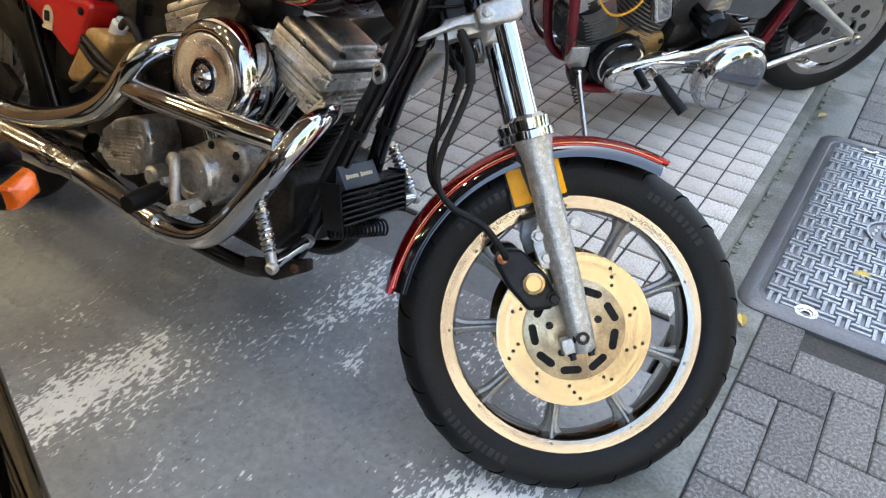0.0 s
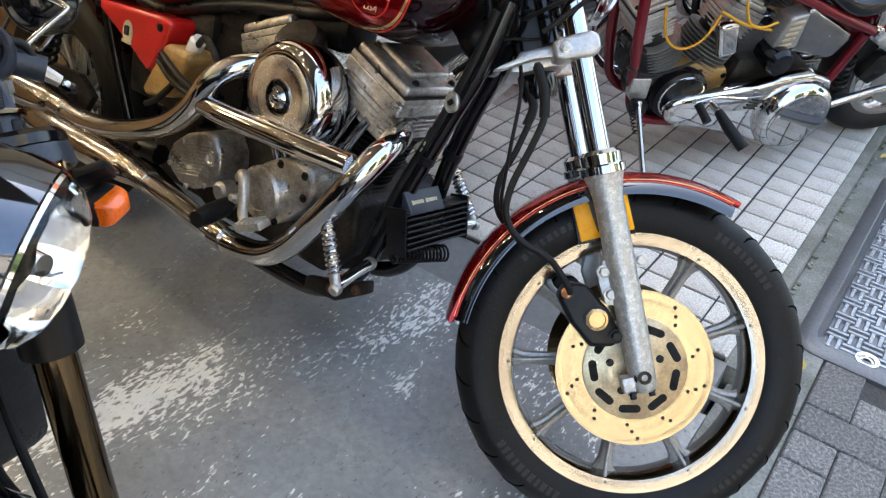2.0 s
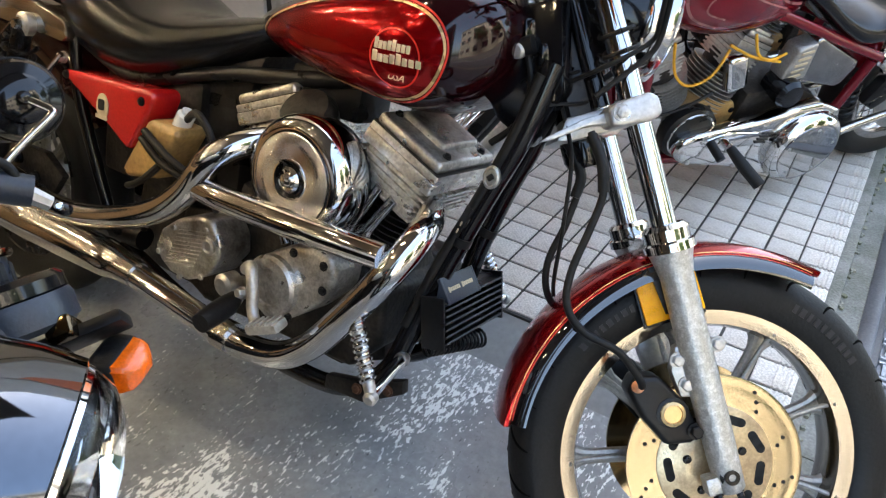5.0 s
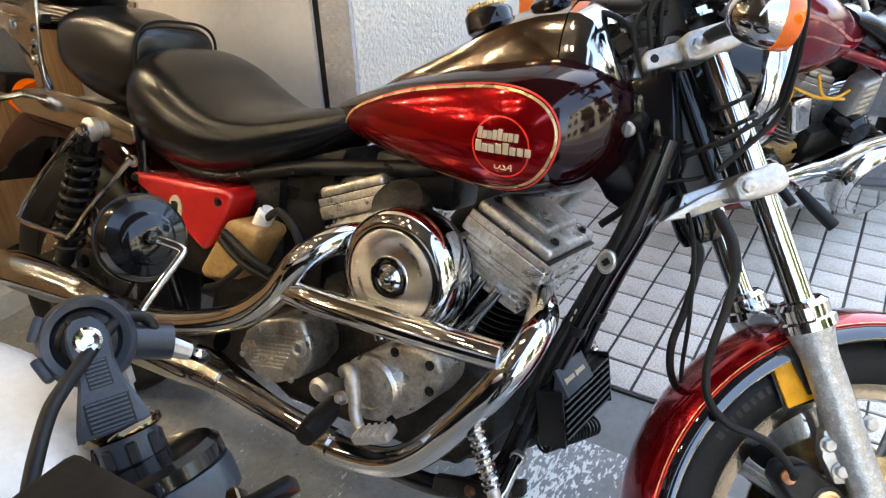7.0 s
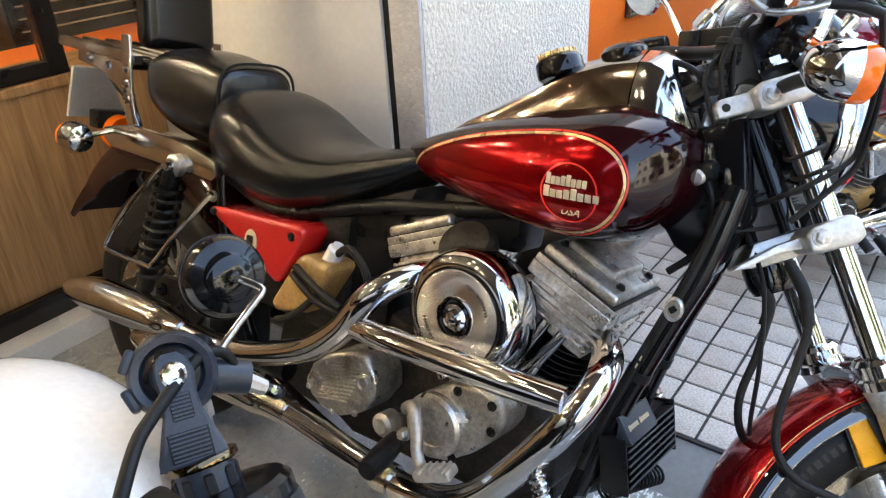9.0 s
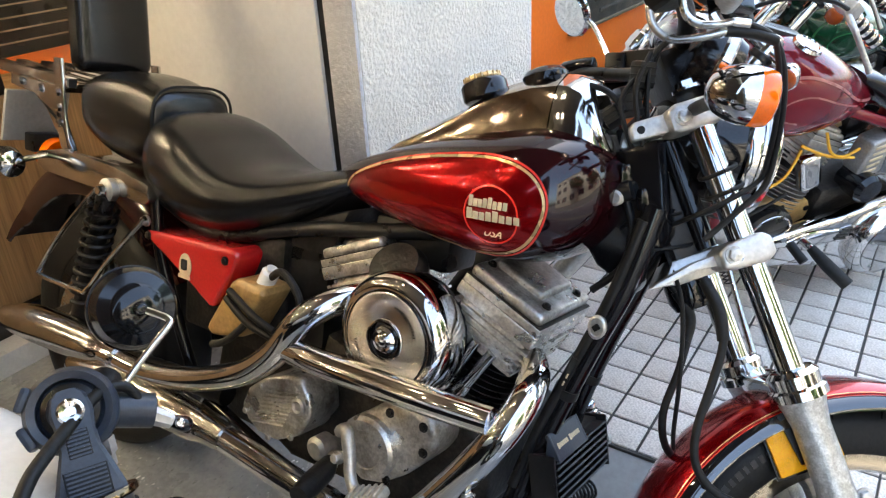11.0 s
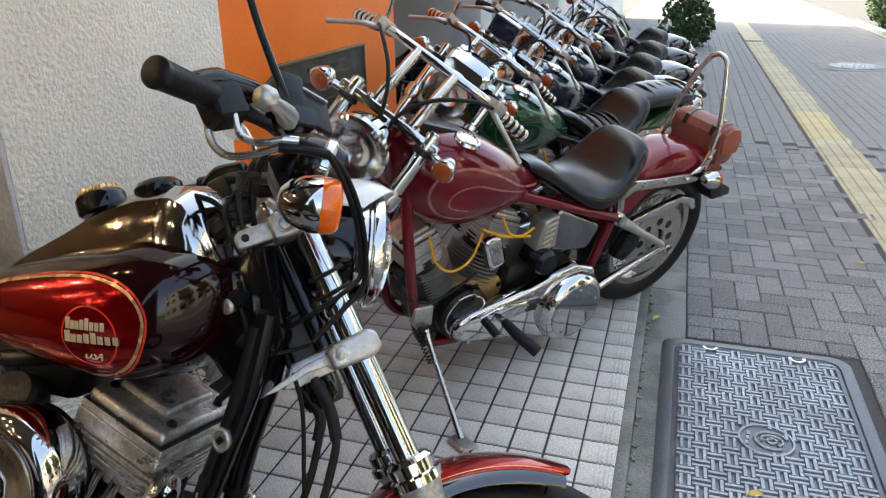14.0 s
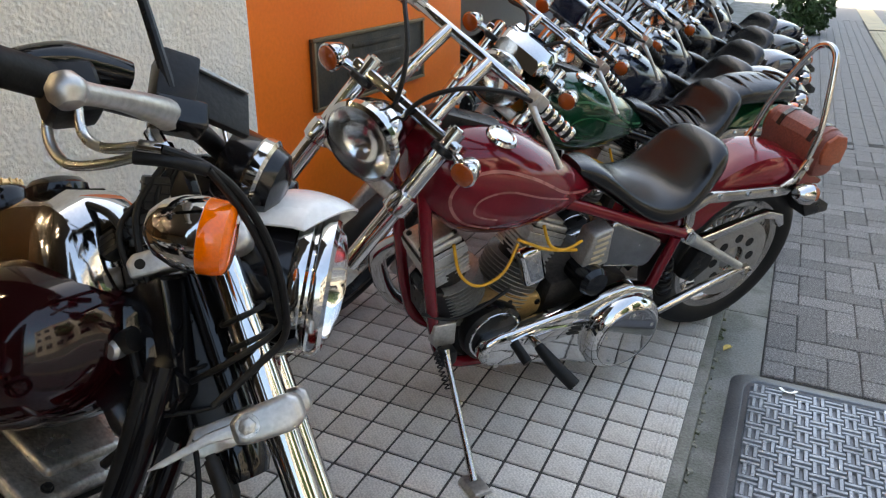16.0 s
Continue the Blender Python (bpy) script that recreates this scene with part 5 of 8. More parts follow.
for k in range(7):
    part("fin", box(0.026, 0.205, 0.0042, REG @ Matrix.Translation((0.022, 0, -0.036 + 0.012 * k)), 0.0014, seg=1), SATIN, rect)
for y in (-0.108, 0.108):
    part("end_plate", box(0.046, 0.006, 0.094, REG @ Matrix.Translation((0.010, y, 0)), 0.002), SATIN, rect)
COVR = Matrix.Translation((-0.456, -0.03, 0.494)) @ pose(0, 0, 0, 0, -38, 0)
cov = part("cover", box(0.010, 0.104, 0.048, COVR, 0.003), GREY_PLASTIC, rect, "dark grey plastic cover")
for y in (-0.053, 0.053):
    part("side", prism([(0.005, 0.025), (0.005, -0.024), (-0.028, -0.024)], y - 0.003, y + 0.003, 0.001, None, COVR), GREY_PLASTIC, cov)
for k in range(13):
    if k != 6:
        part("lettering", box(0.0012, 0.0045, 0.0095 if k in (0, 7) else 0.0070, COVR @ Matrix.Translation((0.0054, -0.040 + 0.0064 * k, 0.0)), 0.0), CREAM, cov)
part("lower_coil", coil((-0.475, -0.07, 0.375), (-0.43, 0.06, 0.372), 0.017, 0.0028, 15), SATIN, bike)
part("sump_guard", prism([(-0.64, 0.235), (-0.55, 0.245), (-0.47, 0.300), (-0.475, 0.325), (-0.56, 0.285), (-0.64, 0.262)], -0.125, -0.105, 0.004), DIRTY, bike, "dark bracket plate below the engine")
for x, z in ((-0.50, 0.295), (-0.565, 0.268)):
    part("bolt", bolt(axis_matrix((x, -0.126, z), (0, -1, 0)), 0.008, 0.008), mat("rusty bolt", (0.10, 0.045, 0.025), 0.7, 0.3, 0.4, 30, 200, 0.3) if z > 0.28 else bpy.data.materials["rusty bolt"], bike)
part("kick_stand", tube([(-0.98, 0.13, 0.24), (-0.96, 0.20, 0.13), (-0.95, 0.285, 0.085)], [0.014, 0.011, 0.010], 12), SATIN, bike, "black side stand")

# front end, turned to the left: x forward, y left, z up the fork
rk, st = radians(31), radians(35)
f_right = Vector((math.cos(rk) * math.sin(st), -math.cos(st), math.sin(rk) * math.sin(st)))
f_up = Vector((-math.sin(rk), 0, math.cos(rk)))
f_fwd = f_up.cross(f_right)
if f_fwd.x < 0:
    f_fwd = -f_fwd
FK = Matrix((f_fwd, -f_right, f_up)).transposed().to_4x4()


def fk(name, bm, material, parent=None, label=""):
    bm.transform(FK)
    return part(name, bm, material, parent or bike, label)


WC = (0.196, 0.278)
front_wheel = wheel_parts(WC, 0.332, 0.100, 0.242, 9, bike, FK, label="cast front wheel with a worn bright rim")
disc_parts(WC, 0.146, -0.062, front_wheel, FK, -1)
disc_parts(WC, 0.146, 0.062, front_wheel, FK, 1)
for s in (-1, 1):
    fk("fork_tube", tube([(0.200, s * 0.10, 1.10), (0.200, s * 0.10, 0.62)], 0.0200, 24, smooth=False), CHROME, None, "chrome fork tube")
    leg = fk("fork_slider", lathe([(0.020, 0.245), (0.0235, 0.25), (0.0245, 0.30), (0.0255, 0.36), (0.0265, 0.60), (0.031, 0.625), (0.035, 0.640)], Matrix.Translation((0.200, s * 0.10, 0)), 28), FORK_ALLOY, None, "mottled aluminium fork slider")
    fk("collar", lathe([(0.035, 0.640), (0.041, 0.642), (0.041, 0.655), (0.036, 0.658), (0.037, 0.676), (0.030, 0.683), (0.021, 0.684)], Matrix.Translation((0.200, s * 0.10, 0)), 32), CHROME, leg, "chrome collar")
    fk("axle_nut", lathe([(0.017, 0), (0.017, 0.010), (0.012, 0.012), (0.012, 0.018), (0.006, 0.018), (0.006, 0.012), (0, 0.012)], axis_matrix((0.199, s * 0.108, 0.274), (0, s, 0)), 24), SATIN, leg)
    fk("axle_clamp", box(0.05, 0.03, 0.03, Matrix.Translation((0.185, s * 0.10, 0.262)), 0.006), FORK_ALLOY, leg)
    for dx in (-0.012, 0.030):
        fk("bolt", bolt(axis_matrix((0.185 + dx * 0.8, s * 0.11, 0.247), (0, s * 0.4, -1)), 0.006, 0.012), SATIN, leg)
    fk("cap_bolt", bolt(axis_matrix((0.2, s * 0.10, 1.118), (0, 0, 1)), 0.016, 0.016), CHROME, None)
    for x, z in ((0.168, 0.470), (0.172, 0.428), (0.236, 0.478)):
        fk("bolt", bolt(axis_matrix((x, s * 0.098, z), (0, s, 0)), 0.0095, 0.012), ALLOY, leg)
    fk("lug", prism([(0.16, 0.41), (0.18, 0.405), (0.205, 0.42), (0.205, 0.50), (0.17, 0.49), (0.155, 0.455)], s * 0.075, s * 0.098, 0.004), ALLOY, leg)
    refl = fk("side_reflector", box(0.10, 0.008, 0.068, Matrix.Translation((0.192, s * 0.066, 0.563)) @ pose(0, 0, 0, 0, -2, 0), 0.003), YELLOW, None, "amber side reflector")
    fk("reflector_back", box(0.106, 0.005, 0.078, Matrix.Translation((0.192, s * 0.0595, 0.561)), 0.002), SATIN, refl)
    cal = fk("caliper", prism([(0.080, 0.442), (0.098, 0.462), (0.135, 0.452), (0.168, 0.395), (0.178, 0.345), (0.160, 0.332), (0.118, 0.340), (0.092, 0.392)], s * 0.046, s * 0.098, 0.010, seg=3), SATIN, None, "black brake caliper")
    fk("piston_cap", lathe([(0.020, 0), (0.020, 0.004), (0.015, 0.006), (0.014, 0.003), (0, 0.003)], axis_matrix((0.140, s * 0.0975, 0.388), (0, s, 0)), 28), GOLD, cal, "brass piston cap")
    fk("piston_ring", lathe([(0.026, -0.012), (0.026, 0.002), (0.021, 0.003), (0.021, -0.01)], axis_matrix((0.140, s * 0.0975, 0.388), (0, s, 0)), 28, closed=True), SATIN, cal)
    fk("bolt", bolt(axis_matrix((0.168, s * 0.098, 0.352), (0, s, 0)), 0.010, 0.014), SATIN, cal)
    fk("banjo", lathe([(0.010, 0), (0.010, 0.012), (0.006, 0.014)], axis_matrix((0.098, s * 0.098, 0.445), (-0.3, s, 0.3)), 14), mat("copper union", (0.55, 0.25, 0.14), 0.4, 0.9, 0.2, 30, 200, 0.1) if s < 0 else bpy.data.materials["copper union"], cal)
    lower = fk("lower_clamp", prism([(0.150, 0.850), (0.165, 0.845), (0.215, 0.842), (0.232, 0.850), (0.232, 0.876), (0.220, 0.886), (0.165, 0.884), (0.150, 0.876)], s * 0.070, s * 0.130, 0.008, seg=3), ALLOY, None, "grey cast lower fork clamp")
    fk("clamp_bolt", bolt(axis_matrix((0.170, s * 0.130, 0.866), (0, s, 0)), 0.010, 0.010), OLD_ALLOY, lower)
    upper = fk("upper_clamp", prism([(0.150, 1.062), (0.165, 1.058), (0.230, 1.058), (0.240, 1.066), (0.240, 1.092), (0.228, 1.100), (0.165, 1.102), (0.150, 1.094)], s * 0.070, s * 0.128, 0.008, seg=3), ALLOY, None, "grey cast upper fork clamp")
    fk("clamp_bolt", bolt(axis_matrix((0.172, s * 0.128, 1.079), (0, s, 0)), 0.010, 0.010), OLD_ALLOY, upper)
    ind = fk("indicator", lathe([(0.006, -0.047), (0.020, -0.043), (0.033, -0.032), (0.0420, -0.014), (0.0455, 0.002), (0.0455, 0.010), (0.042, 0.012)], axis_matrix((0.200, s * 0.266, 1.063), (1, 0, -0.58)) @ Matrix.Diagonal((0.86, 0.86, 1.0, 1)), 32), CHROME, None, "chrome bullet indicator with an amber lens")
    fk("lens", lathe([(0.0440, 0.008), (0.0450, 0.011), (0.0440, 0.026), (0.0415, 0.033), (0.036, 0.0365), (0.018, 0.0385), (0, 0.039)], axis_matrix((0.200, s * 0.266, 1.063), (1, 0, -0.58)) @ Matrix.Diagonal((0.86, 0.86, 1.0, 1)), 32), AMBER, ind, "amber lens")
    fk("stalk", tube([(0.19, s * 0.12, 1.085), (0.19, s * 0.17, 1.08), (0.19, s * 0.24, 1.068)], 0.010, 12), SATIN, ind)
fk("lower_bridge", prism([(0.075, 0.852), (0.10, 0.846), (0.18, 0.846), (0.20, 0.86), (0.18, 0.884), (0.10, 0.884)], -0.072, 0.072, 0.006), ALLOY, None, "grey cast fork bridge")
fk("clamp_arm", prism([(0.045, 0.857), (0.065, 0.855), (0.12, 0.861), (0.17, 0.855), (0.17, 0.874), (0.12, 0.873), (0.06, 0.862)], -0.106, -0.080, 0.003), ALLOY, None, "swept cast clamp arm")
fk("upper_bridge", prism([(0.085, 1.072), (0.11, 1.064), (0.17, 1.064), (0.20, 1.072), (0.20, 1.094), (0.17, 1.100), (0.10, 1.096)], -0.072, 0.072, 0.006), ALLOY, None, "grey cast upper bridge")
arm = fk("bridge_arm", prism([(0.096, 1.070), (0.150, 1.066), (0.158, 1.072), (0.158, 1.090), (0.150, 1.096), (0.106, 1.098), (0.096, 1.09)], -0.112, -0.074, 0.006, seg=3), ALLOY, None, "grey cast clamp arm with a drilled end")
fk("drilled_hole", lathe([(0.0, 0.0), (0.0062, 0.0), (0.0062, 0.0012), (0.0, 0.0012)], axis_matrix((0.112, -0.112, 1.083), (0, -1, 0)), 20), DARK_GAP, arm)
fk("steering_stem", lathe([(0.030, 0.80), (0.036, 0.815), (0.036, 0.84), (0.034, 0.86), (0.034, 1.05), (0.036, 1.06)], Matrix.Translation((0.13, 0, 0)), 28), BLACK, None, "black steering head")
fk("fork_brace", box(0.05, 0.17, 0.030, Matrix.Translation((0.200, 0, 0.648)), 0.010, seg=3), CHROME, None, "chrome fork brace")
fend = fk("front_mudguard", mudguard(WC, 0.362, 47, 154, 0.072, 0.028), RED, None, "red front mudguard with a dark edge")
for s in (-1, 1):
    fk("edge_band", loft([[Vector((WC[0] + r * math.cos(a), s * y, WC[1] + r * math.sin(a))) for y, r in ((0.0705, 0.3445), (0.0755, 0.3395), (0.0795, 0.333), (0.0818, 0.326), (0.0822, 0.321), (0.0800, 0.321), (0.0770, 0.328), (0.0700, 0.338))] for a in (radians(48 + 105.0 * k / 48) for k in range(49))]), DEEP_BLACK, fend, "glossy black lower band")
    fk("gold_line", tube([(WC[0] + 0.3475 * math.cos(a), s * 0.0722, WC[1] + 0.3475 * math.sin(a)) for a in (radians(49 + 103 * k / 30) for k in range(31))], 0.0007, 6, smooth=False), GOLD, fend, "gold pinstripe")
    fk("red_line", tube([(WC[0] + 0.3435 * math.cos(a), s * 0.0738, WC[1] + 0.3435 * math.sin(a)) for a in (radians(49 + 103 * k / 30) for k in range(31))], 0.0007, 6, smooth=False), STRIPE, fend, "thin red line")
    fk("mudguard_stay", prism([(0.165, 0.62), (0.235, 0.62), (0.225, 0.54), (0.175, 0.54)], s * 0.0745, s * 0.0790, 0.001), SATIN, fend)
HL = axis_matrix((0.222, 0, 1.046), (0.87, 0, -0.49))
lampb = fk("headlamp", lathe([(0.02, -0.085), (0.050, -0.078), (0.070, -0.055), (0.082, -0.015), (0.087, 0.025), (0.087, 0.055)], HL, 44, caps=False), BLACK, None, "black headlamp with a chrome ring")
fk("rim_ring", lathe([(0.088, 0.052), (0.094, 0.055), (0.0965, 0.062), (0.0955, 0.072), (0.0915, 0.076), (0.0915, 0.080), (0.097, 0.083), (0.0985, 0.090), (0.0965, 0.099), (0.088, 0.104), (0.084, 0.098)], HL, 48, caps=False), CHROME, lampb, "chrome ring")
fk("lens", lathe([(0.086, 0.096), (0.070, 0.112), (0.04, 0.120), (0, 0.123)], HL, 40, caps=False), CLEAR, lampb, "clear lens")
fk("reflector_bowl", lathe([(0.084, 0.094), (0.05, 0.055), (0.02, 0.035), (0, 0.032)], HL, 40, caps=False), REFLECTOR, lampb)
VISOR = []
for k in range(33):
    a, q = radians(32 + 116 * k / 32), abs(k - 16) / 16
    crest, reach = 0.016 * (1 - q * q), 0.122 - 0.060 * q ** 1.6
    outer = [(p.x, p.z) for p in spline([(0.090, 0, -0.034 + 0.034 * q), (0.099 + crest * 0.5, 0, -0.010), (0.104 + crest * 0.9, 0, 0.025), (0.1065 + crest, 0, 0.058), (0.1055 + crest * 0.8, 0, reach * 0.80), (0.1035 + crest * 0.3, 0, reach)], 4)]
    VISOR.append([HL @ Vector((r * math.cos(a), r * math.sin(a), z)) for r, z in outer + [(r - 0.0035, z - 0.001) for r, z in outer[::-1]]])
fk("visor", loft(VISOR), WHITE, lampb, "white headlamp visor")
fk("headlamp_bracket", box(0.05, 0.14, 0.012, Matrix.Translation((0.225, 0, 0.938)), 0.004), SATIN, None)

# handlebar, grips, levers, mirrors, instruments
bar = fk("handlebar", tube([(0.105, -0.36, 1.232), (0.165, -0.27, 1.216), (0.215, -0.16, 1.212), (0.235, -0.07, 1.20), (0.24, 0, 1.195), (0.235, 0.07, 1.20), (0.215, 0.16, 1.225), (0.165, 0.27, 1.28), (0.105, 0.36, 1.32)], 0.0125, 14), SATIN, None, "black handlebar")
fk("riser", box(0.05, 0.12, 0.10, Matrix.Translation((0.22, 0, 1.15)), 0.012), SATIN, bar)
for s, dz in ((-1, 0.0), (1, 0.085)):
    end, mid = Vector((0.079, s * 0.41, 1.235 + dz)), Vector((0.135, s * 0.315, 1.224 + dz * 0.72))
    grip = fk("grip", tube([end, end.lerp(mid, 0.5), mid], [0.0185, 0.0175, 0.0175], 20, per=2), RUBBER, bar, "black rubber grip")
    fk("grip_end", lathe([(0.019, -0.004), (0.0195, 0.004), (0.014, 0.008), (0.0, 0.009)], axis_matrix(end, end - mid), 20), SATIN, grip)
    fk("switch_box", box(0.050, 0.048, 0.052, Matrix.Translation((0.140, s * 0.308, 1.214 + dz * 0.7)) @ pose(0, 0, 0, 0, 0, s * -30), 0.012, seg=3), SATIN, bar, "black switch housing")
    fk("switch_cover", tube([(0.112, s * 0.335, 1.243 + dz * 0.7), (0.145, s * 0.305, 1.246 + dz * 0.7), (0.190, s * 0.270, 1.232 + dz * 0.7)], [0.013, 0.020, 0.015], 16), BLACK, bar, "glossy black throttle housing")
    tank_box = fk("master_cylinder", box(0.040, 0.040, 0.058, Matrix.Translation((0.226, s * 0.258, 1.216 + dz * 0.6)) @ pose(0, 0, 0, 0, 24, s * -30), 0.005), SATIN, bar, "black brake fluid reservoir")
    fk("lid", box(0.082, 0.010, 0.056, Matrix.Translation((0.258, s * 0.222, 1.200 + dz * 0.6)) @ pose(0, 0, 0, 0, 22, s * -48), 0.003), RUBBER, tank_box, "flat black plate with a dull metal edge")
    fk("lid_edge", box(0.082, 0.004, 0.004, Matrix.Translation((0.268, s * 0.222, 1.226 + dz * 0.6)) @ pose(0, 0, 0, 0, 22, s * -48), 0.001), SPOKE_ALLOY, tank_box)
    fk("perch", box(0.052, 0.034, 0.030, Matrix.Translation((0.222, s * 0.276, 1.176 + dz * 0.65)) @ pose(0, 0, 0, 0, 20, s * -30), 0.006, seg=3), BLACK, bar, "black lever perch")
    lever = fk("lever", tube([(0.214, s * 0.285, 1.178 + dz * 0.7), (0.208, s * 0.318, 1.174 + dz * 0.75), (0.194, s * 0.368, 1.168 + dz * 0.8), (0.182, s * 0.412, 1.160 + dz * 0.9), (0.172, s * 0.446, 1.154 + dz)], [0.016, 0.0135, 0.010, 0.009, 0.010], 14), ALLOY, bar, "grey ball-ended lever")
    fk("ball", lathe([(0.0, -0.015), (0.009, -0.012), (0.0145, -0.004), (0.0145, 0.004), (0.009, 0.012), (0, 0.015)], Matrix.Translation((0.171, s * 0.450, 1.153 + dz)), 20), ALLOY, lever)
    fk("nut", lathe([(0.008, -0.012), (0.008, 0.006), (0.011, 0.008), (0.011, 0.018), (0.006, 0.020)], axis_matrix((0.197, s * 0.280, 1.158 + dz * 0.5), (0.2, 0, -1)), 8), CHROME, bar)
    MG = axis_matrix((0.210, s * 0.375, 1.440), (1, s * 0.18, 0.25)) @ Matrix.Diagonal((1.2, 0.92, 1, 1))
    stem = fk("mirror", lathe([(0.0, -0.004), (0.053, -0.003), (0.0575, 0.003), (0.055, 0.010), (0.02, 0.018), (0, 0.020)], MG @ pose(0, 0, 0, 0, 0, 30), 28), CHROME, bar, "chrome rounded mirror")
    fk("glass", lathe([(0, -0.0055), (0.050, -0.0055), (0.051, -0.003), (0, -0.003)], MG @ pose(0, 0, 0, 0, 0, 30), 28), MIRROR, stem, "mirror glass")
    fk("stem", tube([(0.224, s * 0.276, 1.205 + dz * 0.6), (0.228, s * 0.290, 1.30), (0.232, s * 0.330, 1.39), (0.216, s * 0.365, 1.43)], [0.0062, 0.0055, 0.005, 0.005], 10), SATIN if s < 0 else CHROME, stem)
    fk("metal_line", tube([(0.117, s * 0.303, 1.208 + dz * 0.7), (0.110, s * 0.302, 1.178 + dz * 0.5), (0.120, s * 0.307, 1.152 + dz * 0.4), (0.148, s * 0.317, 1.139 + dz * 0.3), (0.184, s * 0.328, 1.132 + dz * 0.2)], 0.0050, 12), BRUSHED, bar, "bent steel brake line")
    fk("metal_line", tube([(0.148, s * 0.324, 1.196 + dz * 0.7), (0.144, s * 0.322, 1.170 + dz * 0.5), (0.153, s * 0.324, 1.153 + dz * 0.4), (0.170, s * 0.329, 1.144 + dz * 0.3), (0.192, s * 0.333, 1.138 + dz * 0.2)], 0.0050, 12), BRUSHED, bar, "bent steel brake line")
    fk("line_sleeve", tube([(0.180, s * 0.327, 1.133 + dz * 0.2), (0.210, s * 0.327, 1.119), (0.236, s * 0.318, 1.104)], 0.0068, 12), RUBBER, bar)
    fk("line_ferrule", tube([(0.188, s * 0.333, 1.139 + dz * 0.2), (0.206, s * 0.333, 1.130)], 0.0062, 12, smooth=False), CHROME, bar)
    fk("hose", tube([(0.206, s * 0.333, 1.130), (0.234, s * 0.318, 1.110), (0.254, s * 0.280, 1.080), (0.262, s * 0.226, 1.034), (0.256, s * 0.174, 0.984), (0.240, s * 0.140, 0.945), (0.20, s * 0.13, 0.925), (0.14, s * 0.12, 0.90)], 0.0045, 10), RUBBER, bar, "black hose")
    fk("hose", tube([(0.236, s * 0.318, 1.104), (0.248, s * 0.276, 1.072), (0.254, s * 0.218, 1.026), (0.246, s * 0.166, 0.978), (0.235, s * 0.14, 0.955), (0.17, s * 0.125, 0.940), (0.10, s * 0.06, 0.935), (0.05, 0, 0.93)], 0.0038, 10), RUBBER, bar, "black cable")
for y in (-0.075, 0.065):
    IA = axis_matrix((0.255, y, 1.165), (-0.72, 0, 0.70))
    inst = fk("instrument", lathe([(0.020, -0.060), (0.040, -0.050), (0.047, -0.030), (0.049, 0.012), (0.045, 0.020)], IA, 32), BLACK, None, "black round instrument with a chrome band")
    fk("band", lathe([(0.047, -0.034), (0.0515, -0.030), (0.0515, -0.018), (0.048, -0.014)], IA, 32, closed=True), CHROME, inst, "chrome band")
    fk("dial", lathe([(0, 0.019), (0.044, 0.019), (0.044, 0.016), (0, 0.016)], IA, 28), BLACK, inst)
for pts, r in (([(0.17, -0.10, 1.19), (0.13, -0.11, 1.15), (0.115, -0.105, 1.10), (0.11, -0.09, 1.03)], 0.0042), ([(0.185, -0.09, 1.19), (0.150, -0.085, 1.14), (0.125, -0.070, 1.08), (0.11, -0.072, 1.02), (0.10, -0.08, 0.95)], 0.0036),
               ([(0.15, -0.09, 1.17), (0.105, -0.10, 1.14), (0.095, -0.10, 1.10), (0.10, -0.08, 1.05)], 0.0038), ([(0.19, -0.08, 1.20), (0.16, -0.10, 1.17), (0.140, -0.095, 1.12), (0.126, -0.070, 1.05), (0.12, -0.080, 0.98)], 0.0034),
               ([(0.01, -0.03, 1.205), (0.05, -0.075, 1.19), (0.09, -0.09, 1.16), (0.105, -0.095, 1.12)], 0.0048)):
    fk("wiring_loom", tube(pts, r, 10), RUBBER, None, "thin black wiring loom")
for x, y, z, sx, sy, sz, turn in ((0.120, -0.075, 1.135, 0.034, 0.030, 0.048, 12), (0.085, -0.085, 1.120, 0.024, 0.022, 0.030, -20), (0.150, -0.090, 1.165, 0.030, 0.026, 0.040, 25)):
    plug = fk("wire_connector", box(sx, sy, sz, Matrix.Translation((x, y, z)) @ pose(0, 0, 0, turn, turn * 0.6, turn), 0.004), SATIN, None, "black plastic wire connector")
    for k in range(3):
        fk("connector_rib", box(sx * 1.06, sy * 1.06, sz * 0.07, Matrix.Translation((x, y, z)) @ pose(0, 0, 0, turn, turn * 0.6, turn) @ Matrix.Translation((0, 0, sz * (k - 1) * 0.28)), 0.001, seg=1), RUBBER, plug)
fk("choke_box", box(0.05, 0.05, 0.055, Matrix.Translation((0.045, -0.045, 1.175)) @ pose(0, 0, 0, 0, -20, 15), 0.010, seg=3), SATIN, None, "black switch box")
fk("steering_cover", box(0.052, 0.040, 0.185, Matrix.Translation((0.128, -0.050, 0.965)), 0.014, seg=3), SATIN, None, "satin black steering head cover")
fk("neck_tube", tube([(0.158, -0.066, 0.886), (0.158, -0.066, 1.058)], 0.0165, 20, smooth=False), BLACK, None, "gloss black tube beside the fork")
for z in (0.905, 0.955, 1.01, 1.04):
    fk("neck_tie", tube([(0.098 + 0.05 * math.cos(a), -0.050 + 0.032 * math.sin(a), z + 0.006 * math.sin(2 * a)) for a in (2 * math.pi * k / 14 for k in range(15))], 0.0028, 8), RUBBER, None)
for x, y, z in ((0.086, -0.078, 0.93), (0.092, -0.080, 0.985), (0.078, -0.076, 1.03)):
    fk("neck_plug", box(0.026, 0.020, 0.034, Matrix.Translation((x, y, z)) @ pose(0, 0, 0, 10, 15, 20), 0.005), BLACK, None, "small black wire plug")
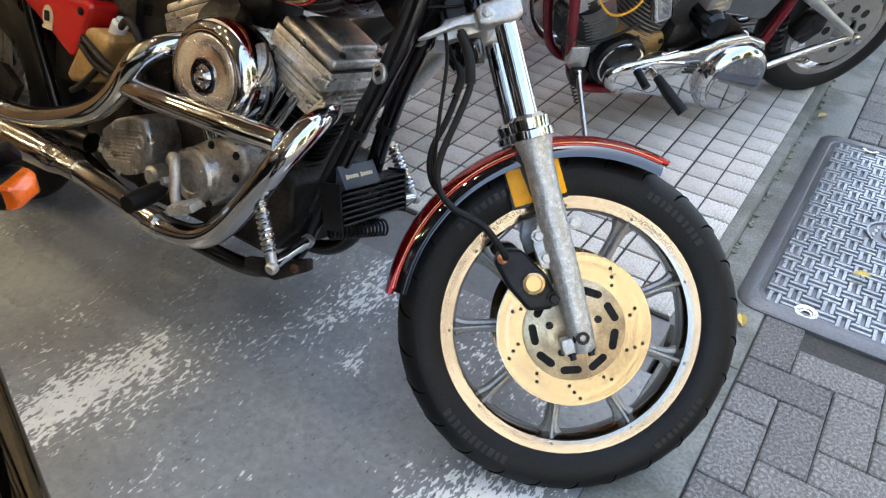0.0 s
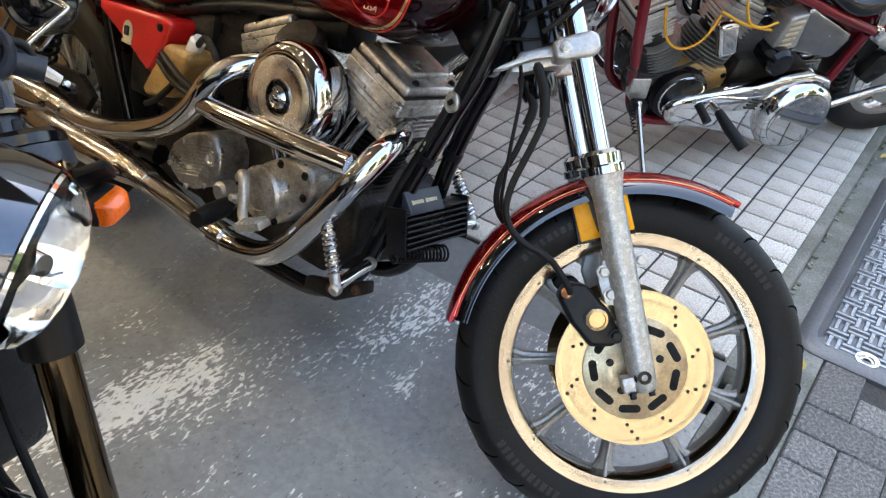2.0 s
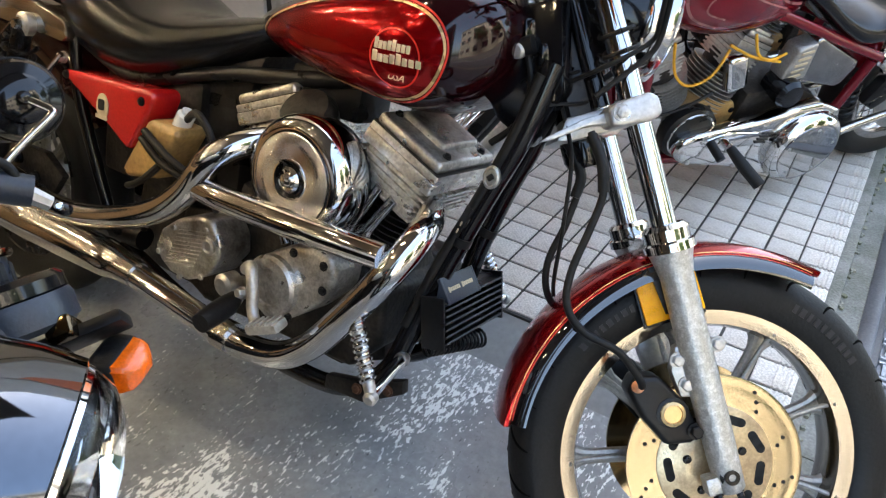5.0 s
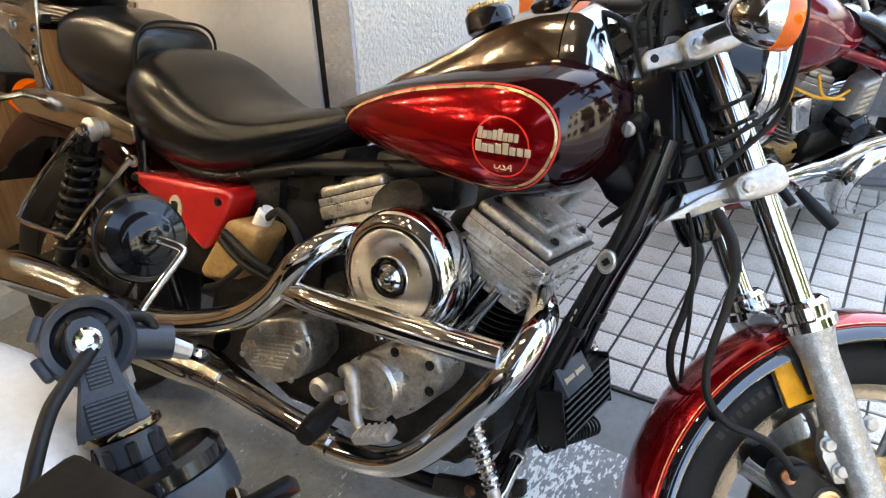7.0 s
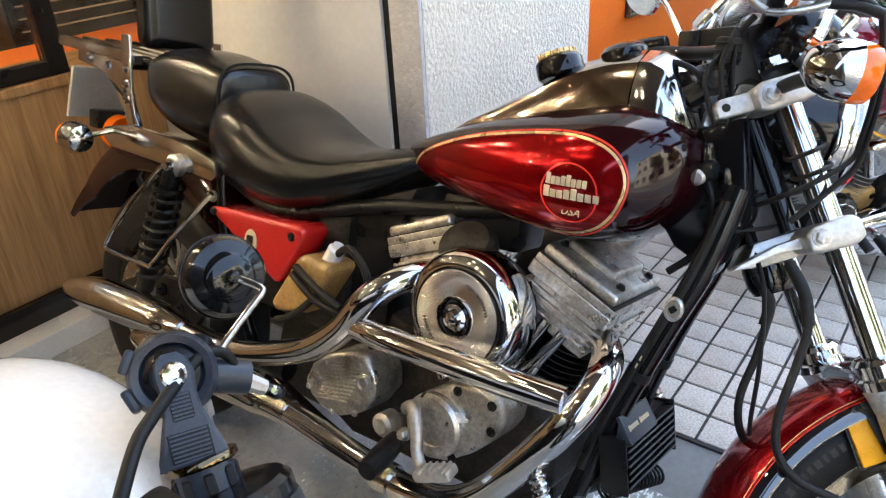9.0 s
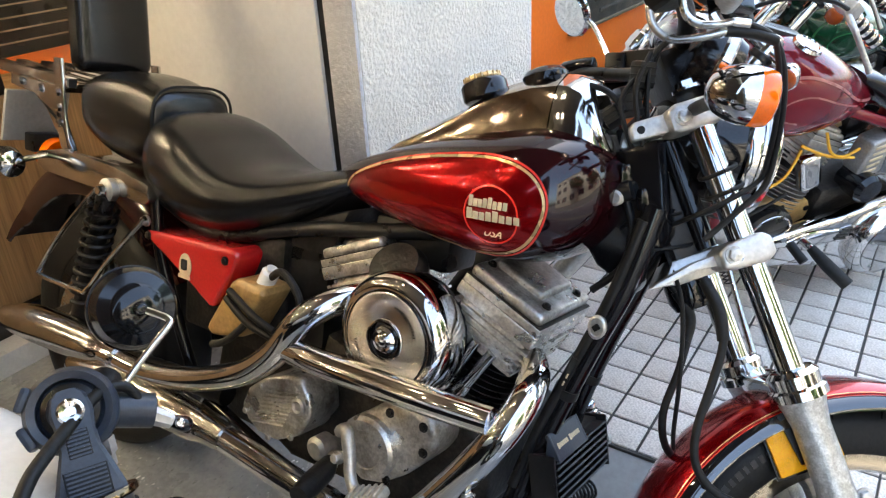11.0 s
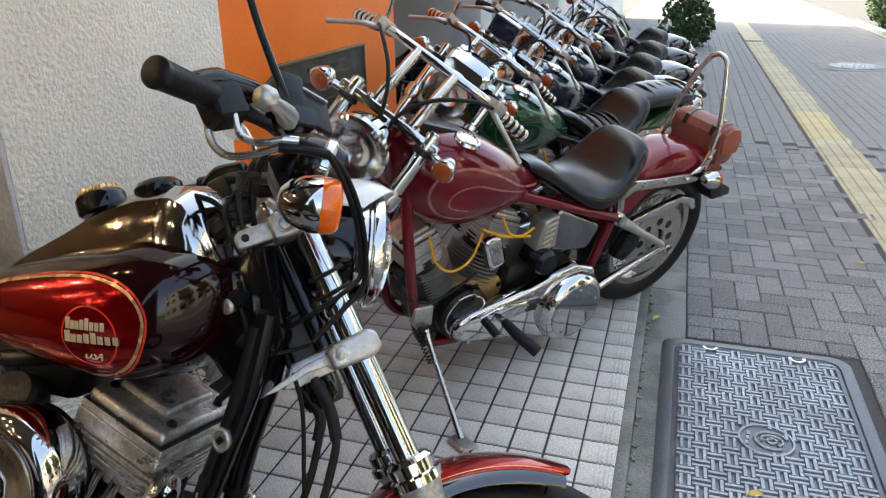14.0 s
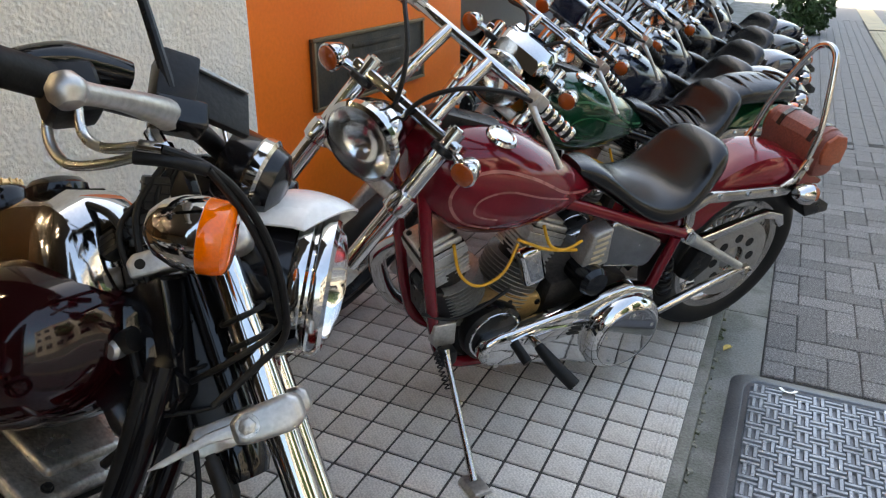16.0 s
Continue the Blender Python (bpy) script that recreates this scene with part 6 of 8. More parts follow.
fk("brake_hose", tube([(0.12, -0.12, 0.85), (0.122, -0.13, 0.80), (0.112, -0.13, 0.755), (0.08, -0.13, 0.71), (0.034, -0.13, 0.652), (0.016, -0.13, 0.605), (0.030, -0.13, 0.560), (0.075, -0.13, 0.515), (0.098, -0.12, 0.46), (0.10, -0.105, 0.445)], 0.0062, 12), RUBBER, None, "black rubber brake hose")
fk("hose_sleeve", tube([(0.12, -0.12, 0.845), (0.122, -0.13, 0.80), (0.113, -0.13, 0.757)], 0.009, 12), RUBBER, None)
fk("brake_hose", tube([(0.10, -0.02, 0.85), (0.112, -0.02, 0.79), (0.07, -0.02, 0.722), (0.02, -0.02, 0.662), (0.012, 0.0, 0.60), (0.06, 0.07, 0.53), (0.10, 0.10, 0.45)], 0.0062, 12), RUBBER, None, "black rubber brake hose")
fk("hose_sleeve", tube([(0.105, -0.02, 0.835), (0.112, -0.02, 0.79), (0.092, -0.02, 0.757)], 0.009, 12), RUBBER, None)
fk("cable", tube([(0.10, -0.06, 0.90), (0.09, -0.08, 0.82), (0.05, -0.08, 0.72), (0.02, -0.05, 0.64), (0.015, -0.03, 0.61)], 0.0035, 8), RUBBER, None, "thin black cable")
for z, y in ((0.955, 0.0), (0.985, 0.0)):
    fk("cable_tie", tube([(0.20, -0.126, z), (0.225, -0.112, z + 0.004), (0.222, -0.085, z + 0.012), (0.19, -0.075, z + 0.012), (0.175, -0.10, z), (0.20, -0.126, z)], 0.0035, 8), RUBBER, None)
fk("wiring_loom", tube([(0.10, -0.05, 1.10), (0.07, -0.07, 1.02), (0.06, -0.07, 0.95), (0.03, -0.05, 0.90), (-0.02, -0.02, 0.88)], 0.006, 10), RUBBER, None)
fk("wiring_loom", tube([(0.13, -0.06, 1.12), (0.17, -0.09, 1.18), (0.20, -0.10, 1.20)], 0.005, 10), RUBBER, None)


# ---- the row of parked cruisers beyond, left sides seen ----
TANK2 = [(-0.035, 0.632, 0.655, 0.022), (0.05, 0.625, 0.722, 0.075), (0.15, 0.612, 0.795, 0.122), (0.25, 0.602, 0.850, 0.152), (0.35, 0.604, 0.884, 0.160), (0.44, 0.630, 0.893, 0.146), (0.51, 0.690, 0.880, 0.110), (0.55, 0.755, 0.855, 0.05)]


def side_line(table, outline, side, lift, half):
    """A stripe along an outline on the side of a tank."""
    bm = bmesh.new()
    pts = spline([(x, 0, z) for x, z in outline], 6)
    rows = []
    for k, p in enumerate(pts):
        d = (pts[min(k + 1, len(pts) - 1)] - pts[max(k - 1, 0)]).normalized()
        s = d.cross(Vector((0, 1, 0))).normalized() * half
        rows.append([bm.verts.new((q.x, side * tank_side(q.x, q.z, lift, table), q.z)) for q in (p + s, p - s)])
    for a, b in zip(rows, rows[1:]):
        bm.faces.new((a[0], a[1], b[1], b[0]))
    return bm


def steered(rake, turn, ahead, aside):
    """The frame of a fork: x ahead, y left, z up its legs, raked back and turned to the left."""
    rk2, st2 = radians(rake), radians(turn)
    left = Vector((-math.cos(rk2) * math.sin(st2), math.cos(st2), -math.sin(rk2) * math.sin(st2)))
    up2 = Vector((-math.sin(rk2), 0, math.cos(rk2)))
    return Matrix((left.cross(up2), left, up2)).transposed().to_4x4() @ Matrix.Translation((ahead, aside, 0))


def cruiser(m, paint, label, group, frame_mat=BLACK, bag=False, sissy=False, high_bar=True, stripe=None, near=False, seat_ribs=False, cowl=False):
    """A V-twin cruiser: x ahead, y left, z up; its front end is turned to the left lock."""
    b = thing("motorcycle", m, label, "motorcycle", group)
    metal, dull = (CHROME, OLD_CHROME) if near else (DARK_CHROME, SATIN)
    AX = (-0.66, 0.305)
    rear = wheel_parts(AX, 0.305, 0.13, 0.205, 20 if near else 10, b, rim_mat=OLD_CHROME, wire=True, tread=False, label="chrome wire-spoked rear wheel")
    rotor_m = Matrix.Translation((AX[0], 0.070, AX[1])) @ pose(0, 0, 0, -90, 0, 0)
    part("brake_disc", lathe([(0.05, -0.003), (0.146, -0.003), (0.146, 0.003), (0.10, 0.0035), (0.05, 0.0035)], rotor_m, 48, closed=True), SPOKE_ALLOY, rear, "dark steel brake disc")
    for k in range(8):
        part("hole", lathe([(0, 0), (0.017, 0), (0.017, 0.001), (0, 0.001)], rotor_m @ pose(0, 0, 0, 0, 0, 45 * k) @ Matrix.Translation((0.082, 0, 0.0035)), 14), DARK_GAP, rear)
    part("axle_nut", lathe([(0.020, 0), (0.020, 0.016), (0.013, 0.020), (0.013, 0.032), (0, 0.033)], axis_matrix((AX[0], 0.125, AX[1]), (0, 1, 0)), 6), metal, rear)
    part("rear_mudguard", mudguard(AX, 0.388, 22, 132, 0.098, 0.085), paint, b, "painted rear mudguard")
    tk = part("fuel_tank", body_loft(TANK2), paint, b, "painted teardrop fuel tank")
    if stripe:
        for s in (-1, 1):
            part("line", side_line(TANK2, [(0.02, 0.672), (0.14, 0.716), (0.26, 0.786), (0.37, 0.824), (0.455, 0.808), (0.48, 0.752), (0.445, 0.693), (0.37, 0.668)], s, 0.0018, 0.0035), stripe, tk, "pale outline stripe")
            part("line", side_line(TANK2, [(0.12, 0.690), (0.23, 0.732), (0.34, 0.772), (0.41, 0.760), (0.42, 0.718), (0.36, 0.697)], s, 0.0018, 0.0025), stripe, tk, "pale outline stripe")
    part("fuel_cap", lathe([(0.036, 0), (0.040, 0.006), (0.036, 0.014), (0.030, 0.016), (0.027, 0.013), (0.0, 0.016)], Matrix.Translation((0.335, 0.075, 0.866)) @ pose(0, 0, 0, -14, -12, 0), 28), CHROME, tk, "chrome fuel cap")
    part("dash", prism([(0.12, 0.760), (0.30, 0.872), (0.46, 0.925), (0.50, 0.918), (0.48, 0.88), (0.33, 0.84)], -0.035, 0.035, 0.008), SATIN, tk, "black dash panel")
    st_ob = part("seat", body_loft([(0.045, 0.705, 0.738, 0.045), (-0.03, 0.655, 0.722, 0.080), (-0.12, 0.595, 0.664, 0.122), (-0.20, 0.556, 0.636, 0.146), (-0.275, 0.556, 0.642, 0.150), (-0.335, 0.580, 0.694, 0.142), (-0.375, 0.610, 0.742, 0.130), (-0.42, 0.652, 0.762, 0.112), (-0.455, 0.690, 0.752, 0.075)], p=2.9), LEATHER, b, "black leather saddle")
    if seat_ribs:
        part("pillion", body_loft([(-0.40, 0.69, 0.750, 0.08), (-0.50, 0.695, 0.772, 0.098), (-0.64, 0.69, 0.776, 0.095), (-0.76, 0.67, 0.755, 0.08), (-0.81, 0.665, 0.72, 0.045)], p=3), LEATHER, st_ob)
        for k in range(6):
            part("seat_rib", tube([(-0.49 - 0.05 * k, -0.085, 0.756), (-0.49 - 0.05 * k, 0, 0.774), (-0.49 - 0.05 * k, 0.085, 0.756)], 0.007, 8), LEATHER, st_ob)
        for k in range(5):
            part("seat_rib", tube([(-0.10 - 0.05 * k, -0.09, 0.665 - 0.006 * k), (-0.10 - 0.05 * k, 0, 0.684 - 0.004 * k), (-0.10 - 0.05 * k, 0.09, 0.665 - 0.006 * k)], 0.008, 8), LEATHER, st_ob)
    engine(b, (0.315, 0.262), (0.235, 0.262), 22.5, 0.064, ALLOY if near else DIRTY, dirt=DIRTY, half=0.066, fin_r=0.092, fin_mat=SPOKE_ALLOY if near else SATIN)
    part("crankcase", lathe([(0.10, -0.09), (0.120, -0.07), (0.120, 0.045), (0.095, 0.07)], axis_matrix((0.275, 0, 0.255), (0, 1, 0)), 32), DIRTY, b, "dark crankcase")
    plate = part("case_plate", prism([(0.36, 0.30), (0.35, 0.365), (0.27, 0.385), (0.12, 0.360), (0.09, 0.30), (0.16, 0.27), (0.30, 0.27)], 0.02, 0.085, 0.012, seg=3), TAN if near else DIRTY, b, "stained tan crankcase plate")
    for x, z in ((0.33, 0.345), (0.22, 0.355), (0.125, 0.335)):
        part("bolt", bolt(axis_matrix((x, 0.086, z), (0, 1, 0)), 0.007, 0.006), SATIN, plate)
    part("gearbox", prism([(0.10, 0.14), (-0.16, 0.13), (-0.19, 0.36), (-0.06, 0.42), (0.10, 0.40), (0.13, 0.22)], -0.11, 0.10, 0.02), DIRTY, b, "dark gearbox")
    part("starter", lathe([(0.0, -0.06), (0.042, -0.055), (0.046, 0.03), (0.036, 0.045), (0, 0.048)], axis_matrix((0.0, 0.125, 0.425), (0, 1, 0)), 28), BLACK, b, "black starter housing")
    prim = part("primary_cover", prism([(0.345, 0.262), (0.335, 0.295), (0.30, 0.312), (0.24, 0.318), (0.05, 0.345), (-0.06, 0.375), (-0.15, 0.385), (-0.235, 0.352), (-0.265, 0.27), (-0.255, 0.18), (-0.20, 0.115), (-0.12, 0.095), (-0.03, 0.115), (0.06, 0.155), (0.22, 0.190), (0.30, 0.205), (0.335, 0.228)], 0.118, 0.172, 0.018, seg=3), metal, b, "polished primary drive cover")
    CC = axis_matrix((-0.132, 0.160, 0.232), (0, 1, 0))
    clutch = part("clutch_cover", lathe([(0.128, -0.01), (0.134, 0.004), (0.134, 0.022), (0.124, 0.046), (0.110, 0.056), (0.103, 0.053)], CC, 48), metal, prim, "round chrome clutch cover")
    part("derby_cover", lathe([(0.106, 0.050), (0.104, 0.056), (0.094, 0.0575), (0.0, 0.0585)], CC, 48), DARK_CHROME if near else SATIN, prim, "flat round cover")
    for k in range(5):
        part("bolt", bolt(CC @ pose(0, 0, 0, 0, 0, 72 * k + 20) @ Matrix.Translation((0.088, 0, 0.0575)), 0.0045, 0.003), ALLOY, prim)
    part("recess", prism([(0.20, 0.292), (0.02, 0.312), (-0.01, 0.296), (0.03, 0.262), (0.16, 0.252), (0.21, 0.270)], 0.168, 0.176, 0.004), DARK_CHROME if near else SATIN, prim)
    for k in range(4):
        part("slot", box(0.045, 0.006, 0.007, Matrix.Translation((0.03 + 0.005 * k, 0.177, 0.300 - 0.011 * k)) @ pose(0, 0, 0, 0, -8, 0), 0.002, seg=1), SATIN, prim)
    part("pulley_cover", lathe([(0.088, -0.02), (0.094, 0.0), (0.090, 0.022), (0.080, 0.030), (0.074, 0.026), (0.03, 0.030), (0, 0.030)], axis_matrix((0.285, 0.105, 0.292), (0, 1, 0)), 40), SATIN, prim, "round black pulley cover")
    part("pulley_ring", lathe([(0.070, 0.026), (0.073, 0.032), (0.078, 0.032), (0.081, 0.026)], axis_matrix((0.285, 0.105, 0.292), (0, 1, 0)), 40), metal, prim)
    for x, z in ((0.325, 0.262), (0.26, 0.306), (0.05, 0.333), (0.10, 0.178), (-0.215, 0.345), (0.29, 0.216)):
        part("bolt", bolt(axis_matrix((x, 0.172, z), (0, 1, 0)), 0.006, 0.005), ALLOY, prim)
    for s in (-1, 1):
        for pts in ([(0.515, 0.04, 0.845), (0.515, 0.075, 0.72), (0.495, 0.09, 0.55), (0.455, 0.095, 0.33), (0.41, 0.09, 0.215), (0.30, 0.085, 0.165), (0.0, 0.085, 0.15), (-0.20, 0.10, 0.19), (-0.262, 0.115, 0.30), (-0.285, 0.122, 0.42), (-0.30, 0.125, 0.50)], [(0.48, 0.03, 0.80), (0.25, 0.05, 0.70), (0.05, 0.075, 0.635), (-0.10, 0.105, 0.585), (-0.325, 0.128, 0.508)]):
            part("frame_tube", tube([(x, s * y, z) for x, y, z in pts], 0.0170, 14), frame_mat, b, "painted frame tube")
        joint = part("frame_joint", lathe([(0.024, -0.014), (0.024, 0.010), (0.016, 0.014), (0.016, 0.022), (0, 0.023)], axis_matrix((-0.332, s * 0.128, 0.505), (0, s, 0)), 20), metal, b)
        part("swing_arm", tube([(-0.20, s * 0.145, 0.20), (-0.36, s * 0.142, 0.25), (-0.63, s * 0.135, 0.318)], 0.0150, 12), metal, b, "bright swing arm tube")
        part("upper_stay", tube([(-0.34, s * 0.140, 0.498), (-0.48, s * 0.142, 0.415), (-0.615, s * 0.140, 0.335)], [0.021, 0.014, 0.013], 12), ALLOY if near else SATIN, b, "grey cast arm")
        part("shock", coil((-0.315, s * 0.10, 0.40), (-0.36, s * 0.10, 0.255), 0.022, 0.006, 6), SATIN, b)
        part("fender_strut", prism([(-0.318, 0.490), (-0.350, 0.487), (-0.362, 0.530), (-0.352, 0.572), (-0.395, 0.594), (-0.690, 0.570), (-0.735, 0.572), (-0.765, 0.600), (-0.790, 0.690), (-0.772, 0.694), (-0.735, 0.625), (-0.690, 0.606), (-0.400, 0.628), (-0.335, 0.604), (-0.318, 0.570), (-0.330, 0.525)], s * 0.108, s * 0.122, 0.004), dull, b, "chrome mudguard strut")
        for x, z in ((-0.43, 0.612), (-0.55, 0.603), (-0.67, 0.589), (-0.765, 0.660)):
            part("bolt", bolt(axis_matrix((x, s * 0.122, z), (0, s, 0)), 0.008, 0.008), metal, b)
        ind = part("rear_indicator", lathe([(0.0, -0.040), (0.018, -0.034), (0.032, -0.012), (0.036, 0.010), (0.030, 0.018)], axis_matrix((-0.765, s * 0.155, 0.588), (-1, s * 0.15, 0)), 22), metal, b, "chrome rear indicator")
        part("lens", lathe([(0.031, 0.014), (0.029, 0.030), (0, 0.036)], axis_matrix((-0.765, s * 0.155, 0.588), (-1, s * 0.15, 0)), 20), DIM_AMBER, ind)
        part("foot_peg", tube([(0.185, s * 0.205, 0.287), (0.165, s * 0.262, 0.262), (0.132, s * 0.325, 0.230)], [0.014, 0.019, 0.019], 16), RUBBER, b, "black rubber foot peg")
        part("peg_mount", tube([(0.19, s * 0.15, 0.292), (0.183, s * 0.215, 0.284)], 0.012, 12, smooth=False), metal, b)
    arm = part("brake_torque_arm", prism([(-0.40, 0.452), (-0.60, 0.492), (-0.70, 0.508), (-0.775, 0.485), (-0.800, 0.440), (-0.780, 0.432), (-0.745, 0.468), (-0.69, 0.480), (-0.60, 0.462), (-0.41, 0.425)], 0.086, 0.112, 0.006, seg=3), metal, b, "chrome bracket over the brake disc")
    part("caliper", prism([(-0.44, 0.40), (-0.40, 0.31), (-0.46, 0.28), (-0.52, 0.33), (-0.52, 0.41)], 0.070, 0.110, 0.01, seg=2), SATIN, arm)
    box_ob = part("oil_tank", prism([(-0.045, 0.582), (-0.065, 0.590), (-0.250, 0.498), (-0.262, 0.478), (-0.230, 0.415), (-0.205, 0.408), (-0.050, 0.440)], 0.03, 0.122, 0.012, seg=4), BOX_STEEL if near else SATIN, b, "brushed steel battery and oil box")
    grille = part("grille", prism([(0.010, 0.560), (-0.050, 0.578), (-0.060, 0.460), (0.000, 0.442), (0.030, 0.462)], 0.06, 0.128, 0.010, seg=3), SPOKE_ALLOY, box_ob, "slotted end cover")
    for k in range(5):
        part("slot", box(0.044, 0.007, 0.009, Matrix.Translation((-0.020 + 0.002 * k, 0.127, 0.550 - 0.020 * k)) @ pose(0, 0, 0, 0, 12, 0), 0.002), CREAM, grille)
    part("horn_cover", box(0.070, 0.045, 0.118, Matrix.Translation((0.178, 0.088, 0.478)) @ pose(0, 0, 0, 8, 16, 0), 0.021, seg=4), metal, b, "chrome horn cover")
    part("regulator", prism([(0.475, 0.42), (0.455, 0.44), (0.375, 0.41), (0.370, 0.31), (0.42, 0.29), (0.46, 0.32)], -0.05, 0.080, 0.012, seg=3), SATIN, b, "black regulator box")
    part("exhaust", tube([(0.46, -0.10, 0.50), (0.52, -0.16, 0.40), (0.40, -0.17, 0.20), (0.0, -0.17, 0.17), (-0.75, -0.18, 0.22)], 0.026, 14), metal, b, "chrome exhaust pipe")
    stand = part("side_stand", tube([(0.435, 0.135, 0.285), (0.440, 0.175, 0.255), (0.458, 0.300, 0.180), (0.478, 0.425, 0.112)], [0.013, 0.009, 0.009, 0.011], 12), OLD_CHROME, b, "long steel side stand")
    part("foot", prism([(-0.030, -0.004), (0.030, -0.004), (0.020, 0.007), (-0.020, 0.007)], -0.034, 0.042, 0.002, None, Matrix.Translation((0.479, 0.432, 0.108)) @ pose(0, 0, 0, 13, 0, 0)), ALLOY, stand)
    part("bracket", prism([(0.398, 0.285), (0.402, 0.358), (0.468, 0.362), (0.470, 0.300), (0.440, 0.262)], 0.090, 0.118, 0.006, seg=3), ALLOY, stand, "grey stand bracket")
    part("pivot", prism([(0.405, 0.285), (0.452, 0.290), (0.456, 0.245), (0.425, 0.228), (0.404, 0.250)], 0.110, 0.152, 0.008, seg=2), SATIN, stand)
    part("spring", coil((0.465, 0.13, 0.285), (0.460, 0.215, 0.225), 0.007, 0.002, 9), SATIN, stand)
    part("shift_peg", tube([(0.262, 0.195, 0.312), (0.250, 0.255, 0.288)], 0.014, 14, smooth=False), RUBBER, b, "black shift peg")
    part("shift_rod", tube([(0.268, 0.188, 0.312), (0.20, 0.190, 0.330), (0.09, 0.190, 0.318)], 0.006, 8), metal, b)
    for pts in ([(0.42, 0.075, 0.585), (0.40, 0.095, 0.50), (0.345, 0.105, 0.458), (0.275, 0.105, 0.485), (0.235, 0.09, 0.56)], [(0.16, 0.085, 0.60), (0.14, 0.105, 0.545), (0.09, 0.11, 0.525), (0.03, 0.10, 0.535)], [(0.235, 0.085, 0.57), (0.15, 0.105, 0.535), (0.05, 0.11, 0.515)]):
        part("ignition_lead", tube(pts, 0.0045, 8), YELLOW_WIRE if near else RUBBER, b, "yellow ignition lead" if near else "black ignition lead")
    part("hose", tube([(0.50, 0.10, 0.40), (0.42, 0.115, 0.372), (0.33, 0.11, 0.385), (0.24, 0.10, 0.42)], 0.005, 8), RUBBER, b)
    holder = part("plate_holder", prism([(-0.965, 0.475), (-0.955, 0.505), (-0.83, 0.570), (-0.80, 0.555), (-0.86, 0.470)], -0.12, 0.13, 0.006), SATIN, b, "black plate holder")
    part("tail_lamp", lathe([(0.04, 0), (0.045, 0.015), (0.04, 0.045), (0.015, 0.055), (0, 0.055)], axis_matrix((-0.88, 0, 0.585), (-1, 0, 0.2)), 24), AMBER, holder, "red tail lamp")
    if sissy:
        part("sissy_bar", tube([(-0.772, 0.112, 0.685), (-0.788, 0.104, 0.77), (-0.798, 0.080, 0.86), (-0.808, 0.052, 0.945), (-0.815, 0.032, 0.985), (-0.818, 0.0, 1.000), (-0.815, -0.032, 0.985), (-0.808, -0.052, 0.945), (-0.798, -0.080, 0.86), (-0.788, -0.104, 0.77), (-0.772, -0.112, 0.685)], 0.0095, 12), metal, b, "tall chrome sissy bar")
    if bag:
        # a boxy roll: rounded above, a pouch that narrows below
        shrink = Matrix.Translation((-0.862, 0, 0.695)) @ Matrix.Diagonal((0.86, 0.82, 0.84, 1)) @ Matrix.Translation((0.862, 0, -0.695))

        def bag_part(name, bm, material, parent, label=""):
            bm.transform(shrink)
            return part(name, bm, material, parent, label)

        def bag_ring(y, k):
            pts = [(-0.052, -0.085), (-0.066, -0.02), (-0.070, 0.030), (-0.058, 0.062), (-0.030, 0.080), (0.010, 0.082), (0.044, 0.066), (0.060, 0.034), (0.060, -0.02), (0.050, -0.085), (0.02, -0.100), (-0.025, -0.100)]
            return [Vector((-0.868 + k * p.x, y, 0.690 + k * p.z)) for p in spline([(x, 0, z) for x, z in pts + pts[:1]], 3)[:-1]]
        roll = bag_part("leather_roll", loft([bag_ring(y, k) for y, k in ((-0.140, 0.80), (-0.136, 0.92), (-0.122, 0.99), (-0.05, 1.0), (0.05, 1.0), (0.122, 0.99), (0.136, 0.92), (0.140, 0.80))]), BAG, b, "worn brown leather roll bag")
        for s in (-1, 1):
            bag_part("end_lid", prism([(-0.936, 0.650), (-0.938, 0.715), (-0.915, 0.758), (-0.865, 0.768), (-0.822, 0.745), (-0.812, 0.700), (-0.825, 0.655), (-0.87, 0.640)], s * 0.132, s * 0.150, 0.007, seg=3), TAN_LEATHER, roll, "orange-brown leather end lid")
        bag_part("flap", loft([[Vector((-0.868 + k * x, y, 0.690 + k * z)) for k, y in ((1.0, -0.112), (1.05, -0.108), (1.05, 0.108), (1.0, 0.112))] for x, z in ((-0.064, -0.045), (-0.071, 0.005), (-0.068, 0.040), (-0.052, 0.068), (-0.025, 0.083), (0.012, 0.084), (0.045, 0.067), (0.060, 0.036))]), BAG, roll)
        for y in (-0.075, 0.075):
            bag_part("strap", loft([[Vector((-0.868 + k * x, y + w, 0.690 + k * z)) for k, w in ((1.04, -0.011), (1.09, -0.010), (1.09, 0.010), (1.04, 0.011))] for x, z in ((-0.055, -0.085), (-0.068, -0.02), (-0.071, 0.02), (-0.062, 0.056), (-0.035, 0.080), (0.010, 0.085), (0.046, 0.067), (0.061, 0.030))]), LEATHER, roll)
            bag_part("buckle", box(0.006, 0.026, 0.028, Matrix.Translation((-0.945, y, 0.690)), 0.003), CHROME, roll)
        bag_part("side_buckle", box(0.024, 0.006, 0.030, Matrix.Translation((-0.818, 0.118, 0.735)), 0.003), GOLD, roll)

    # front end: legs at x = 0 of its own frame
    FC = steered(38, 38, 0.82, -0.61)

    def fc(name, bm, material, parent=None, label=""):
        bm.transform(FC)
        return part(name, bm, material, parent or b, label)

    FW = (0.0, -0.400)
    wheel_parts(FW, 0.318, 0.085, 0.245, 20 if near else 10, b, FC, rim_mat=SATIN, wire=True, tread=False, label="wire-spoked front wheel")
    fc("front_mudguard", mudguard(FW, 0.345, 60, 165, 0.055, 0.03), paint)
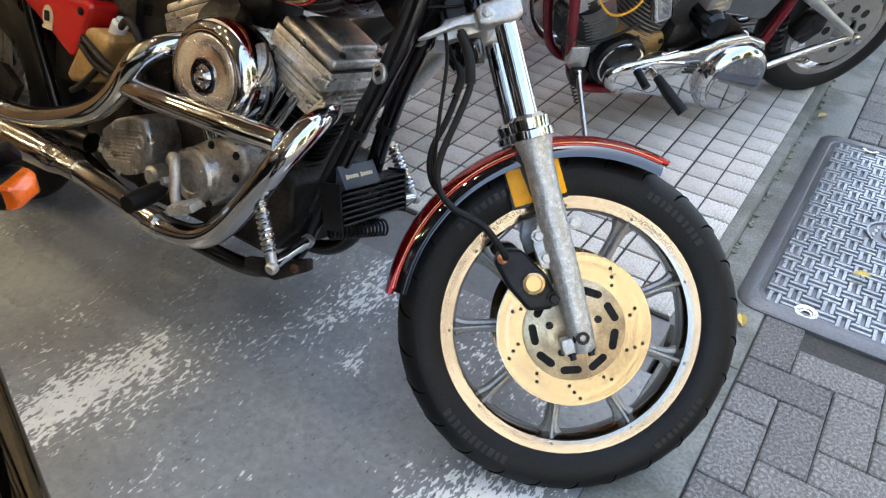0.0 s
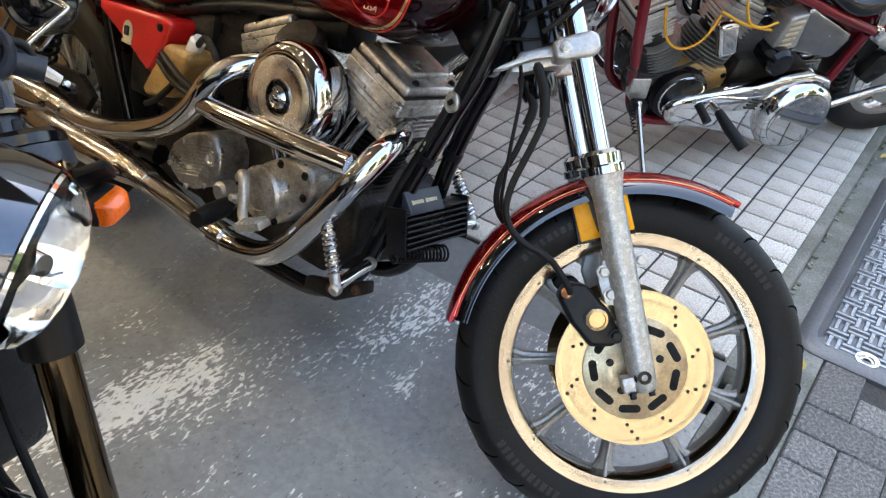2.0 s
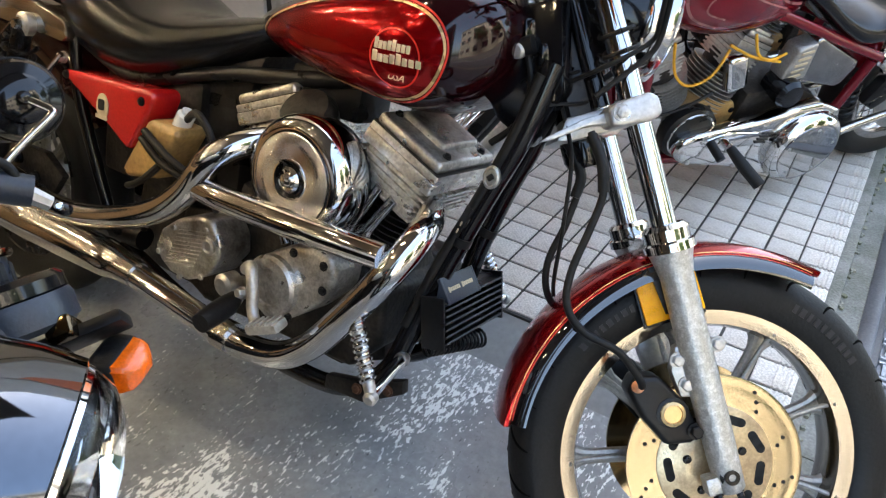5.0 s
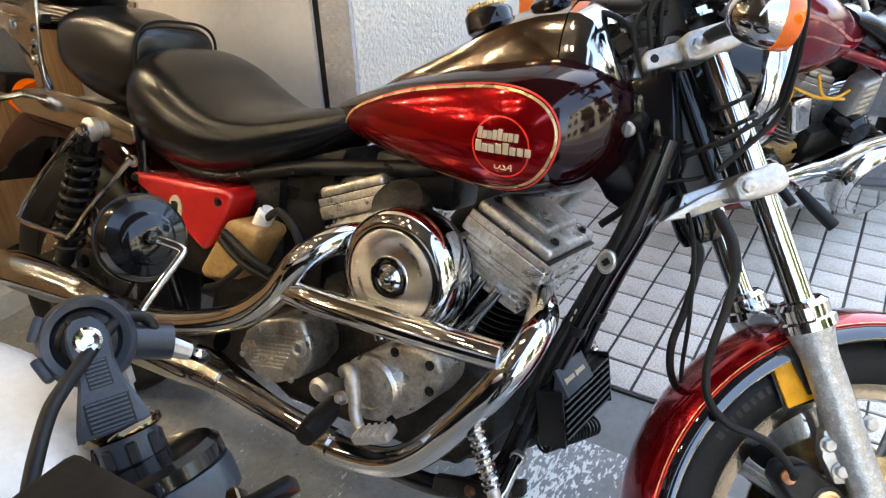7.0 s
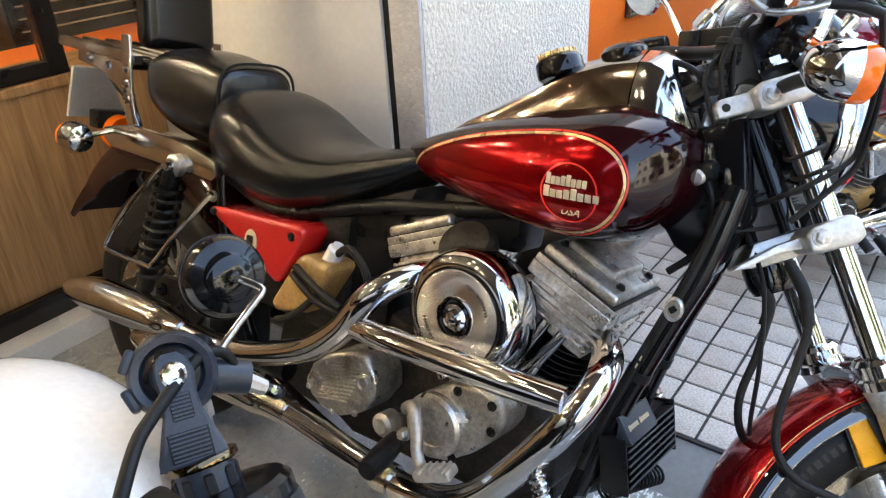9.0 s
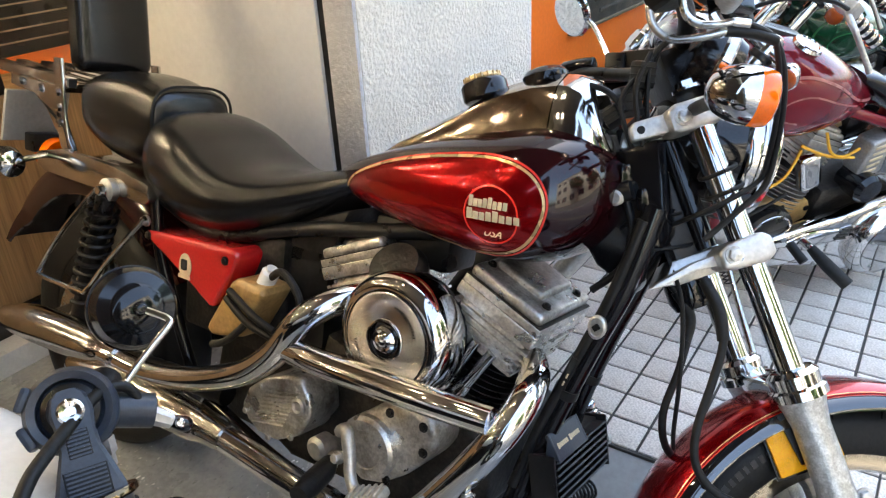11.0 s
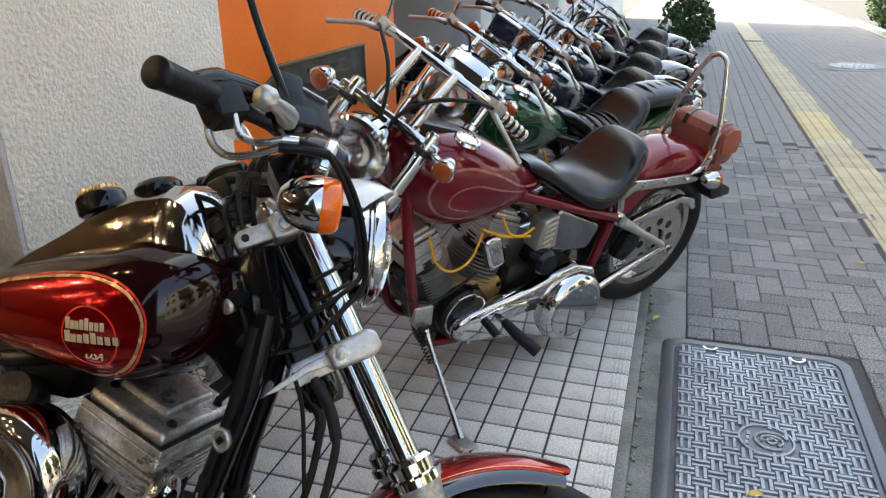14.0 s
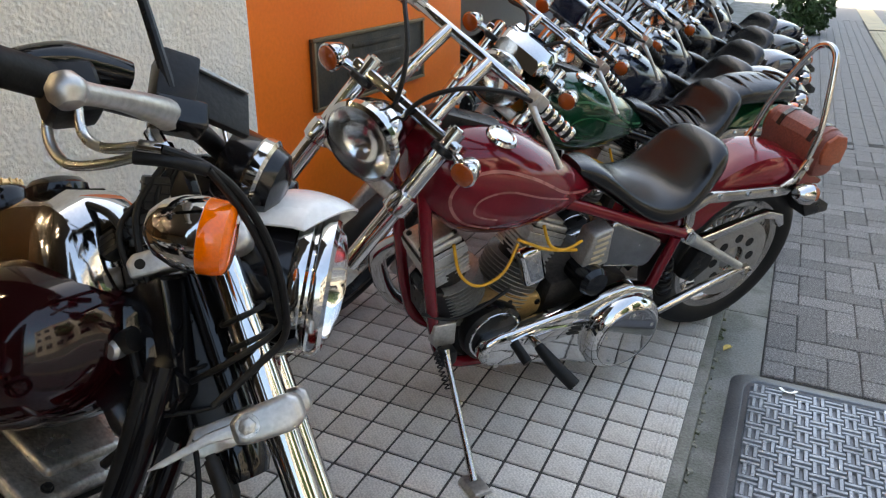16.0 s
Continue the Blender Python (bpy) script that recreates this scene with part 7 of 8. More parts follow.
    fc("steering_stem", tube([(-0.055, 0, 0.23), (-0.055, 0, 0.41)], 0.026, 20, smooth=False), frame_mat, None, "painted steering head")
    for s in (-1, 1):
        leg = fc("fork_leg", tube([(0, s * 0.122, 0.435), (0, s * 0.122, 0.02)], 0.0215, 18, smooth=False), metal, None, "chrome fork leg")
        fc("slider", lathe([(0.026, -0.40), (0.028, -0.37), (0.029, 0.01), (0.032, 0.025), (0.032, 0.045), (0.022, 0.05)], Matrix.Translation((0, s * 0.122, 0)), 20), ALLOY, leg, "grey fork slider")
        fc("collar", lathe([(0.022, 0.205), (0.031, 0.212), (0.033, 0.232), (0.031, 0.256), (0.022, 0.262)], Matrix.Translation((0, s * 0.122, 0)), 22), metal, leg)
        fc("collar", lathe([(0.022, 0.372), (0.029, 0.376), (0.029, 0.388), (0.022, 0.392)], Matrix.Translation((0, s * 0.122, 0)), 22), SATIN, leg)
        fc("cap_bolt", bolt(Matrix.Translation((0, s * 0.122, 0.428)), 0.015, 0.014), metal, leg)
        IMx = axis_matrix((0.030, s * 0.198, 0.378), (0.80, s * 0.05, -0.60))
        fi = fc("front_indicator", lathe([(0.0, -0.052), (0.012, -0.048), (0.024, -0.032), (0.0315, -0.004), (0.0315, 0.006), (0.028, 0.009)], IMx, 24), metal, None, "chrome bullet indicator with an amber lens")
        fc("lens", lathe([(0.0285, 0.006), (0.0265, 0.012), (0.016, 0.018), (0, 0.020)], IMx, 22), DIM_AMBER, fi, "dark amber lens")
        fc("stalk", tube([(0.0, s * 0.140, 0.392), (0.012, s * 0.175, 0.388)], 0.011, 12, smooth=False), metal, fi)
        low = 0.0 if high_bar else -0.06
        riser = fc("riser", tube([(-0.015, s * 0.060, 0.415), (-0.025, s * 0.060, 0.47), (-0.055, s * 0.060, 0.55 + low), (-0.072, s * 0.060, 0.590 + low)], 0.0155, 16), metal, None, "chrome handlebar riser")
        fc("band", lathe([(0.0155, -0.006), (0.0185, -0.005), (0.0185, 0.005), (0.0155, 0.006)], axis_matrix((-0.030, s * 0.060, 0.482 + low * 0.4), (-0.25, 0, 1)), 18), metal, riser)
        bp = [(-0.072, 0, 0.592 + low), (-0.073, s * 0.06, 0.592 + low), (-0.078, s * 0.12, 0.593 + low), (-0.095, s * 0.165, 0.593 + low), (-0.125, s * 0.200, 0.590 + low), (-0.185, s * 0.295, 0.584 + low)]
        hb = fc("handlebar", tube(bp, 0.0130, 14), metal, None, "chrome handlebar")
        g0, g1 = Vector(bp[-2]).lerp(Vector(bp[-1]), 0.08), Vector(bp[-1])
        grip = fc("grip", tube([g0, g1], 0.0165, 16, smooth=False), RUBBER, hb, "ribbed black grip")
        for k in range(5):
            q = g0.lerp(g1, (k + 0.5) / 5)
            fc("ring", lathe([(0.0165, -0.0062), (0.0195, -0.005), (0.0205, 0), (0.0195, 0.005), (0.0165, 0.0062)], axis_matrix(q, g1 - g0), 16), CHROME if near else RUBBER, grip)
        fc("perch", box(0.040, 0.060, 0.034, Matrix.Translation(Vector(bp[-3]).lerp(Vector(bp[-2]), 0.6) + Vector((0.010, 0, 0.004))) @ pose(0, 0, 0, 0, 0, s * -38), 0.006), ALLOY, hb, "grey cast lever perch")
        fc("lever", tube([(-0.085, s * 0.195, 0.580 + low), (-0.075, s * 0.235, 0.560 + low), (-0.100, s * 0.290, 0.535 + low), (-0.118, s * 0.330, 0.515 + low)], [0.009, 0.0075, 0.0065, 0.0085], 12), ALLOY, hb, "grey lever")
        fc("cable", tube([(-0.07, s * 0.19, 0.585 + low), (-0.01, s * 0.15, 0.565 + low), (0.035, s * 0.07, 0.50), (0.035, s * 0.02, 0.41), (-0.03, s * 0.02, 0.30)], 0.0055, 8), RUBBER, hb)
    mirror = fc("mirror", lathe([(0, 0.012), (0.03, 0.010), (0.042, 0.002), (0.040, -0.004), (0, -0.005)], axis_matrix((-0.03, -0.235, 0.735 + low), (0.8, 0, -0.2)) @ Matrix.Diagonal((0.8, 1.3, 1, 1)), 24), metal, hb, "small chrome mirror")
    fc("stem", tube([(-0.10, -0.19, 0.60 + low), (-0.07, -0.20, 0.66 + low), (-0.04, -0.225, 0.725 + low)], 0.0055, 10), metal, mirror)
    fc("top_clamp", box(0.062, 0.315, 0.026, Matrix.Translation((-0.012, 0, 0.404)), 0.009, seg=3), metal, None, "chrome fork clamp")
    for y in (-0.075, -0.03, 0.03, 0.075):
        fc("clamp_bolt", bolt(Matrix.Translation((0.0, y, 0.417)), 0.009, 0.010), metal, None)
    fc("lower_clamp", box(0.060, 0.285, 0.034, Matrix.Translation((-0.012, 0, 0.234)), 0.010, seg=3), ALLOY if near else SATIN, None, "grey lower fork clamp")
    HLM = axis_matrix((0.046, -0.012, 0.305), (0.80, 0.05, -0.60)) @ Matrix.Diagonal((1.02, 1.02, 0.95, 1))
    hl = fc("headlamp", lathe([(0.02, -0.095), (0.055, -0.070), (0.078, -0.025), (0.086, 0.015), (0.092, 0.020), (0.092, 0.036), (0.083, 0.042)], HLM, 40, caps=False), CHROME, None, "round chrome headlamp")
    fc("lens", lathe([(0.083, 0.038), (0.06, 0.052), (0.03, 0.059), (0, 0.061)], HLM, 36, caps=False), FLUTED, hl, "clear lens")
    fc("bowl", lathe([(0.082, 0.036), (0.05, 0.0), (0.02, -0.018), (0, -0.02)], HLM, 36, caps=False), BOWL, hl)
    fc("headlamp_mount", box(0.045, 0.035, 0.06, Matrix.Translation((0.012, 0, 0.372)), 0.010, seg=3), metal, hl)
    if cowl:
        fc("headlamp_cowl", loft([[Vector((x, y * w, z0 + (z1 - z0) * t)) for y, t in ((-1, 0), (-1, 0.7), (-0.8, 1), (0.8, 1), (1, 0.7), (1, 0))] for x, z0, z1, w in ((-0.06, 0.40, 0.455, 0.075), (0.02, 0.40, 0.470, 0.095), (0.075, 0.37, 0.440, 0.090), (0.10, 0.36, 0.405, 0.075))]), CHROME, hl, "chrome headlamp cowl")
        fc("gauge_box", box(0.055, 0.105, 0.075, Matrix.Translation((-0.06, 0.0, 0.615)) @ pose(0, 0, 0, 0, 25, 0), 0.008, seg=3), NAVY, None, "blue-black gauge box")
    return b


ROW = "row of parked motorcycles"
BX, BY, BZ = -0.430, 1.598, 0.002
cruiser(pose(BX, BY, BZ, -13, 0, -128), WINE, "wine red cruiser with high chrome handlebars and a leather roll", ROW, frame_mat=WINE, bag=True, sissy=True, stripe=mat("pale rose line", (0.36, 0.13, 0.12), 0.3, 0.2, 0.1, 20, 200, 0.02), near=True)
cruiser(pose(BX - 0.03, BY + 0.84, BZ, -13, 0, -127), GREEN, "dark green cruiser with a chrome headlamp cowl and ribbed seat", ROW, seat_ribs=True, high_bar=False, cowl=True, stripe=mat("pale green line", (0.025, 0.11, 0.05), 0.3, 0.1, 0.1, 20, 200, 0.02), near=True)
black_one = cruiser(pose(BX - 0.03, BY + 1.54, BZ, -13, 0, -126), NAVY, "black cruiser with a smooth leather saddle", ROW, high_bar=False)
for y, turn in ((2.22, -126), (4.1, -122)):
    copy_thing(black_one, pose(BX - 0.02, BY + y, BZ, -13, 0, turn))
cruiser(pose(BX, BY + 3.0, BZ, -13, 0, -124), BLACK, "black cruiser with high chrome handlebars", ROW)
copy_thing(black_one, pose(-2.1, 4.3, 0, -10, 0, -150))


# ---- the dark motorcycle nearest the camera: headlamp, fork, controls ----
dark = thing("motorcycle", pose(-0.45, -0.76, -0.065), "black and white motorcycle with a clear faceted headlamp", "motorcycle")
OFF = Matrix.Translation((0.45, 0.76, 0.065))


def dk(name, bm, material, parent=None, label=""):
    bm.transform(OFF)
    return part(name, bm, material, parent or dark, label)


HM = axis_matrix((-0.400, -0.769, 0.759), (0.648, 0.606, -0.462))
nose = dk("headlamp", lathe([(0.0, -0.18), (0.04, -0.17), (0.078, -0.13), (0.094, -0.075), (0.0965, -0.03), (0.094, 0.0), (0.088, 0.004)], HM, 56, caps=False), LAMP_SHELL, None, "dark mirror-bright smoky headlamp shell")
dk("lens", lathe([(0.0885, 0.002), (0.0885, 0.008), (0.080, 0.024), (0.060, 0.038), (0.032, 0.046), (0, 0.049)], HM, 48, caps=False), CLEAR, nose, "clear faceted lens")
dk("lens_edge", lathe([(0.0885, -0.002), (0.0915, 0.001), (0.0905, 0.006), (0.0875, 0.004)], HM, 48, closed=True), REFLECTOR, nose)
facets = bmesh.new()
for row, (r0, z0, r1, z1) in enumerate(((0.087, 0.012, 0.062, -0.004), (0.062, -0.004, 0.028, -0.03))):
    n = (14, 10)[row]
    for k in range(n):
        a0, a1 = 2 * math.pi * k / n, 2 * math.pi * (k + 1) / n
        am = (a0 + a1) / 2
        vs = [facets.verts.new(HM @ Vector((r * math.cos(a), r * math.sin(a), z))) for r, a, z in ((r0, a0, z0), (r0, a1, z0), (r1, a1, z1), (r1, a0, z1))]
        mid = facets.verts.new(HM @ Vector(((r0 + r1) / 2 * math.cos(am), (r0 + r1) / 2 * math.sin(am), (z0 + z1) / 2 + (0.012 if (k + row) % 2 else -0.010))))
        for i in range(4):
            facets.faces.new((vs[i], vs[(i + 1) % 4], mid))
dk("reflector", facets, REFLECTOR, nose, "faceted bright reflector").data.set_sharp_from_angle(angle=radians(5))
dk("bulb", lathe([(0.012, -0.05), (0.012, -0.01), (0.008, 0.0), (0, 0.002)], HM, 16), CHROME, nose)
fork_line = Vector((0.2733, -0.1333, -1.0))
top = Vector((-0.449, -0.754, 0.64))
for s, shift in ((1, Vector((0, 0, 0))), (-1, Vector((0.0, -0.20, 0.02)))):
    fleg = dk("fork_tube", tube([top + shift, top + shift + fork_line * 0.36], 0.0235, 22, smooth=False), mat("bronze fork tube", (0.16, 0.115, 0.065), 0.14, 1.0, 0.1, 9, 160, 0.02, rvar=0.05, tint=(0.10, 0.075, 0.05)) if s > 0 else bpy.data.materials["bronze fork tube"], None, "dark bronze fork tube")
    dk("fork_lower", tube([top + shift + fork_line * 0.34, top + shift + fork_line * 0.62], 0.030, 20, smooth=False), SATIN, fleg, "black fork slider")
    dk("fork_clamp", tube([top + shift - fork_line * 0.035, top + shift + fork_line * 0.03], 0.033, 24, smooth=False), SATIN, fleg, "satin black fork clamp")
dk("clamp_bridge", box(0.06, 0.24, 0.035, Matrix.Translation((-0.47, -0.855, 0.665)), 0.008), SATIN, None)
wheel_parts((0.245, 0.315), 0.31, 0.11, 0.23, 8, dark, Matrix.Translation((0, -0.15, 0)), rim_mat=SATIN, tread=False, label="black front wheel")
dguard = mudguard((-0.205, 0.25), 0.335, 40, 150, 0.06, 0.05)
dguard.transform(Matrix.Translation((0, -0.91, 0)))
dk("mudguard", dguard, BLACK, None, "black front mudguard")
IM = Matrix.Translation((-0.541, -0.620, 0.690)) @ pose(0, 0, 0, 0, 0, 24)
ind = dk("indicator", box(0.034, 0.056, 0.036, IM, 0.011, seg=4), RUBBER, None, "black indicator with an amber lens")
dk("lens", loft([[IM @ Vector((x, y * h, z * h)) for y, z in ((-0.026, -0.013), (-0.022, -0.017), (0.022, -0.017), (0.026, -0.013), (0.026, 0.013), (0.022, 0.017), (-0.022, 0.017), (-0.026, 0.013))] for x, h in ((0.010, 1.0), (0.019, 0.96), (0.027, 0.80), (0.032, 0.52), (0.034, 0.25))]), LENS_AMBER, ind, "dark amber lens")
dk("stalk", tube([(-0.55, -0.64, 0.688), (-0.552, -0.74, 0.69)], 0.010, 12, smooth=False), SATIN, ind)
dk("top_yoke", prism([(-0.62, 0.80), (-0.50, 0.79), (-0.47, 0.82), (-0.52, 0.85), (-0.62, 0.845)], -0.98, -0.72, 0.01), SATIN, None, "satin black top yoke")
gauge = dk("instrument", lathe([(0.05, -0.05), (0.062, -0.02), (0.065, 0.0), (0.058, 0.008)], axis_matrix((-0.50, -0.82, 0.86), (-0.5, 0, 0.85)), 32), SATIN, None, "black round instrument")
dk("glass", lathe([(0.057, 0.004), (0.03, 0.010), (0, 0.011)], axis_matrix((-0.50, -0.82, 0.86), (-0.5, 0, 0.85)), 32), BLACK, gauge)
dbar = dk("handlebar", tube([(-0.762, -0.598, 0.806), (-0.735, -0.632, 0.768), (-0.705, -0.668, 0.738), (-0.650, -0.740, 0.722), (-0.605, -0.80, 0.722), (-0.60, -0.90, 0.725), (-0.61, -0.97, 0.75), (-0.68, -1.06, 0.78)], 0.0115, 14), SATIN, None, "black handlebar")
dk("grip", tube([(-0.755, -0.606, 0.797), (-0.800, -0.560, 0.800)], 0.0175, 18, smooth=False), RUBBER, dbar, "black grip")
HUB = Vector((-0.747, -0.623, 0.826))
ring_m = axis_matrix(HUB, (0.66, -0.40, 0.62)) @ Matrix.Scale(1.36, 4)
hold = dk("phone_holder", lathe([(0.022, -0.012), (0.027, -0.012), (0.0305, -0.006), (0.0305, 0.004), (0.027, 0.009), (0.022, 0.007)], ring_m, 44, closed=True), GREY_PLASTIC, dbar, "blue-grey plastic clamp ring")
dk("hub", lathe([(0.022, -0.012), (0.0215, 0.0), (0.019, 0.002), (0.0185, 0.006), (0.014, 0.008), (0.010, 0.006)], ring_m, 36), GREY_PLASTIC, hold)
dk("hub_ring", lathe([(0.0185, 0.004), (0.0188, 0.0068), (0.0150, 0.0085), (0.0145, 0.006)], ring_m, 36, closed=True), SATIN, hold, "dark bronze ring")
for a in (150, 200):
    dk("tab", box(0.007, 0.018, 0.014, ring_m @ pose(0, 0, 0, 0, 0, a) @ Matrix.Translation((0.0318, 0, 0)), 0.003), GREY_PLASTIC, hold)
toward = Vector((0.75, -0.37, 0.54))
arm_a, arm_b = HUB + toward * 0.016, Vector((-0.694, -0.652, 0.776))
arm_z = (arm_b - arm_a).normalized()
arm_x = toward.cross(arm_z).normalized()
arm_y = arm_z.cross(arm_x).normalized()
ARM = Matrix((arm_x, arm_y, arm_z)).transposed().to_4x4()
ARM.translation = arm_a
dk("ribbed_arm", loft([[ARM @ Vector((u * w, v, z)) for u, v in ((-1, -0.007), (1, -0.007), (1, 0.004), (0.85, 0.007), (-0.85, 0.007), (-1, 0.004))] for z, w in ((-0.020, 0.008), (-0.014, 0.015), (0.0, 0.0185), (0.02, 0.0165), (0.035, 0.0175), (0.055, 0.024), (0.075, 0.030), (0.084, 0.031))]), GREY_PLASTIC, hold, "ribbed plastic arm")
dk("hub_bolt", lathe([(0.0125, 0.004), (0.0120, 0.011), (0.0095, 0.0135), (0.005, 0.0125), (0.005, 0.0105), (0, 0.0105)], axis_matrix(arm_a, toward), 24), CHROME, hold, "bright hub bolt")
for z0, z1, w in ((0.018, 0.043, 0.010), (0.053, 0.080, 0.019)):
    dk("recess", box(2 * w, 0.002, z1 - z0, ARM @ Matrix.Translation((0, 0.0066, (z0 + z1) / 2)), 0.0006), SATIN, hold)
    for k in range(7):
        dk("rib", box(1.8 * w, 0.0022, 0.0018, ARM @ Matrix.Translation((0, 0.0076, z0 + (z1 - z0) * (k + 0.5) / 7)), 0.0), GREY_PLASTIC, hold)
JOINT = axis_matrix((-0.690, -0.648, 0.766), (0.50, -0.22, -0.84))
dk("joint_band", lathe([(0.033, -0.004), (0.034, -0.002), (0.034, 0.002), (0.032, 0.004)], JOINT, 32), bpy.data.materials["bronze fork tube"], hold, "thin bronze joint band")
knob = dk("knob", lathe([(0.027, 0.004), (0.0275, 0.010), (0.0275, 0.028), (0.024, 0.032)], JOINT, 16), GREY_PLASTIC, hold, "ribbed blue-grey clamp knob")
for k in range(8):
    dk("knob_rib", box(0.005, 0.010, 0.020, JOINT @ pose(0, 0, 0, 0, 0, 45 * k) @ Matrix.Translation((0.0275, 0, 0.019)), 0.002, seg=1), SATIN, knob)
DISC = axis_matrix((-0.655, -0.662, 0.744), (0.50, -0.15, -0.85))
base = dk("mount_disc", lathe([(0.030, -0.010), (0.064, -0.008), (0.070, -0.002), (0.070, 0.010), (0.062, 0.016), (0.040, 0.018)], DISC, 44), BLACK, dbar, "gloss black mounting disc")
dk("under_disc", lathe([(0.056, 0.012), (0.058, 0.018), (0.058, 0.040), (0.050, 0.046), (0.0, 0.047)], DISC @ Matrix.Translation((0.012, 0.012, 0)), 40), GREY_PLASTIC, base, "grey plastic clamp body")
dk("bar_blade", box(0.014, 0.120, 0.030, Matrix.Translation((-0.578, -0.640, 0.712)) @ pose(0, 0, 0, 20, 30, -28), 0.004), SATIN, base, "black clamp blade")
dk("brass_tab", box(0.022, 0.026, 0.030, Matrix.Translation((-0.574, -0.640, 0.728)) @ pose(0, 0, 0, 20, 30, -28), 0.005, seg=3), bpy.data.materials["bronze fork tube"], base, "brass coloured tab")
dk("ignition_lock", lathe([(0.030, -0.05), (0.030, -0.012), (0.0285, 0.0), (0.024, 0.010), (0.016, 0.013), (0.008, 0.010), (0, 0.010)], axis_matrix((-0.553, -0.675, 0.715), (0.25, 0.05, 1)), 32), BLACK, base, "gloss black ignition lock")
dk("switch_block", tube([(-0.748, -0.606, 0.815), (-0.722, -0.560, 0.792)], [0.0175, 0.0175], 18, smooth=False), GREY_PLASTIC, dbar, "blue-black switch block")
perch = dk("lever_perch", tube([(-0.722, -0.568, 0.794), (-0.712, -0.550, 0.776)], [0.011, 0.0085], 8, smooth=False), ALLOY, dbar, "grey cast lever perch")
dk("lever", tube([(-0.712, -0.550, 0.776), (-0.706, -0.540, 0.766), (-0.716, -0.532, 0.760)], [0.006, 0.008, 0.006], 12), BLACK, perch)
dk("pivot_screw", lathe([(0.005, 0), (0.005, 0.006), (0.003, 0.008), (0, 0.008)], axis_matrix((-0.706, -0.545, 0.772), toward), 12), CHROME, perch)
dk("clutch_nut", lathe([(0.0105, -0.012), (0.0105, 0.004), (0.0075, 0.006), (0.0075, 0.018), (0.004, 0.020)], axis_matrix((-0.731, -0.612, 0.778), (0.25, -0.15, -1)), 6), ALLOY, dbar, "square chromed nut")
dk("cable", tube([(-0.724, -0.575, 0.793), (-0.726, -0.570, 0.810), (-0.732, -0.573, 0.825), (-0.736, -0.585, 0.833), (-0.733, -0.606, 0.836), (-0.721, -0.646, 0.829), (-0.708, -0.673, 0.827), (-0.697, -0.695, 0.823), (-0.680, -0.720, 0.812), (-0.662, -0.745, 0.796), (-0.630, -0.785, 0.765), (-0.60, -0.80, 0.71)], [0.0055, 0.0055, 0.0056, 0.0058, 0.006, 0.0062, 0.0064, 0.0066, 0.0066, 0.0066, 0.0066, 0.0066], 14), RUBBER, dbar, "thick black cable")
dk("cable_ferrule", lathe([(0.0072, -0.004), (0.0085, 0.0), (0.0072, 0.004)], axis_matrix((-0.724, -0.574, 0.794), (-0.1, 0.2, 1)), 18), CHROME, dbar, "chrome cable ferrule")
mir_m = axis_matrix((-0.812, -0.498, 0.852), (0.88, -0.26, 0.39))
mir = dk("mirror", lathe([(0.0, 0.013), (0.010, 0.0125), (0.024, 0.0105), (0.0285, 0.0085), (0.0300, 0.0050), (0.043, 0.0015), (0.0480, -0.004), (0.0495, -0.011), (0.0475, -0.015), (0.0, -0.016)], mir_m @ Matrix.Diagonal((0.95, 0.95, 1.5, 1)), 48), MIRROR_BACK, dbar, "round black mirror seen from behind")
dk("mirror_rim", lathe([(0.0485, -0.010), (0.0508, -0.0105), (0.0508, -0.0150), (0.0480, -0.0155)], mir_m @ Matrix.Diagonal((0.95, 0.95, 1.5, 1)), 48, closed=True), SATIN, mir, "thin black mirror rim")
dk("ball_joint", lathe([(0.0, 0.030), (0.005, 0.028), (0.0075, 0.024), (0.0085, 0.014)], mir_m, 18), BLACK, mir, "black ball joint")
dk("stem", tube([(-0.792, -0.503, 0.860), (-0.778, -0.497, 0.855), (-0.764, -0.493, 0.850), (-0.759, -0.499, 0.846), (-0.757, -0.530, 0.832), (-0.754, -0.561, 0.817), (-0.752, -0.572, 0.806)], 0.0042, 12), CHROME, mir, "bent chrome mirror stem")
dk("stem_nut", lathe([(0.007, -0.008), (0.007, 0.004), (0.005, 0.007)], axis_matrix((-0.751, -0.575, 0.804), (0, 0.3, 1)), 6), SATIN, mir)
WT = [(-0.66, 0.70, 0.745, 0.04), (-0.70, 0.665, 0.785, 0.095), (-0.78, 0.645, 0.812, 0.135), (-0.90, 0.64, 0.822, 0.150), (-1.02, 0.645, 0.81, 0.14), (-1.13, 0.66, 0.775, 0.105), (-1.18, 0.69, 0.735, 0.05)]
wt_bm = body_loft(WT, p=2.4)
wt_bm.transform(Matrix.Translation((0.02, -0.815, -0.02)) @ Matrix.Diagonal((1.0, 1.42, 1.0, 1)))
wtank = dk("fuel_tank", wt_bm, WHITE, None, "white fuel tank with a dark centre panel")
cp = body_loft([(-0.70, 0.77, 0.789, 0.03), (-0.76, 0.79, 0.8125, 0.062), (-0.88, 0.80, 0.8260, 0.082), (-1.0, 0.79, 0.8175, 0.074), (-1.10, 0.77, 0.792, 0.04)], p=2.2)
cp.transform(Matrix.Translation((-0.02, -0.865, -0.018)))
dk("tank_panel", cp, SATIN, wtank, "dark grey tank panel")
dk("filler_cap", lathe([(0.034, 0), (0.034, 0.006), (0.028, 0.010), (0, 0.010)], Matrix.Translation((-0.93, -0.865, 0.800)), 28), ALLOY, wtank)
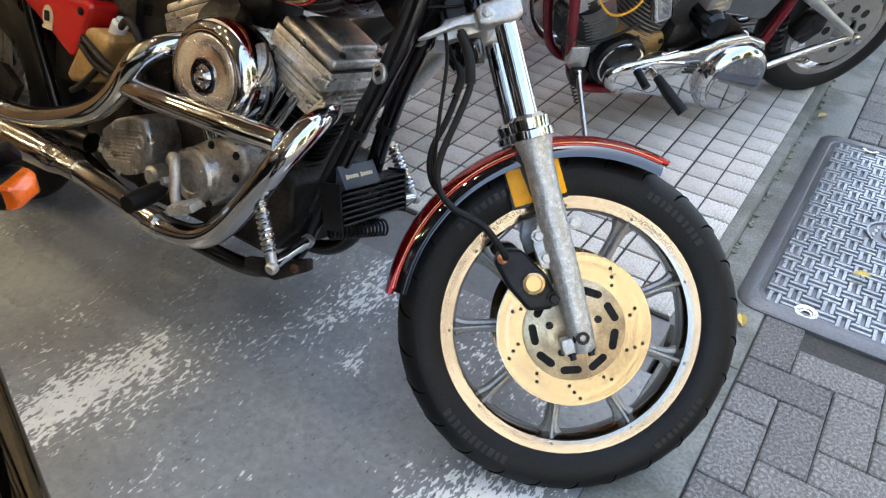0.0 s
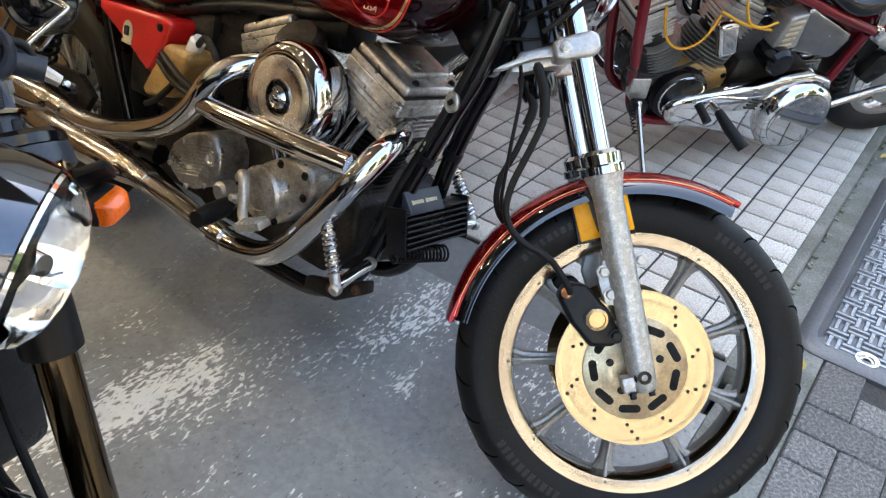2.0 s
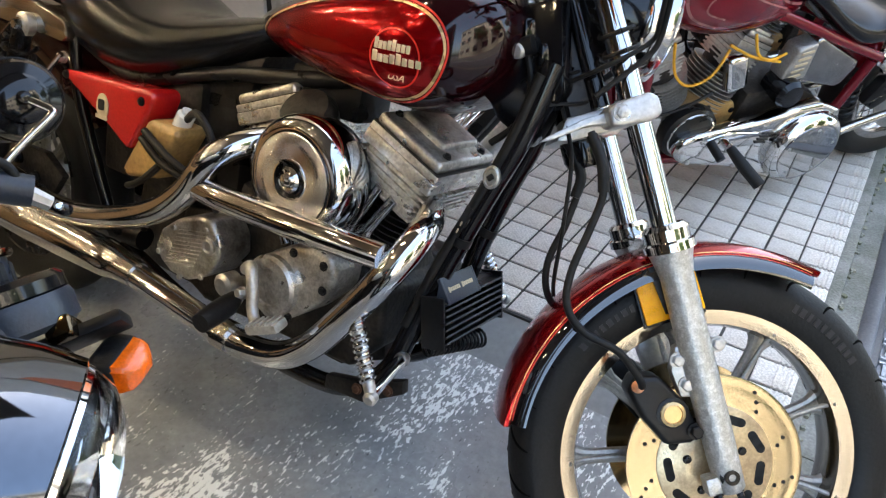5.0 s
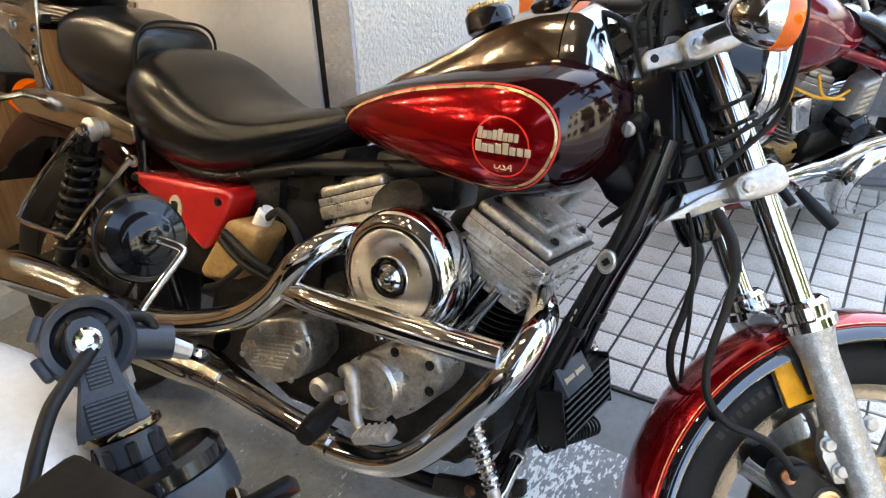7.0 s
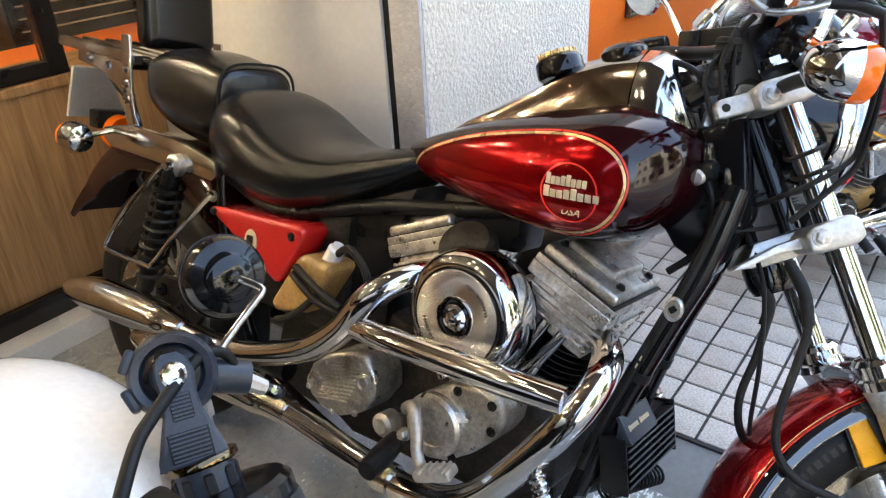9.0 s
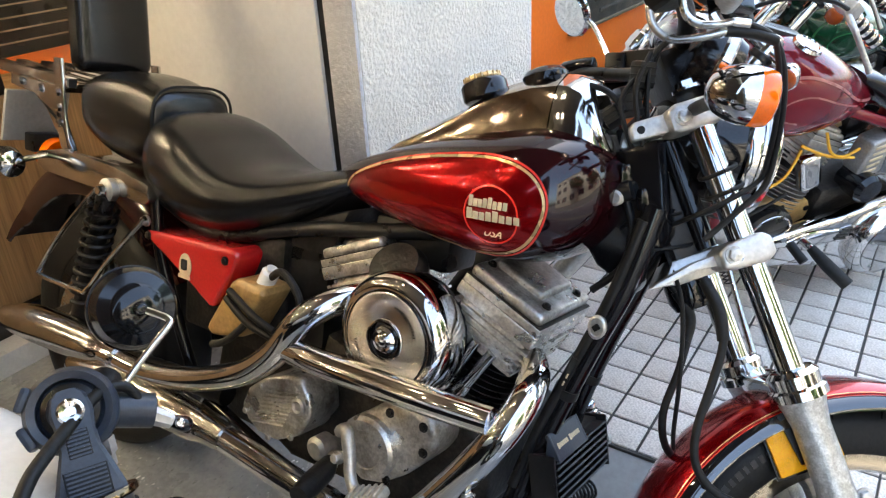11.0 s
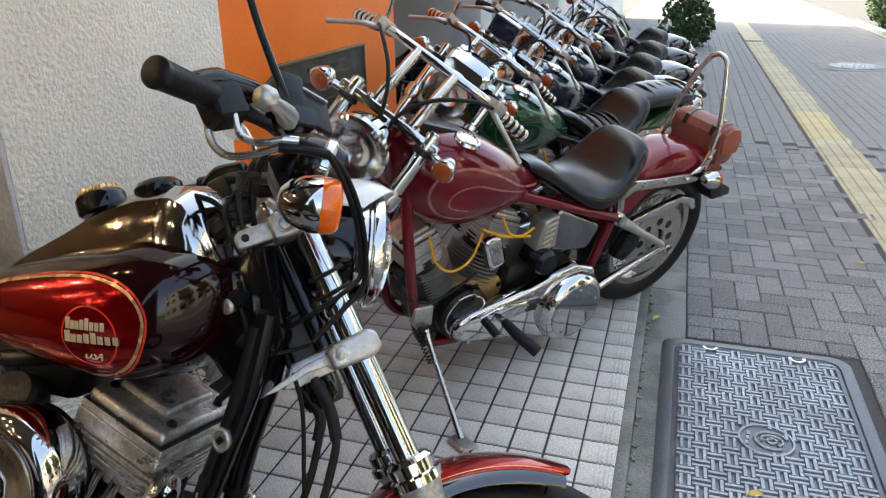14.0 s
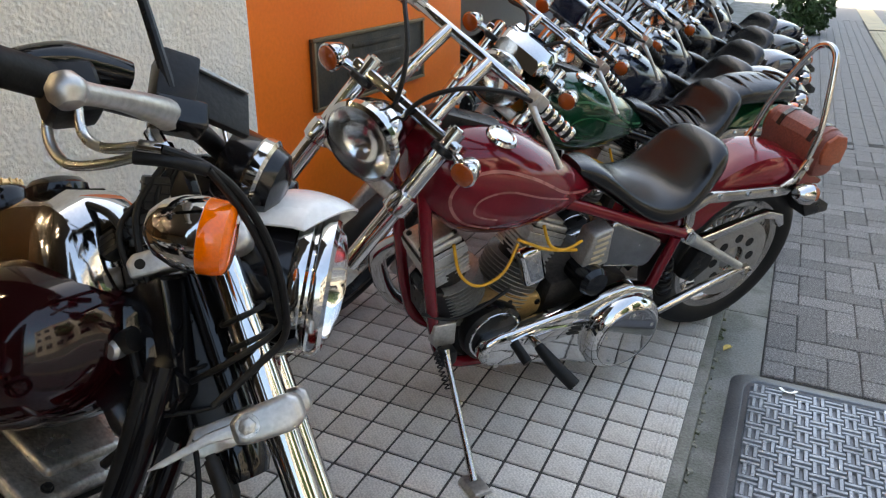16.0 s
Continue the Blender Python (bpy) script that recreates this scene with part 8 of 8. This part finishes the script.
dk("frame_body", prism([(-0.60, 0.66), (-0.55, 0.58), (-0.62, 0.30), (-1.10, 0.28), (-1.25, 0.50), (-1.18, 0.66)], -0.97, -0.73, 0.03), SATIN, None, "black frame and engine")
dseat = body_loft([(-1.12, 0.70, 0.75, 0.08), (-1.25, 0.68, 0.765, 0.12), (-1.45, 0.69, 0.78, 0.12), (-1.65, 0.71, 0.80, 0.10), (-1.75, 0.73, 0.79, 0.06)], p=2.8)
dseat.transform(Matrix.Translation((0, -0.845, 0)))
dk("seat", dseat, LEATHER, None, "black seat")
wheel_parts((-1.15, 0.315), 0.31, 0.13, 0.22, 8, dark, Matrix.Translation((0, -0.09, 0)), rim_mat=SATIN, tread=False, label="black rear wheel")
dk("hose", tube([(-0.52, -0.80, 0.70), (-0.48, -0.83, 0.55), (-0.50, -0.84, 0.42), (-0.42, -0.82, 0.33)], 0.007, 10), RUBBER, None)
dk("hose", tube([(-0.55, -0.78, 0.66), (-0.53, -0.80, 0.50), (-0.45, -0.82, 0.38)], 0.006, 10), RUBBER, None)


# ---- cast cover in the pavement ----
cover = structure(new("access_cover"), "grey cast access cover with a woven bar pattern", "cover")
cover.matrix_world = pose(0.155, 0.710, -0.062)
CW, CL = 0.645, 1.190


def rounded(w, l, r, n=6):
    out = []
    for cx, cy, a0 in ((w - r, l - r, 0), (r, l - r, 90), (r, r, 180), (w - r, r, 270)):
        out += [(cx + r * math.cos(radians(a0 + 90 * k / n)), cy + r * math.sin(radians(a0 + 90 * k / n))) for k in range(n + 1)]
    return out


part("frame", loft([[Vector((x0 + x * (CW - 2 * x0) / CW, x0 + y * (CL - 2 * x0) / CL, z)) for x, y in rounded(CW, CL, 0.06)] for x0, z in ((0.0, -0.05), (0.0, 0.004), (0.008, 0.010), (0.040, 0.011), (0.046, 0.003))], cap=False), COVER_DARK, cover, "dark cover frame")
# plate coloured darker than its bars, to put shade into the slots
part("plate", loft([[Vector((x0 + x * (CW - 2 * x0) / CW, x0 + y * (CL - 2 * x0) / CL, z)) for x, y in rounded(CW, CL, 0.05)] for x0, z in ((0.044, -0.02), (0.044, 0.006), (0.058, 0.009), (0.062, 0.002))]), COVER_DARK, cover, "cover plate, darkened as shade between the bars")
bars = bmesh.new()
STEP = 0.0430
nx, ny = 12, 25
for i in range(nx):
    for j in range(ny):
        cx, cy = 0.066 + STEP * (i + 0.5), 0.056 + STEP * (j + 0.5)
        if (cx - 0.319) ** 2 + (cy - 0.592) ** 2 < 0.082 ** 2 or (abs(cx - 0.172) < 0.035 and (cy > 1.10 or cy < 0.12)) or (abs(cx - 0.468) < 0.035 and (cy > 1.10 or cy < 0.12)):
            continue
        flip = (i + j) % 2
        for d in (-0.25, 0.25):
            sx, sy = (STEP * 1.22, STEP * 0.29) if flip else (STEP * 0.29, STEP * 1.22)
            ox, oy = (0, d * STEP) if flip else (d * STEP, 0)
            x0, y0, x1, y1 = cx + ox - sx / 2, cy + oy - sy / 2, cx + ox + sx / 2, cy + oy + sy / 2
            t = 0.0018
            lo = [bars.verts.new(p) for p in ((x0, y0, 0.003), (x1, y0, 0.003), (x1, y1, 0.003), (x0, y1, 0.003))]
            hi = [bars.verts.new(p) for p in ((x0 + t, y0 + t, 0.0092), (x1 - t, y0 + t, 0.0092), (x1 - t, y1 - t, 0.0092), (x0 + t, y1 - t, 0.0092))]
            bars.faces.new(hi)
            for k in range(4):
                bars.faces.new((lo[k], lo[(k + 1) % 4], hi[(k + 1) % 4], hi[k]))
tagged(part("tread_bars", bars, COVER, cover, "raised woven bars"), kind="stuff")
part("emblem_disc", lathe([(0.074, 0.001), (0.074, 0.0045), (0, 0.0045)], Matrix.Translation((0.319, 0.592, 0)), 40), COVER_DARK, cover)
part("emblem_ring", lathe([(0.072, 0.003), (0.074, 0.010), (0.080, 0.010), (0.082, 0.003)], Matrix.Translation((0.319, 0.592, 0)), 40), COVER, cover)
for r, a0, a1 in ((0.048, 20, 300), (0.030, -60, 200), (0.014, 0, 340)):
    part("emblem_curl", tube([(0.334 + r * math.cos(radians(a0 + (a1 - a0) * k / 14)), 0.592 + r * 0.9 * math.sin(radians(a0 + (a1 - a0) * k / 14)), 0.006) for k in range(15)], 0.005, 8, smooth=False), COVER, cover)
for k in range(3):
    part("lettering", box(0.010, 0.02, 0.004, Matrix.Translation((0.262 + 0.004 * k, 0.567 + 0.025 * k, 0.007)), 0.001), COVER, cover)
for x, y in ((0.172, 1.150), (0.468, 1.140), (0.172, 0.065), (0.468, 0.065)):
    part("key_plate", lathe([(0.030, 0.002), (0.029, 0.0095), (0.018, 0.0085), (0.016, 0.005), (0, 0.005)], Matrix.Translation((x, y, 0)), 24), BRUSHED, cover)
    part("key_hole", lathe([(0, 0.0052), (0.011, 0.0052), (0.009, 0.0062), (0, 0.0062)], Matrix.Translation((x, y, 0)), 6), DARK_GAP, cover)


# ---- fallen leaves ----
def leaf(x, y, z, turn, colour):
    bm = bmesh.new()
    rows = []
    for k in range(7):
        t = k / 6
        w = 0.013 * math.sin(math.pi * (0.08 + 0.84 * t))
        rows.append([bm.verts.new((0.045 * t, s * w, 0.004 + 0.006 * abs(s) + 0.004 * math.sin(3 * t))) for s in (-1, 0, 1)])
    for a, b in zip(rows, rows[1:]):
        for k in range(2):
            bm.faces.new((a[k], a[k + 1], b[k + 1], b[k]))
    bm.transform(pose(x, y, z, 0, 0, turn))
    tagged(part("leaf", bm, colour), "small dry yellow leaf lying on the ground", "leaf", "fallen leaves")


DRY = mat("dry leaf", (0.55, 0.42, 0.12), 0.7, 0, 0.2, 40, 200, 0.1)
for x, y, turn in ((0.40, 1.01, 20), (0.205, 0.62, 110), (0.115, 2.02, 60), (1.0, 2.9, 0), (0.8, 4.1, 45)):
    leaf(x, y, -0.05 if 0.15 < x < 0.8 and y < 1.95 and y > 0.69 else -0.060, turn, DRY)
moss = bmesh.new()
rng = random.Random(5)
for k in range(110):
    y = rng.uniform(0.5, 4.5)
    box(rng.uniform(0.004, 0.014), rng.uniform(0.006, 0.02), rng.uniform(0.004, 0.012), Matrix.Translation((0.089 + rng.uniform(-0.004, 0.012), y, -0.058)) @ pose(0, 0, 0, 0, 0, rng.uniform(0, 90)), 0.0, moss)
tagged(part("crumbled_mortar", moss, mat("mossy crumbs", (0.30, 0.29, 0.24), 0.95, 0, 0.4, 30, 200, 0.4, tint=(0.14, 0.15, 0.08))), "crumbled mortar and moss along the kerb", "debris", kind="stuff")


# ---- greenery along the street ----
def foliage(name, centre, size, count, label, category, seed, leaf_size=0.05, trunk=None):
    rng = random.Random(seed)
    base = thing(name, pose(centre[0], centre[1], -0.15), label, category)
    verts, faces = [], []
    for k in range(count):
        while True:
            p = Vector((rng.uniform(-1, 1), rng.uniform(-1, 1), rng.uniform(-1, 1)))
            if 0.15 < p.length < 1 and noise.noise(p * 2.3 + Vector((seed, 0, 0))) > -0.15:
                break
        q = Vector((p.x * size[0], p.y * size[1], centre[2] + p.z * size[2]))
        a, b2 = Vector((rng.gauss(0, 1), rng.gauss(0, 1), rng.gauss(0, 1))).normalized(), Vector((rng.gauss(0, 1), rng.gauss(0, 1), rng.gauss(0, 1))).normalized()
        u, v = a * leaf_size, a.cross(b2).normalized() * leaf_size * 0.5
        i = len(verts)
        verts += [q - u, q + v, q + u, q - v]
        faces.append((i, i + 1, i + 2, i + 3))
    me = bpy.data.meshes.new("crown")
    me.from_pydata(verts, [], faces)
    me.materials.append(LEAF)
    crown = new("crown", me)
    crown.parent = base
    tagged(crown, kind="stuff")
    if trunk:
        part("trunk", tube([(0, 0, 0), (0.05, 0.02, centre[2] * 0.5), (0, 0, centre[2])], [trunk, trunk * 0.8, trunk * 0.4], 10), BARK, base)
        for k in range(6):
            a = k * 1.1
            part("limb", tube([(0.02, 0, centre[2] * 0.55), (0.4 * size[0] * math.cos(a), 0.4 * size[1] * math.sin(a), centre[2] * 0.85), (0.75 * size[0] * math.cos(a), 0.75 * size[1] * math.sin(a), centre[2] * 1.05)], [trunk * 0.45, trunk * 0.3, trunk * 0.12], 8), BARK, base)
    return base


foliage("shrub", (0.15, 12.5, 0.45), (0.45, 0.5, 0.5), 2200, "dense green shrub beside the pavement", "shrub", 3)
foliage("hedge", (4.3, 12.6, 0.55), (0.5, 1.6, 0.6), 4200, "clipped green hedge beside the road", "hedge", 4)
foliage("hedge", (4.3, 17.0, 0.55), (0.5, 2.2, 0.6), 4200, "clipped green hedge beside the road", "hedge", 5)
for x, y, sd in ((9.0, -3.0, 6), (10.0, 2.5, 7), (9.5, 8.5, 8)):
    foliage("tree", (x, y, 4.6), (2.0, 2.2, 1.9), 5200, "leafy street tree across the road", "tree", sd, 0.13, 0.16)


# ---- tiles, pavers and tactile blocks, piece by piece ----
def piece_mesh(name, sx, sy, h, bevel, material, ribs=()):
    """A shared mesh of one tile or block, its top at z = 0."""
    bm = box(sx, sy, h, Matrix.Translation((0, 0, -h / 2)), bevel, seg=1)
    for x, w, rise in ribs:
        box(w, sy * 0.98, rise * 2, Matrix.Translation((x, 0, 0)), rise * 0.4, bm, seg=1)
    me = bpy.data.meshes.new(name)
    bm.to_mesh(me)
    bm.free()
    me.materials.append(material)
    return me


def piece(me, parent, x, y, z, turn=0.0, tip=(0.0, 0.0)):
    ob = new(me.name, me)
    ob.parent = parent
    ob.matrix_world = pose(x, y, z, tip[0], tip[1], turn)
    return ob


def joined(name, me, places, parent, material):
    """Many pieces past the near ones, as one mesh."""
    v0 = np.empty(len(me.vertices) * 3)
    me.vertices.foreach_get("co", v0)
    v0 = v0.reshape(-1, 3)
    polys = [tuple(p.vertices) for p in me.polygons]
    verts, faces = [], []
    for x, y, z, turn in places:
        c, s = math.cos(radians(turn)), math.sin(radians(turn))
        base = len(verts)
        for vx, vy, vz in v0:
            verts.append((x + c * vx - s * vy, y + s * vx + c * vy, z + vz))
        faces += [tuple(base + i for i in f) for f in polys]
    out = bpy.data.meshes.new(name)
    out.from_pydata(verts, [], faces)
    out.materials.append(material)
    ob = new(name, out)
    ob.parent = parent
    return tagged(ob, kind="stuff")


PITCH = 0.0997
rng = random.Random(11)
tile_me = piece_mesh("tile", PITCH - 0.0075, PITCH - 0.0075, 0.012, 0.0016, TILE)
nosing_me = piece_mesh("nosing_tile", PITCH - 0.003, PITCH - 0.0075, 0.014, 0.0016, TILE, ((0.002, 0.006, 0.0022), (0.014, 0.006, 0.0022), (0.026, 0.006, 0.0022), (0.038, 0.006, 0.0022)))
far_tiles, far_nosing = [], []
for r in range(85):
    y = 0.4763 + PITCH * (r + 0.5)
    for c in range(14):
        x = 0.055 - PITCH * (c + 0.5)
        if x < -1.29:
            continue
        if c == 0:
            if r < 30:
                piece(nosing_me, tile_bed, x, y, rng.uniform(-0.0004, 0.0004))
            else:
                far_nosing.append((x, y, 0, 0))
        elif r < 21:
            piece(tile_me, tile_bed, x, y, rng.uniform(-0.0004, 0.0004), rng.uniform(-0.2, 0.2), (rng.uniform(-0.15, 0.15), rng.uniform(-0.15, 0.15)))
        else:
            far_tiles.append((x, y, 0, 0))
joined("far_tiles", tile_me, far_tiles, tile_bed, TILE)
joined("far_nosing", nosing_me, far_nosing, tile_bed, TILE)

paver_me = piece_mesh("paver", 0.197, 0.097, 0.03, 0.0035, PAVER)
far_pavers, cut_pavers = [], []
for i in range(0, 34):
    for j in range(-56, 150):
        k = (i - j) % 4
        if k not in (0, 2):
            continue
        cx, cy = 0.243 + 0.1 * i, 0.03 + 0.1 * j
        if cy > 5.25:
            continue
        x, y, turn = (cx + 0.1, cy + 0.05, 0) if k == 0 else (cx + 0.05, cy, 90)
        if 1.155 < x < 1.485 or x > 3.55 or x < 0.285 and turn == 0 or (0.10 < x < 0.88 and 0.64 < y < 1.97):
            # cut pieces fill the edges beside the cover and the tactile strip
            for h in (-0.05, 0.05):
                hx, hy = (x + h, y) if turn == 0 else (x, y + h)
                if 0.29 < hx < 3.5 and not 1.125 < hx < 1.515 and not (hx < 0.865 and 0.655 < hy < 1.965):
                    cut_pavers.append((hx, hy, -0.0605, 0.0))
            continue
        if x < 1.16 and -0.6 < y < 4.9:
            piece(paver_me, pavement, x, y, -0.060 + rng.uniform(-0.0015, 0.0015), turn + rng.uniform(-0.5, 0.5), (rng.uniform(-0.4, 0.4), rng.uniform(-0.4, 0.4)))
        else:
            far_pavers.append((x, y, -0.060 + rng.uniform(-0.0015, 0.0015), turn + rng.uniform(-0.4, 0.4)))
# further on the blocks lie lengthwise, behind one course laid across
for i in range(0, 33):
    x = 0.293 + 0.1 * i
    if 1.155 < x < 1.485:
        continue
    if i % 2 == 0 and not 1.055 < x < 1.485:
        far_pavers.append((x + 0.05, 5.33, -0.060, 0.0))
    for j in range(0, 49):
        far_pavers.append((x, 5.482 + 0.2 * j + 0.1 * (i % 2), -0.060 + rng.uniform(-0.0015, 0.0015), 90 + rng.uniform(-0.4, 0.4)))
joined("far_pavers", paver_me, far_pavers, pavement, PAVER)
structure(slab("pavement_far", 0.2405, 3.60, 15.2, 60, -0.0685, -0.060, PAVER), "grey block pavement far along the street", "pavement")
filler_me = piece_mesh("half_paver", 0.0955, 0.0955, 0.03, 0.0035, PAVER)
joined("cut_pavers", filler_me, cut_pavers, pavement, PAVER)
for j in range(-10, 60):
    y = 0.08 + 0.1 * j
    if (0 - j) % 4 in (1,) and not 0.66 < y < 1.95:
        piece(filler_me, pavement, 0.293, y, -0.0605)

tact_me = piece_mesh("tactile_block", 0.298, 0.298, 0.03, 0.003, TACTILE, tuple((-0.1125 + 0.075 * k, 0.022, 0.005) for k in range(4)))
fresh_me = tact_me.copy()
fresh_me.materials[0] = mat("fresh yellow block", (0.52, 0.43, 0.21), 0.75, 0.0, 0.15, 5, 120, 0.2, tint=(0.47, 0.40, 0.23), rand=0.05)
for j in range(-24, 45):
    piece(fresh_me if 19 <= j <= 22 else tact_me, pavement, 1.32, 0.15 + 0.3 * j, -0.060)

structure(slab("tactile_strip_far", 1.172, 1.468, 13.66, 60, -0.0595, -0.054, TACTILE), "worn yellow tactile strip far along the pavement", "pavement")
hatch = thing("manhole_cover", pose(2.35, 10.4, -0.061), "round cast manhole cover in a pale square frame", "cover")
part("frame", box(0.95, 0.95, 0.012, None, 0.004), CONCRETE, hatch, "pale concrete frame")
part("lid", lathe([(0.33, 0.004), (0.33, 0.012), (0.30, 0.013), (0, 0.013)], None, 40), COVER_DARK, hatch, "dark cast lid")
for k in range(7):
    part("rib", box(0.03, 0.40, 0.006, Matrix.Translation((-0.18 + 0.06 * k, 0, 0.015)), 0.002, seg=1), COVER, hatch)
